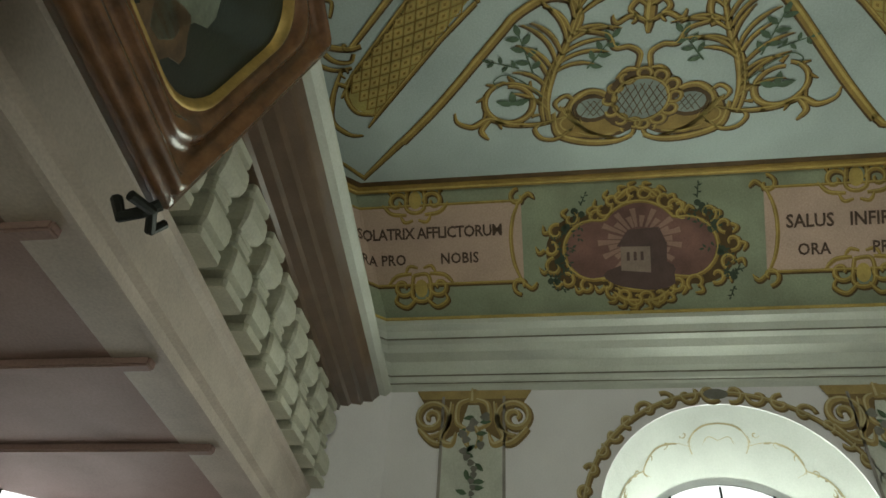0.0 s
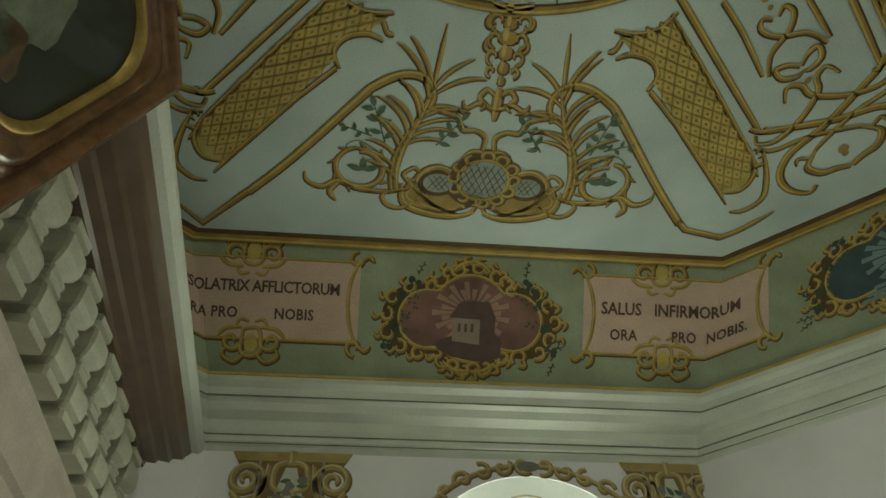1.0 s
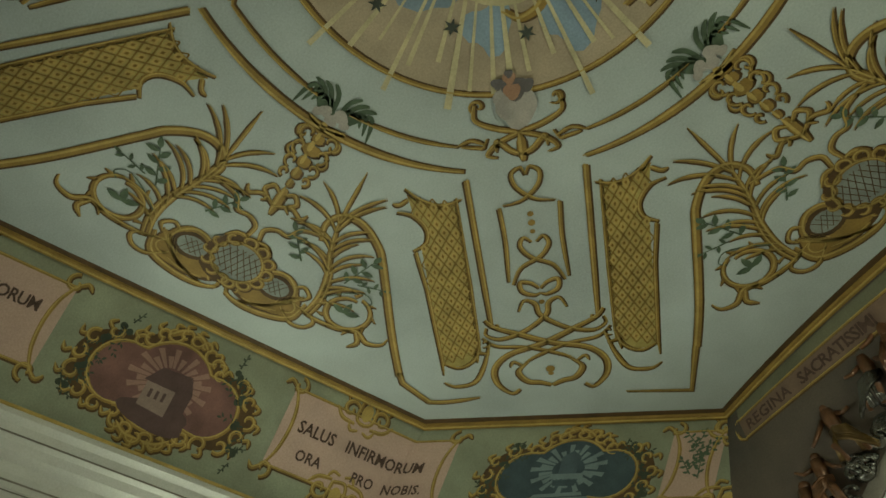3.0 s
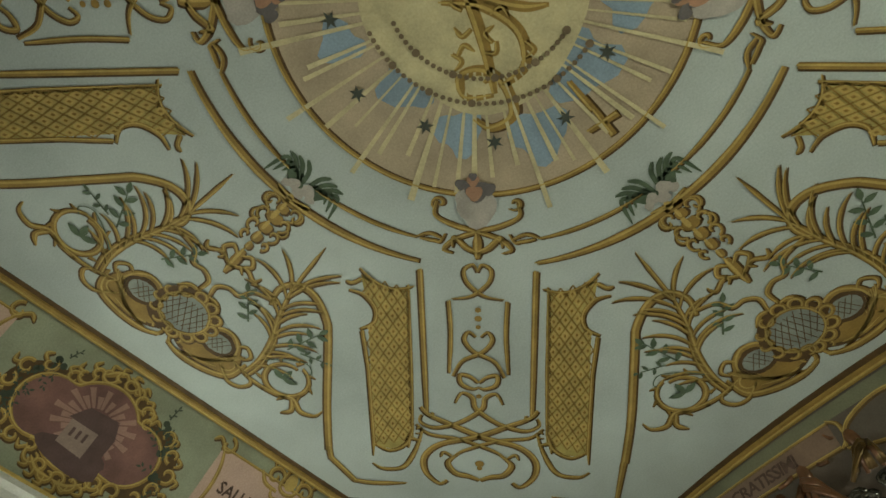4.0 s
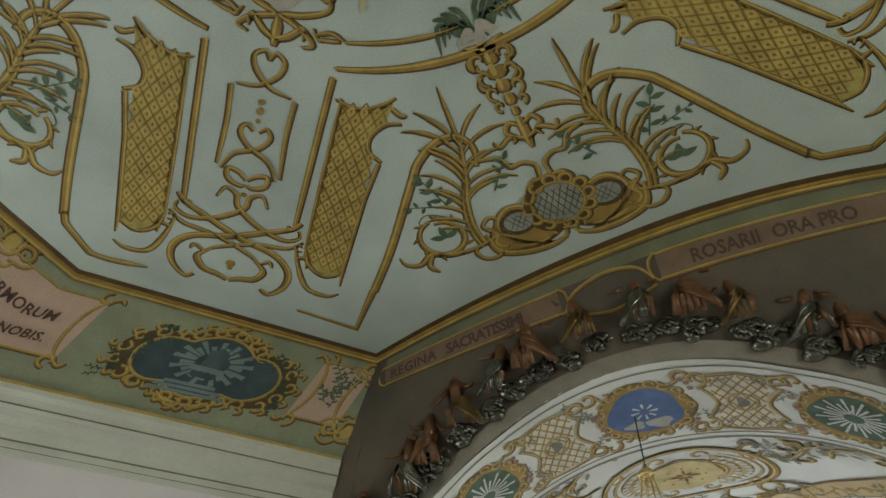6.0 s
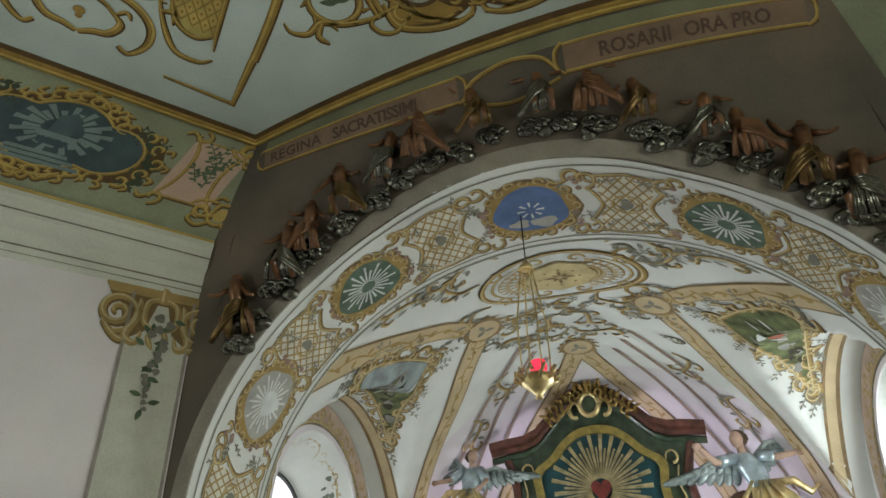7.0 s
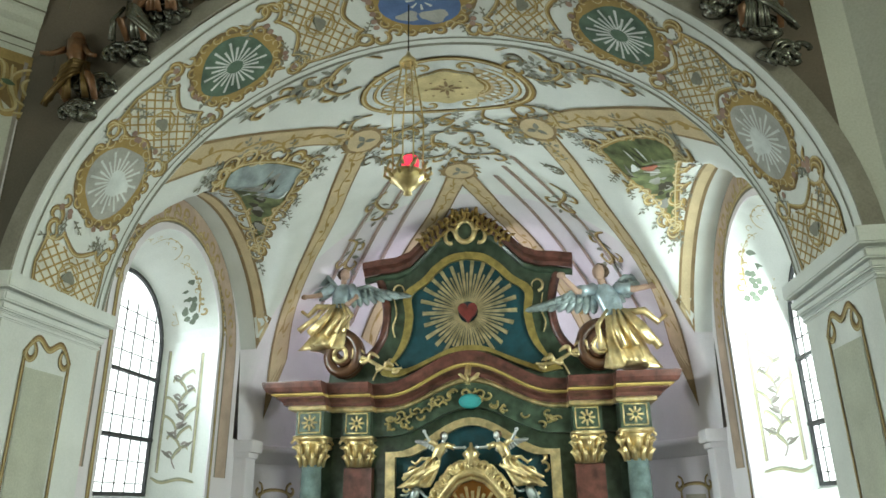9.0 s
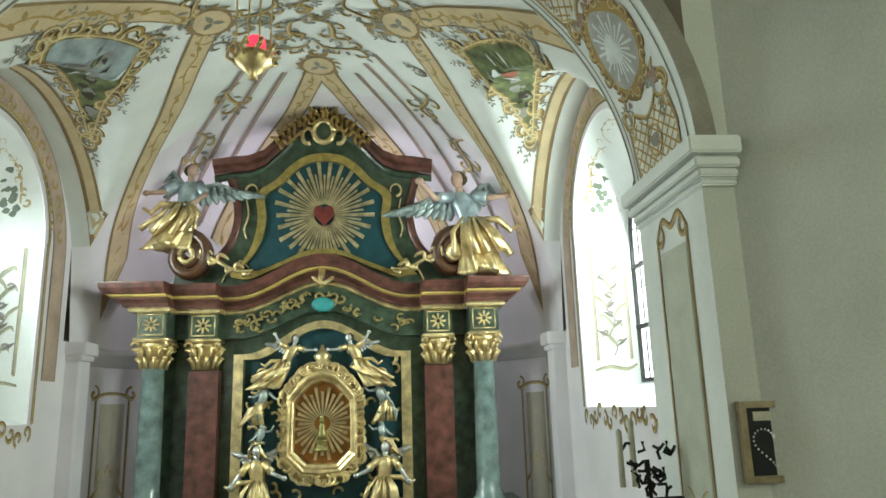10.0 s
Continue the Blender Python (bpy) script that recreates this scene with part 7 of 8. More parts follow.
# ---- sanctuary lamp ----
lamp = thing("sanctuary_lamp", "hanging gilt sanctuary lamp with glowing red glass on thin chains", "lamp", (0, 0, 0))
LX, LY2, LZ = -0.12, 6.46, 6.60
bm = bmesh.new()
tube(bm, [(LX, LY2, 8.47), (LX, LY2, 7.80)], 0.007, 6)
part("cord", bm, M_IRON, lamp)
bm = bmesh.new()
tube(bm, [(LX + 0.07 * math.cos(t), LY2 + 0.07 * math.sin(t), 7.80) for t in np.linspace(0, 2 * math.pi, 14)], 0.02, 6)
lathe(bm, [(0.02, 7.78), (0.06, 7.80), (0.07, 7.84), (0.03, 7.88), (0.01, 7.93)], 12, (LX, LY2, 0))
part("canopy", bm, M_GOLD, lamp, "small gilt canopy", smooth=True)
for q in range(4):
    t = 2 * math.pi * q / 4 + 0.5
    bm = bmesh.new()
    tube(bm, [(LX + 0.06 * math.cos(t), LY2 + 0.06 * math.sin(t), 7.79), (LX + 0.15 * math.cos(t), LY2 + 0.15 * math.sin(t), 7.2), (LX + 0.14 * math.cos(t), LY2 + 0.14 * math.sin(t), LZ + 0.06)], 0.008, 5)
    part("chain", bm, M_GOLD, lamp)
bm = bmesh.new()
lathe(bm, [(0.01, -0.16), (0.04, -0.15), (0.03, -0.12), (0.09, -0.07), (0.15, -0.01), (0.155, 0.04), (0.13, 0.07), (0.11, 0.05)], 20, (LX, LY2, LZ))
part("bowl", bm, M_GOLD, lamp, "pierced gilt bowl", smooth=True)
for q in range(10):
    t = 2 * math.pi * q / 10
    bm = bmesh.new()
    tube(bm, [(LX + 0.145 * math.cos(t), LY2 + 0.145 * math.sin(t), LZ), (LX + 0.21 * math.cos(t), LY2 + 0.21 * math.sin(t), LZ + 0.04), (LX + 0.20 * math.cos(t + 0.2), LY2 + 0.20 * math.sin(t + 0.2), LZ + 0.11), (LX + 0.15 * math.cos(t + 0.2), LY2 + 0.15 * math.sin(t + 0.2), LZ + 0.08)], 0.016, 6)
    part("bowl_scroll", bm, M_GOLD, lamp, smooth=True)
bm = bmesh.new()
lathe(bm, [(0.05, 0.04), (0.075, 0.08), (0.08, 0.16), (0.065, 0.21)], 16, (LX + 0.02, LY2, LZ))
part("red_glass", bm, mat("glowing_red_glass", (0.85, 0.04, 0.08), 0.2, emit=1.1), lamp, "glowing red glass", smooth=True)

# ---- statues on the altar ----
AM = (mat("silvered_carving", (0.42, 0.48, 0.47), 0.32, metal=0.45, vary=0.35, scale=8), M_GOLD)
ANGEL = (mat("pale_flesh_carving", (0.50, 0.34, 0.26), 0.45, vary=0.2, scale=9), mat("blue_silver_lustre", (0.42, 0.52, 0.57), 0.28, metal=0.5, vary=0.4, scale=7), M_GOLD, mat("sea_green_wing_lustre", (0.40, 0.48, 0.48), 0.34, metal=0.35, vary=0.5, scale=6), mat("brown_hair_carving", (0.09, 0.055, 0.03), 0.6, vary=0.3, scale=20))

SHRINE_ANGEL = (M_SILVER, M_GOLD, M_GOLD, M_SILVER, ANGEL[4])


def feather(bm, p, q, w, up):
    """A flat tapered plume from p to q, with some thickness."""
    p, q, up = Vector(p), Vector(q), Vector(up)
    d = (q - p)
    side = d.cross(up).normalized()
    nrm = side.cross(d).normalized()
    rows = []
    for f, k in ((0, 0.45), (0.3, 0.9), (0.65, 1.0), (0.9, 0.65), (1.0, 0.12)):
        c = p + d * f + nrm * (0.10 * d.length * f * f)
        rows.append([c + side * w * k, c + nrm * w * 0.28 * k, c - side * w * k, c - nrm * w * 0.28 * k])
    vs = grid(bm, rows, True)
    bm.faces.new(vs[0][::-1])
    bm.faces.new(vs[-1])


def winged_angel(name, label, at, H, turn, lean, arm_a, arm_b, wing_a, wing_b, seed, kneel=0.0, paints=ANGEL):
    """A carved angel in one mesh: skirt in folds, bodice, bare arms, head with hair, two plumed wings.
    turn: which side it faces; arm_*: elbow and hand from the shoulder; wing_*: the tip from the shoulder; all in its heights."""
    rn = random.Random(seed)
    bm = bmesh.new()
    marks = []

    def W(x, y, z):
        return (at[0] + turn * x * H, at[1] - y * H, at[2] + z * H)

    def mark(i):
        marks.append((len(bm.faces), i))
    # skirt: a bell of deep folds that trails to one side
    rows = []
    for i in range(15):
        f = i / 14
        r0 = 0.095 + (0.11 + 0.06 * kneel) * (1 - f) ** 0.8
        row = []
        for k in range(40):
            a = 2 * math.pi * k / 40
            r = r0 * (1 + (0.20 * (1 - f) + 0.05) * math.sin(9 * a + 2.2 * f + seed) + 0.08 * (1 - f) * math.sin(5 * a - 3 * f))
            row.append(W(lean * 0.55 * f - kneel * 0.22 * (1 - f) ** 1.5 + r * math.cos(a), 0.04 * (1 - f) + 0.62 * r * math.sin(a), 0.50 * f - 0.03 * math.sin(3 * a) * (1 - f)))
        rows.append(row)
    vs = grid(bm, rows, True)
    bm.faces.new(vs[0][::-1])
    for k in range(7):
        a = rn.uniform(-0.9, 0.9)
        tube(bm, [W(lean * 0.5 + 0.10 * a, 0.10, 0.52), W(lean * 0.4 + 0.24 * a, 0.17, 0.36), W(0.30 * a - kneel * 0.2, 0.20, 0.12 + 0.08 * rn.random())], 0.030 * H, 7, lambda q: 0.5 + 0.8 * q)
    # sash that flies out behind the hip
    tube(bm, [W(lean * 0.5 - 0.08, 0.06, 0.50), W(lean * 0.5 - 0.24, 0.10, 0.50), W(lean * 0.5 - 0.36, 0.06, 0.40), W(lean * 0.5 - 0.44, 0.08, 0.46)], 0.05 * H, 8, lambda q: 0.7 + 0.6 * q * (1 - q) - 0.35 * q)
    mark(2)
    # bodice
    rows = []
    for f, r in ((0, 0.098), (0.2, 0.100), (0.45, 0.112), (0.7, 0.118), (0.88, 0.095), (1.0, 0.042)):
        rows.append([W(lean * (0.55 + 0.45 * f) + r * math.cos(2 * math.pi * k / 20), 0.02 + 0.72 * r * math.sin(2 * math.pi * k / 20) * (1 + 0.1 * math.sin(8 * math.pi * k / 20)), 0.48 + 0.31 * f) for k in range(20)])
    grid(bm, rows, True)
    sh = []
    for q, arm in ((-1, arm_a), (1, arm_b)):
        s0 = (lean * 0.92 + q * 0.105, 0.03, 0.745)
        e = (s0[0] + arm[0][0], s0[1] + arm[0][1], s0[2] + arm[0][2])
        sh.append((s0, e, (s0[0] + arm[1][0], s0[1] + arm[1][1], s0[2] + arm[1][2])))
        tube(bm, [W(*s0), W(*lerp(s0, e, 0.45)), W(*lerp(s0, e, 0.85))], 0.062 * H, 9, lambda t: 1.0 - 0.12 * t + 0.15 * math.sin(9 * t))
    mark(1)
    for s0, e, h in sh:
        tube(bm, [W(*lerp(s0, e, 0.7)), W(*e), W(*lerp(e, h, 0.6)), W(*h)], 0.036 * H, 8, lambda t: 1.0 - 0.45 * t)
        ball(bm, W(*h), 0.034 * H, 1.2, 0.8, 1, 8)
    tube(bm, [W(lean, 0.02, 0.77), W(lean * 1.05, 0.03, 0.86)], 0.038 * H, 8)
    ball(bm, W(lean * 1.08 + 0.012, 0.045, 0.905), 0.068 * H, 0.86, 0.95, 1.12, 12)
    mark(0)
    for k in range(11):
        a = 2 * math.pi * k / 11
        ball(bm, W(lean * 1.08 - 0.018 + 0.048 * math.cos(a), 0.0 + 0.02 * math.sin(2 * a), 0.925 + 0.050 * math.sin(a)), 0.032 * H, 1, 1, 1, 7)
    ball(bm, W(lean * 1.08 - 0.02, -0.005, 0.93), 0.062 * H, 0.95, 0.9, 1.0, 9)
    mark(4)
    # wings: covert plumes along the arm of the wing, long quills behind
    for q, tip in ((-1, wing_a), (1, wing_b)):
        root = Vector((lean * 0.9 + q * 0.05, -0.06, 0.72))
        tip = root + Vector(tip)
        ln = (tip - root).length
        drop = Vector((-(tip - root).z, 0, (tip - root).x)) * q / ln
        if drop.z > 0:
            drop = -drop
        for layer, (n, a0, a1, w) in enumerate(((9, 0.62, 0.95, 0.040), (8, 0.34, 0.50, 0.036), (7, 0.16, 0.22, 0.032))):
            for k in range(n):
                f = k / (n - 1)
                base = root.lerp(tip, 0.08 + 0.74 * f) + Vector((0, 0.014 * layer, 0.05 * math.sin(math.pi * f)))
                way = (drop * (1 - f * 0.85) + (tip - root).normalized() * (0.25 + 0.9 * f)).normalized()
                end = base + way * ln * (a0 + (a1 - a0) * f) * 0.62
                feather(bm, W(*base), W(*end), w * H, (0, -1, 0.1))
        tube(bm, [W(*root), W(*(root.lerp(tip, 0.45) + Vector((0, 0.03, 0.07)))), W(*root.lerp(tip, 0.85))], 0.035 * H, 8, lambda t: 1 - 0.6 * t)
    mark(3)
    ob = link(name, bm, paints[0], smooth=True)
    for m in paints[1:]:
        ob.data.materials.append(m)
    a = 0
    for b, i in marks:
        for p in ob.data.polygons[a:b]:
            p.material_index = i
        a = b
    return tagged(ob, label, "statue")


winged_angel("altar_angel", "winged carved angel with gilt skirt kneeling on the altar scroll", al(-2.20, 6.22, 0.24), 1.38, 1, 0.10,
             ((-0.16, 0.06, -0.10), (-0.34, 0.08, -0.12)), ((0.10, 0.12, -0.16), (0.02, 0.2, -0.26)), (-0.50, -0.04, 0.46), (0.56, -0.02, -0.04), 3, kneel=0.55)
winged_angel("altar_angel", "winged carved angel in blue bodice and gilt skirt with spread arms", al(2.52, 5.80, 0.30), 1.70, -1, 0.20,
             ((-0.15, 0.08, -0.04), (-0.32, 0.10, -0.02)), ((0.16, 0.14, -0.06), (0.30, 0.22, 0.08)), (-0.34, -0.05, 0.20), (0.50, -0.06, -0.06), 8)
for x, z, h, sd in ((-0.66, 4.16, 0.80, 1), (0.66, 4.16, 0.80, 2)):
    t = 1 if x < 0 else -1
    winged_angel("shrine_angel", "small winged angel statue with gilt drapery leaning to the crown", al(x * 1.06, z, 0.16), h, t, 0.34,
                 ((-0.14, 0.06, 0.10), (-0.22, 0.08, 0.26)), ((0.16, 0.08, -0.06), (0.34, 0.10, -0.06)), (-0.34, -0.02, 0.10), (-0.18, -0.04, -0.20), sd, kneel=1.0, paints=SHRINE_ANGEL)
for x, z, h, sd in ((-0.88, 2.30, 1.05, 7), (0.88, 2.30, 1.05, 8)):
    t = 1 if x < 0 else -1
    winged_angel("shrine_angel", "gilt-robed winged angel statue standing beside the shrine", al(x, z, 0.20), h, t, -0.06,
                 ((-0.12, 0.06, -0.16), (-0.22, 0.10, -0.30)), ((0.14, 0.10, -0.14), (0.30, 0.14, -0.20)), (-0.22, -0.02, 0.14), (0.20, -0.04, 0.18), sd, paints=SHRINE_ANGEL)
for x, z, h, sd in ((-0.98, 3.62, 0.62, 3), (0.98, 3.62, 0.62, 4), (-0.98, 3.14, 0.50, 5), (0.98, 3.14, 0.50, 6)):
    carved_figure(al(x, z, 0.14), h, -0.2 if x > 0 else 0.2, 80 + sd, AM, wings=h > 0.62, drape=1.0, name="shrine_angel", label="small silvered angel statue with gilt drapery beside the shrine", category="statue")
bm = bmesh.new()
lathe(bm, [(0.09, 0), (0.11, 0.05), (0.10, 0.10), (0.14, 0.16), (0.08, 0.22), (0.03, 0.27), (0.02, 0.33)], 14, al(0, 4.46, 0.16))
part("crown", bm, M_GOLD, altar, "small gilt crown", smooth=True)
bm = bmesh.new()
rn = random.Random(12)
for k in range(46):
    x = rn.uniform(-1.35, 1.35)
    z = wave(x, 5.00, 0.42, 1.3) + rn.uniform(0.0, 0.22)
    a = rn.uniform(0, 6.28)
    tube(bm, [al(x + 0.06 * math.cos(a + t), z + 0.05 * math.sin(a + t), 0.10) for t in np.linspace(0, 3.6, 7)], 0.02, 5)
part("frieze_scrollwork", bm, mat("olive_gold_carving", (0.36, 0.29, 0.12), 0.4, metal=0.5, vary=0.4, scale=9), altar, "olive-gilt scrolls on the frieze", smooth=True)

bm = bmesh.new()
lathe(bm, [(0.02, -0.02), (0.12, 0.0), (0.15, 0.04), (0.10, 0.07), (0.01, 0.08)], 18)
for v in bm.verts:
    x, y, z = v.co
    v.co = al(x * 1.2, 5.42 + y * 0.8, 0.08 + z)
part("turquoise_boss", bm, mat("turquoise_enamel", (0.05, 0.30, 0.30), 0.25, vary=0.2), altar, "turquoise oval boss", smooth=True)
bm = bmesh.new()
for k in range(60):
    s = rn.choice((-1, 1))
    x, z = s * rn.uniform(0.15, 1.12), rn.uniform(2.5, 4.6)
    if abs(x) < 0.72 and abs(z - SZ) < 1.0:
        continue
    a = rn.uniform(0, 6.28)
    tube(bm, [al(x + 0.07 * math.cos(a + t), z + 0.07 * math.sin(a + t), 0.0) for t in np.linspace(0, 3.6, 7)], 0.024, 5)
part("panel_foliage", bm, M_GOLD, altar, "gilt foliage on the teal panel", smooth=True)
for s in (-1, 1):
    bm = bmesh.new()
    arc_line = smooth_line([(1.50, 7.30), (1.43, 7.10), (1.37, 6.80), (1.42, 6.45), (1.58, 6.20), (1.80, 6.06), (2.00, 6.02)], 6)
    tube(bm, [al(s * x, z, -0.02) for x, z in arc_line], 0.075, 8)
    part("side_arc", bm, M_RED, altar, "red-brown concave side moulding", smooth=True)
    bm = bmesh.new()
    tube(bm, [al(s * x, z, 0.05) for x, z in smooth_line([(1.16, 5.98), (1.30, 6.08), (1.36, 6.00), (1.50, 5.92), (1.58, 5.78)], 6)], 0.022, 6, lambda f: 0.6 + 0.8 * f * (1 - f))
    tube(bm, [al(s * x, z, 0.05) for x, z in smooth_line([(1.24, 6.98), (1.20, 6.75), (1.26, 6.55), (1.22, 6.40)], 6)], 0.020, 6, lambda f: 0.5 + 1.2 * f * (1 - f))
    tube(bm, [al(s * (1.16 + 0.09 * math.cos(t)), 7.10 + 0.09 * math.sin(t), 0.06) for t in np.linspace(-1.5, 3.4, 14)], 0.028, 6, lambda f: 1 - 0.6 * f)
    part("side_scrollwork", bm, M_GOLD, altar, "gilt trailing scrolls", smooth=True)
bm = bmesh.new()
for s in (-1, 1):
    tube(bm, [al(s * (0.05 + 0.13 * math.sin(t)), 6.02 - 0.09 * t, 0.16) for t in np.linspace(0, 3.4, 10)], 0.035, 6)
ball(bm, al(0, 6.05, 0.16), 0.08)
tube(bm, [al(0, 6.0, 0.14), al(0, 5.75, 0.5), al(0, 5.62, 0.5)], 0.05, 6)
part("keystone_ornament", bm, M_GOLD, altar, "gilt bow and drop", smooth=True)


# ---- wall decoration ----
def wall_orn(a, b, z_at=0.0):
    """A surface on the wall from the plan point a to b: u along it, v down from the height 8."""
    A, B = Vector(a), Vector(b)
    t = (B - A).normalized()
    n = Vector((t.y, -t.x))
    if n.dot(A) > 0:
        n = -n
    return lambda u, v, h: (A.x + t.x * u + n.x * h, A.y + t.y * u + n.y * h, 7.80 - v)


WM = {**BASE, "strip": P("pilaster_pale_paint", (0.56, 0.57, 0.52), vary=0.1), "line": P("pilaster_line_paint", (0.30, 0.27, 0.26)), "flower": P("grey_flower_paint", (0.20, 0.19, 0.17)), "body": P("capital_ochre_paint", (0.38, 0.27, 0.11)), "dark": P("capital_brown_paint", (0.20, 0.13, 0.055)), "light": P("capital_cream_paint", (0.55, 0.46, 0.26))}


def painted_pilaster(put, u0, u1, drop=True):
    o = Ornament(put)
    c, w = (u0 + u1) / 2, (u1 - u0)
    bm = o.bm("strip")
    grid(bm, [[o.put(u, v, 0.012) for u in (u0, u1)] for v in (0.12, 3.0, 7.0)])
    for u in (u0, u1):
        o.ribbon("line", [(u, 0.12), (u, 7.0)], [0.03, 0.03], 0.016)
    # scroll capital: a bar, two large volutes and a shield between them
    o.lift = 0.008
    o.fill("dark", [(c - w * 0.95, 0.06), (c + w * 0.95, 0.06), (c + w * 0.80, 0.22), (c - w * 0.80, 0.22)], 0.013)
    o.fill("body", [(c - w * 0.95, 0.05), (c + w * 0.95, 0.05), (c + w * 0.86, 0.15), (c - w * 0.86, 0.15)], 0.015)
    for s in (-1, 1):
        o.fill("dark", [(c + s * w * 0.06, 0.16), (c + s * w * 0.70, 0.18), (c + s * w * 0.50, 0.64), (c + s * w * 0.22, 0.52)], 0.014)
        o.stroke(curl(c + s * w * 0.68, 0.36, 0.21, 90, 1.9, s, n=40, end=0.12), 0.075, 0.8, 0.4)
        o.stroke([(c + s * w * 0.35, 0.20), (c + s * w * 0.40, 0.42), (c + s * w * 0.50, 0.60), (c + s * w * 0.34, 0.66), (c + s * w * 0.26, 0.54)], 0.085, 0.6, 0.3)
        o.stroke([(c + s * w * 0.88, 0.48), (c + s * w * 0.66, 0.62), (c + s * w * 0.48, 0.66)], 0.07, 0.7, 0.3)
        o.stroke([(c + s * 0.04, 0.16), (c + s * w * 0.24, 0.22), (c + s * w * 0.25, 0.42), (c + s * 0.04, 0.50)], 0.07, 0.7, 0.5)
        o.stroke([(c + s * 0.02, 0.46), (c + s * 0.08, 0.58), (c + s * 0.03, 0.70)], 0.07, 0.7, 0.3)
    o.stroke([(c, 0.02), (c, 0.20)], 0.13, 0.5, 0.8, soft=False)
    o.lift = 0.004
    rn = random.Random(int(u0 * 100))
    if drop:
        for q in range(16):
            v = 0.36 + 0.062 * q
            k = 0.14 * (1 - q / 18)
            o.blob("flower", c + rn.uniform(-k, k), v, 0.05 * (1 - q / 30), 0.028 + 0.0005 * q, 1, 10, 0.15, q)
            o.leaf(c + rn.uniform(-k, k), v, rn.uniform(0, 360), 0.12, 0.055, "leaf", 0.027)
    return o.done("painted_pilaster", "painted pale pilaster with ochre scroll capital and grey flowers", "mural", WM, "painted pilasters")


W_N, W_NE = (R_W[0][:2], R_W[1][:2]), (R_W[1][:2], R_W[2][:2])
pn = wall_orn(*W_N)
painted_pilaster(pn, 0.57, 1.21)
painted_pilaster(pn, 4.58, 5.12)
pne = wall_orn(*W_NE)
LNE = math.dist(*W_NE)
painted_pilaster(pne, LNE - 0.62, LNE - 0.03)
# scrolls round the north window and in its head
o = Ornament(pn)
c = 3.34
arch_line = [(c + 1.40 * math.cos(t), 7.8 - (6.35 + 1.34 * math.sin(t))) for t in np.linspace(math.pi, 0, 40)]
o.stroke([(c - 1.40, 3.4), (c - 1.4, 2.3)] + arch_line[1:-1] + [(c + 1.4, 2.3), (c + 1.4, 3.4)], 0.05, 1, 1, soft=False)
for i in range(3, 37, 2):
    x, v = arch_line[i]
    o.stroke(curl(x, v, 0.075 + 0.03 * (12 < i < 28), i * 40, 0.9, 1 if i < 20 else -1, n=10), 0.05, 0.8, 0.4)
for s in (-1, 1):
    for q in range(6):
        o.stroke(curl(c + s * 1.42, 1.52 + 0.15 * q, 0.06, 90, 0.8, s, n=8), 0.04, 0.8, 0.4)
o.blob("flower", c, 0.13, 0.12, 0.015, 0.5)
o.done("window_scroll_mural", "painted ochre scrolls round the arched window", "mural", WM)


M_ROSEBAND = P("rose_beige_band_paint", (0.46, 0.35, 0.28), scale=3)


def reveal_orn(win_put, c, half, z0, zs, rise, deep, k=0.78):
    """The splayed head of a window: u runs from the crown, v from the wall inwards."""
    def put2(u, v, h):
        a = math.pi / 2 - u
        f = v / 0.7
        r = half * (1 - (1 - k) * f)
        rr = rise * (1 - (1 - (0.77 if half == 1.25 else 0.78)) * f)
        zz = zs - (0.30 if half == 1.25 else 0.15) * f
        return win_put(c + (r - h) * math.cos(a), zz + (rr - h) * math.sin(a), 0.02 + deep * f)
    return put2


def north_put(u, v, d):
    return (-6.5 - d, -2.60 + u, v)


o = Ornament(reveal_orn(north_put, 3.34, 1.25, 4.0, 6.35, 1.22, 0.56, 0.80))
o.k = 0.6
for s in (-1, 1):
    o.map = lambda u, v, s=s: (s * u, v)
    o.stroke([(0.0, 0.16), (0.14, 0.18), (0.24, 0.26), (0.26, 0.36), (0.20, 0.46), (0.0, 0.50)], 0.04, 0.7, 0.7)
    o.stroke([(0.24, 0.35), (0.42, 0.26), (0.60, 0.24), (0.75, 0.34), (0.70, 0.44)], 0.035, 0.5, 0.3)
    o.stroke([(0.75, 0.34), (0.95, 0.28), (1.15, 0.30), (1.30, 0.40)], 0.03, 0.6, 0.3)
    for q in range(5):
        o.stroke(curl(0.30 + 0.18 * q, 0.22 + 0.03 * q, 0.035, 60 * q, 0.8, 1, n=8), 0.022, 0.8, 0.4)
    o.stroke([(0.0, 0.32), (0.09, 0.28), (0.14, 0.34)], 0.035, 0.7, 0.3)
o.done("window_head_mural", "painted ochre cartouche in the window's head", "mural", {**WM, "body": P("pale_ochre_line", (0.48, 0.42, 0.28)), "dark": P("pale_brown_line", (0.33, 0.29, 0.20))})

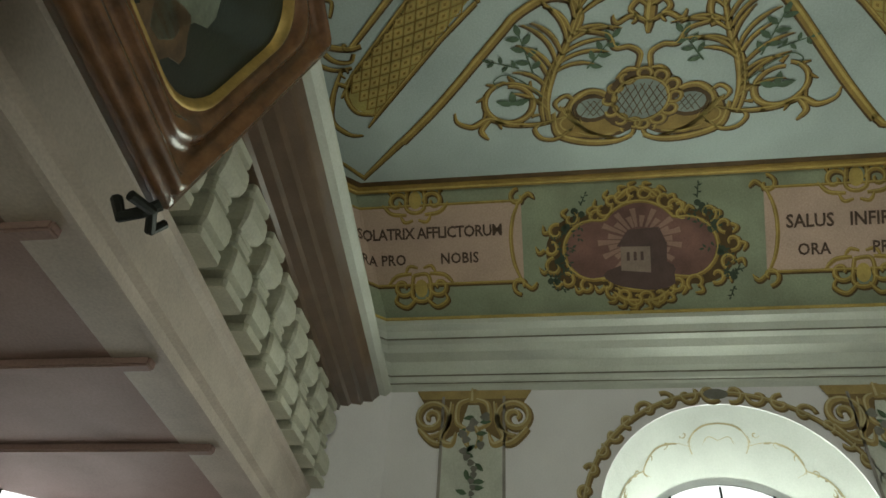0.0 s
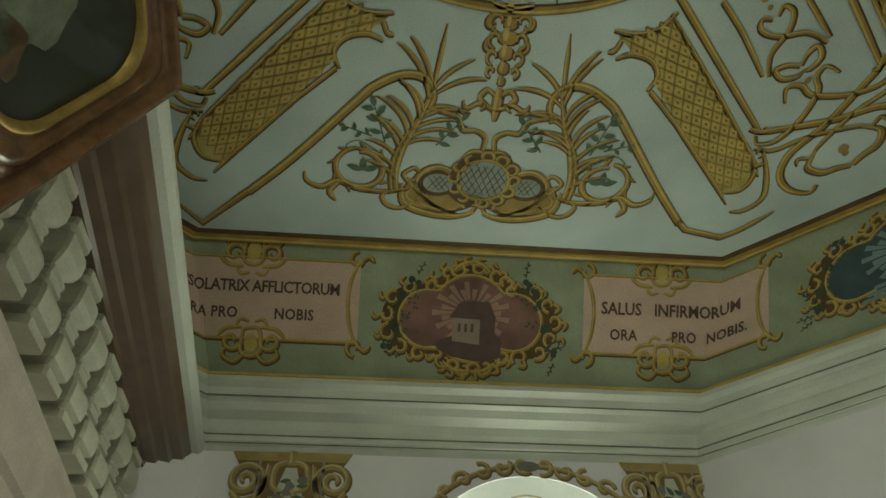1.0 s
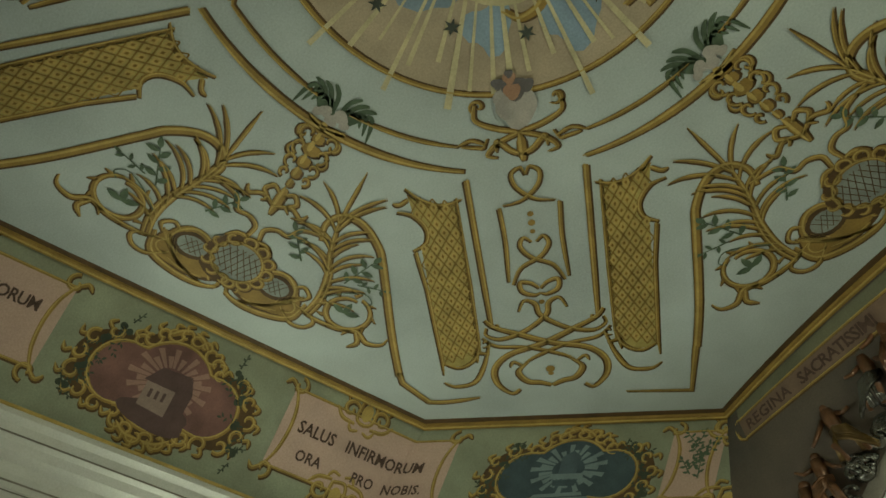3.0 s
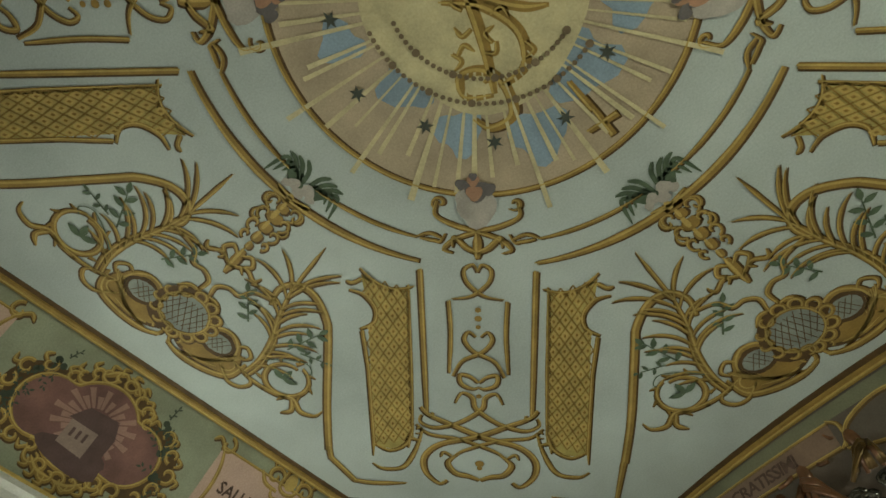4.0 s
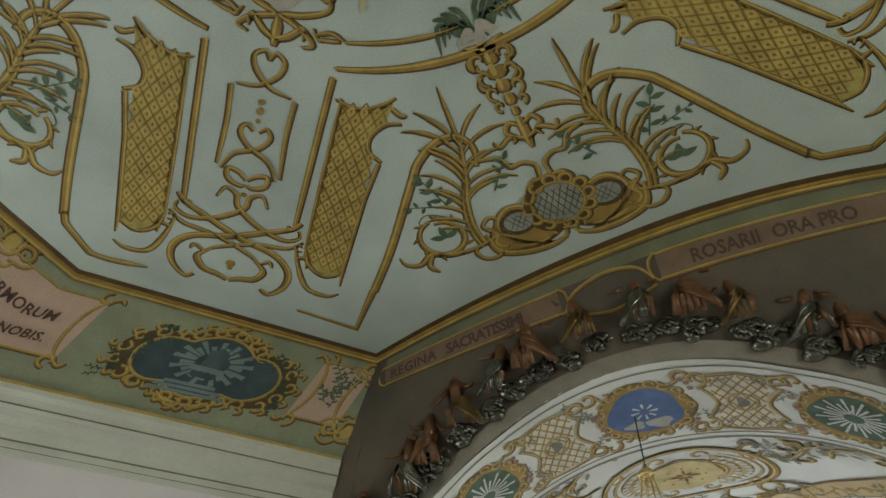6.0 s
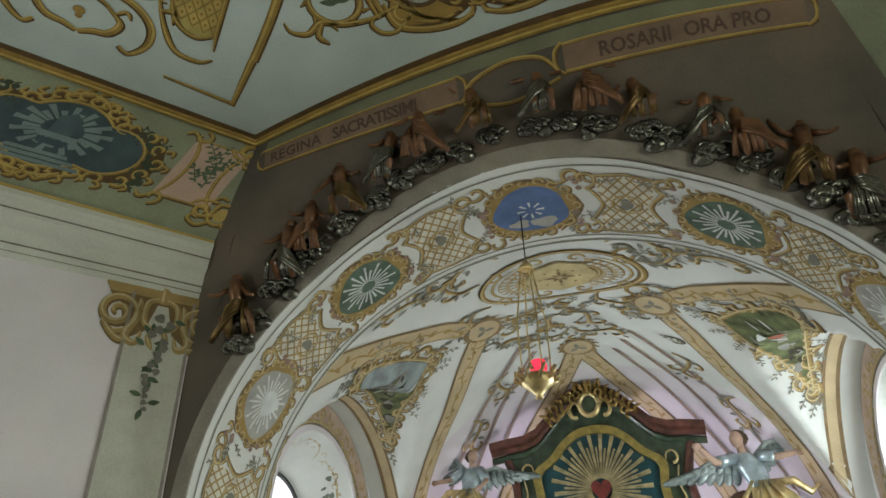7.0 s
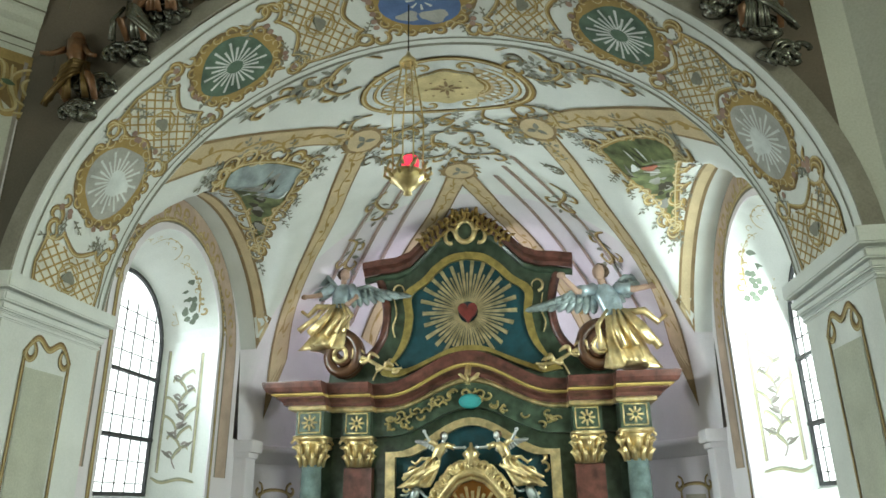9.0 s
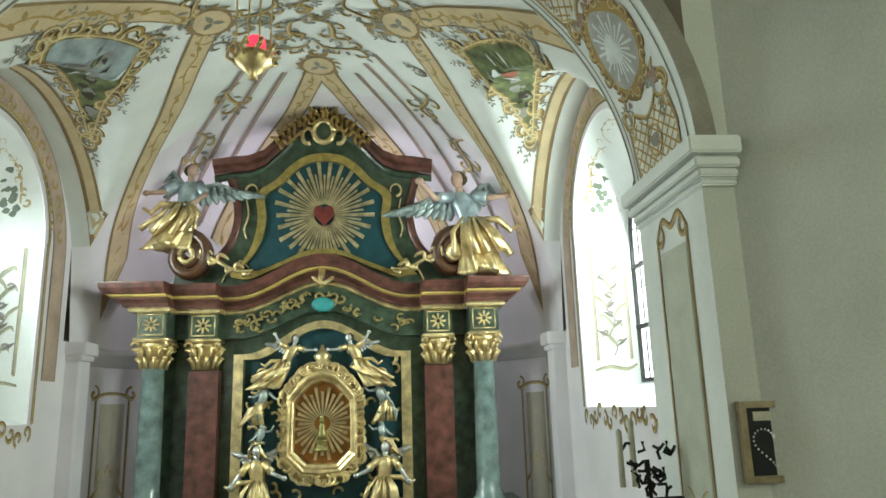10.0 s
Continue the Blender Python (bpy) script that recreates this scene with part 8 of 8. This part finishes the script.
M_JAMB, M_JAMB_D = P("jamb_olive_paint", (0.42, 0.40, 0.27)), P("jamb_grey_paint", (0.30, 0.31, 0.24))
for s, x in ((-1, CX - CA), (1, CX + CA)):
    def chp(u, v, d, s=s, x=x):
        return shear((x + s * d, u, v))
    o = Ornament(reveal_orn(chp, LUN_Y, 1.30, 3.75, 6.10, 1.25, 0.70, 0.76))
    rn = random.Random(50 + s)
    for q in (-1, 1):
        o.map = lambda u, v, q=q: (q * u, v)
        o.stroke([(0.0, 0.12), (0.16, 0.14), (0.26, 0.24), (0.26, 0.40), (0.16, 0.52), (0.0, 0.54)], 0.045, 0.7, 0.7)
        o.stroke([(0.30, 0.30), (0.50, 0.18), (0.80, 0.16), (1.1, 0.22)], 0.035, 0.6, 0.5)
        o.stroke([(0.36, 0.44), (0.60, 0.52), (0.9, 0.52), (1.2, 0.48)], 0.03, 0.6, 0.5)
        # small scrolls along the lines, lobes on the cartouche, ivy hanging between the lines
        for k in range(7):
            o.stroke(curl(0.32 + 0.13 * k, 0.17 + 0.03 * math.sin(k * 2.0), 0.05, 70 * k, 0.8, 1 if k % 2 else -1, n=9), 0.032, 0.8, 0.4)
            o.stroke(curl(0.38 + 0.13 * k, 0.52 - 0.02 * math.sin(k * 1.7), 0.045, 110 * k, 0.8, -1 if k % 2 else 1, n=9), 0.030, 0.8, 0.4)
        for u, v, r in ((0.10, 0.22, 0.08), (0.17, 0.36, 0.08), (0.08, 0.46, 0.07)):
            o.stroke(curl(u, v, r, 30, 0.9, 1, n=10), 0.036, 0.8, 0.4)
        for k in range(14):
            o.leaf(0.42 + 0.06 * k, 0.32 + 0.06 * math.sin(k * 1.3), rn.uniform(0, 360), 0.09, 0.08, "leaf")
        for k in range(9):
            o.leaf(0.55 + 0.08 * k, 0.34 + 0.07 * math.sin(k * 2.1), rn.uniform(0, 360), 0.10, 0.09, "leaf")
    o.map = lambda u, v: (u, v)
    for k in range(4):
        o.leaf(0, 0.33, 45 + 90 * k, 0.18, 0.05, "body")
    o.done("window_head_mural", "painted cartouche and vine in the window's head", "mural", {**WM, "leaf": P("vine_grey_leaf", (0.16, 0.19, 0.15))})
    # jambs: straight painted lines, leaf spray
    for q in (-1, 1):
        def jput(u, v, h, q=q, s=s, x=x):
            f = u / 0.7
            return shear((x + s * (0.02 + 0.70 * f), LUN_Y + q * (1.30 - 0.32 * f - h), v))
        o = Ornament(jput)
        for u in (0.16, 0.56):
            o.stroke([(u, 4.35), (u, 5.2), (u, 6.0)], 0.03, 1, 1, dark="line", body="body", light=None)
        vine = [(0.36 + 0.05 * math.sin(2.2 * k), 4.40 + 0.13 * k) for k in range(11)]
        o.stroke(vine, 0.014, 0.8, 0.3, dark="line", body="line", light=None)
        for k in range(1, 10):
            w = 1 if k % 2 else -1
            o.stroke(curl(vine[k][0] + 0.05 * w, vine[k][1] + 0.05, 0.042, 180 if w > 0 else 0, 0.7, -w, n=9), 0.020, 0.8, 0.3, dark="line", body="line", light=None)
            o.leaf(*vine[k], 90 - 50 * w, 0.20 - 0.010 * k, 0.045, "flower")
            o.stroke([vine[k], (vine[k][0] - 0.05 * w, vine[k][1] + 0.10), (vine[k][0] - 0.14 * w, vine[k][1] + 0.17), (vine[k][0] - 0.17 * w, vine[k][1] + 0.12)], 0.026, 0.8, 0.25)
        o.stroke([(0.12, 4.22), (0.3, 4.26), (0.5, 4.22), (0.62, 4.28)], 0.035, 0.5, 0.5)
        o.done("window_jamb_mural", "painted grey leaf spray on the window jamb", "mural", {**WM, "body": M_JAMB, "dark": M_JAMB_D, "light": M_JAMB})
    # ochre scrolls round the opening on the wall

    def wput(u, v, h, s=s, x=x):
        return shear((x - s * h, u, v))
    o = Ornament(wput)
    ring = [(LUN_Y + 1.74 * math.cos(t), 6.00 + 1.62 * math.sin(t)) for t in np.linspace(0, math.pi, 40)]
    o.ribbon("edge", [(LUN_Y + 1.74, 4.3)] + ring + [(LUN_Y - 1.74, 4.3)], [0.40] * 42, 0.003)
    o.ribbon("band", [(LUN_Y + 1.74, 4.3)] + ring + [(LUN_Y - 1.74, 4.3)], [0.34] * 42, 0.006)
    for i in range(2, 38, 2):
        o.stroke(curl(*ring[i], 0.10, i * 47, 0.8, 1 if i % 4 else -1, n=9), 0.05, 0.9, 0.3, light=None)
    o.stroke([(LUN_Y + 1.40, 3.75), (LUN_Y + 1.40, 6.1)] + [(LUN_Y + 1.42 * math.cos(t), 6.10 + 1.38 * math.sin(t)) for t in np.linspace(0, math.pi, 30)] + [(LUN_Y - 1.40, 3.75)], 0.06, 1, 1, soft=False)
    for i in range(18):
        t = math.pi * (i + 1) / 19
        o.stroke(curl(LUN_Y + 1.46 * math.cos(t), 6.10 + 1.42 * math.sin(t), 0.08, i * 40, 0.9, 1, n=9), 0.05, 0.8, 0.4)
    for k in range(14):
        u = LUN_Y - 1.3 + 2.6 * k / 13
        o.stroke(curl(u, 3.62 - 0.06 * math.sin(k * 1.7), 0.10, 50 * k, 0.9, 1 if k % 2 else -1, n=10), 0.05, 0.8, 0.3)
    o.done("window_scroll_mural", "painted ochre scrolls and rose-brown band round the chancel window", "mural", {**WM, "band": M_ROSEBAND, "edge": M_LINE})

# panels painted on the arch's jambs and on the apse wall
for s in (-1, 1):
    x = AX + s * AHALF
    o = Ornament(lambda u, v, h, s=s, x=x: (x - s * h, EAST + u, v))
    bm = o.bm("panel")
    grid(bm, [[o.put(u, v, 0.006) for u in (0.36, 0.86)] for v in (2.6, 3.8, 5.0)])
    for u in (0.32, 0.90):
        o.stroke([(u, 2.5), (u, 3.8), (u, 5.1)], 0.035, 1, 1)
    o.stroke([(0.30, 5.1), (0.45, 5.25), (0.61, 5.18), (0.77, 5.25), (0.92, 5.1)], 0.05, 0.5, 0.5)
    for q in (-1, 1):
        o.stroke(curl(0.61 + q * 0.24, 5.12, 0.10, 90, 0.9, q), 0.045)
        o.stroke(curl(0.61 + q * 0.18, 3.0, 0.16, 90, 0.9, q), 0.045)
        o.stroke([(0.61 + q * 0.28, 2.3), (0.61 + q * 0.1, 2.5), (0.61, 2.9)], 0.05, 0.5, 0.3)
    o.done("jamb_panel_mural", "painted pale panel with ochre scrolls on the arch jamb", "mural", {**WM, "panel": P("panel_pale_green", (0.50, 0.52, 0.44), vary=0.1)})


def apse_put(a, v, h):
    """a: angle in degrees from the right end of the apse."""
    t = radians(a)
    return shear((CX + (CA - h) * math.cos(t), AP_Y + (AP_D - h) * math.sin(t), v))


for a in (22, 158):
    o = Ornament(lambda u, v, h, a=a: apse_put(a + u * 17, v, h))
    bm = o.bm("panel")
    grid(bm, [[o.put(u, v, 0.006) for u in (-0.25, 0, 0.25)] for v in (1.5, 2.6, 4.0)])
    for u in (-0.34, 0.34):
        o.stroke([(u, 1.5), (u, 2.7), (u, 4.1)], 0.035, 1, 1)
    o.stroke([(-0.36, 4.08), (-0.15, 4.14), (0.15, 4.14), (0.36, 4.08)], 0.04, 1, 1)
    for q in (-1, 1):
        o.stroke(curl(q * 0.38, 4.14, 0.12, 90, 1.0, q), 0.05)
        o.stroke(curl(q * 0.12, 2.95, 0.12, 270, 0.9, q), 0.045)
        o.stroke([(q * 0.32, 2.6), (q * 0.15, 2.8), (0, 3.1)], 0.05, 0.5, 0.3)
    o.done("apse_panel_mural", "painted ochre panel with scrolls on the lilac apse wall", "mural", {**WM, "panel": P("panel_ochre_grey", (0.42, 0.38, 0.31), vary=0.1)})

# apse pilaster strips with small caps
for a in (5, 175):
    bm = bmesh.new()
    for d, z0, z1 in ((0.06, FZ, 4.60), (0.10, 4.60, 4.68), (0.15, 4.68, 4.86)):
        p, q = apse_put(a - 2.5, 0, 0), apse_put(a + 2.5, 0, 0)
        c = Vector(((p[0] + q[0]) / 2, (p[1] + q[1]) / 2, 0))
        box(bm, (c.x - 0.12 - d, c.y - 0.16 - d * 0.5, z0), (c.x + 0.12 + d, c.y + 0.16 + d * 0.5, z1), 0.01)
    tagged(link("trim_apse_pilaster", bm, M_LILAC), "pale lilac plaster pilaster strip with a small cap", "pilaster", kind="structure")

# framed black panel with a heart of beads, on the pier
pic = thing("framed_keepsake", "small dull gilt-framed black panel with a beaded heart on the pier", "picture")
px0, px1, pz0, pz1, py = 3.29, 3.74, 3.26, 3.79, 5.845
bm = bmesh.new()
prism(bm, [[(px0, pz0), (px1, pz0), (px1, pz1), (px0, pz1)], [(px0 + 0.045, pz0 + 0.045), (px1 - 0.045, pz0 + 0.045), (px1 - 0.045, pz1 - 0.045), (px0 + 0.045, pz1 - 0.045)]], lambda u, v, d: (u, py - 0.06 + d, v), 0.06)
part("frame", bm, mat("tarnished_gilt", (0.24, 0.19, 0.11), 0.45, metal=0.3, vary=0.3, scale=12), pic, "dull gilt frame")
bm = bmesh.new()
box(bm, (px0 + 0.04, py - 0.03, pz0 + 0.04), (px1 - 0.04, py, pz1 - 0.04))
part("panel", bm, mat("black_velvet", (0.02, 0.022, 0.022), 0.9, vary=0.3), pic, "black velvet panel")
bm = bmesh.new()
for t in np.linspace(0, 2 * math.pi, 40)[:-1]:
    ball(bm, ((px0 + px1) / 2 + 0.0088 * 16 * math.sin(t) ** 3, py - 0.035, 3.50 + 0.0088 * (13 * math.cos(t) - 5 * math.cos(2 * t) - 2 * math.cos(3 * t) - math.cos(4 * t))), 0.008, n=6)
part("beads", bm, M_SILVER, pic, "heart of pale beads")
bm = bmesh.new()
box(bm, (px0 + 0.10, py - 0.036, pz1 - 0.13), (px1 - 0.10, py - 0.03, pz1 - 0.07))
part("name_plate", bm, mat("plate_cream", (0.45, 0.42, 0.33), 0.6), pic, "cream plate")

# iron candle arm by the chancel's right jamb
arm = thing("candle_bracket", "black iron candle bracket with leaves and pale candles", "candlestick")
bx, by, bz = 2.98, 6.75, 3.16
bm = bmesh.new()
tube(bm, [(bx + 0.33, by, bz - 0.1), (bx, by, bz - 0.1), (bx - 0.02, by - 0.02, bz + 0.2)], 0.022, 6)
rn = random.Random(4)
for k in range(26):
    a = rn.uniform(0, 6.28)
    x, z = bx + rn.uniform(-0.16, 0.2), bz + rn.uniform(-0.05, 0.35)
    tube(bm, [(x, by, z), (x + 0.05 * math.cos(a), by - 0.03, z + 0.05 * math.sin(a)), (x + 0.09 * math.cos(a + 0.7), by, z + 0.09 * math.sin(a + 0.7))], 0.014, 5)
part("ironwork", bm, M_IRON, arm, "curled black ironwork", smooth=True)
for k, (dx, h) in enumerate(((-0.22, 0.42), (-0.12, 0.50))):
    bm = bmesh.new()
    lathe(bm, [(0.025, 0), (0.025, h), (0.008, h + 0.02)], 10, (bx + dx, by, bz))
    part("candle", bm, M_BAL, arm, "pale wax candle", smooth=True)

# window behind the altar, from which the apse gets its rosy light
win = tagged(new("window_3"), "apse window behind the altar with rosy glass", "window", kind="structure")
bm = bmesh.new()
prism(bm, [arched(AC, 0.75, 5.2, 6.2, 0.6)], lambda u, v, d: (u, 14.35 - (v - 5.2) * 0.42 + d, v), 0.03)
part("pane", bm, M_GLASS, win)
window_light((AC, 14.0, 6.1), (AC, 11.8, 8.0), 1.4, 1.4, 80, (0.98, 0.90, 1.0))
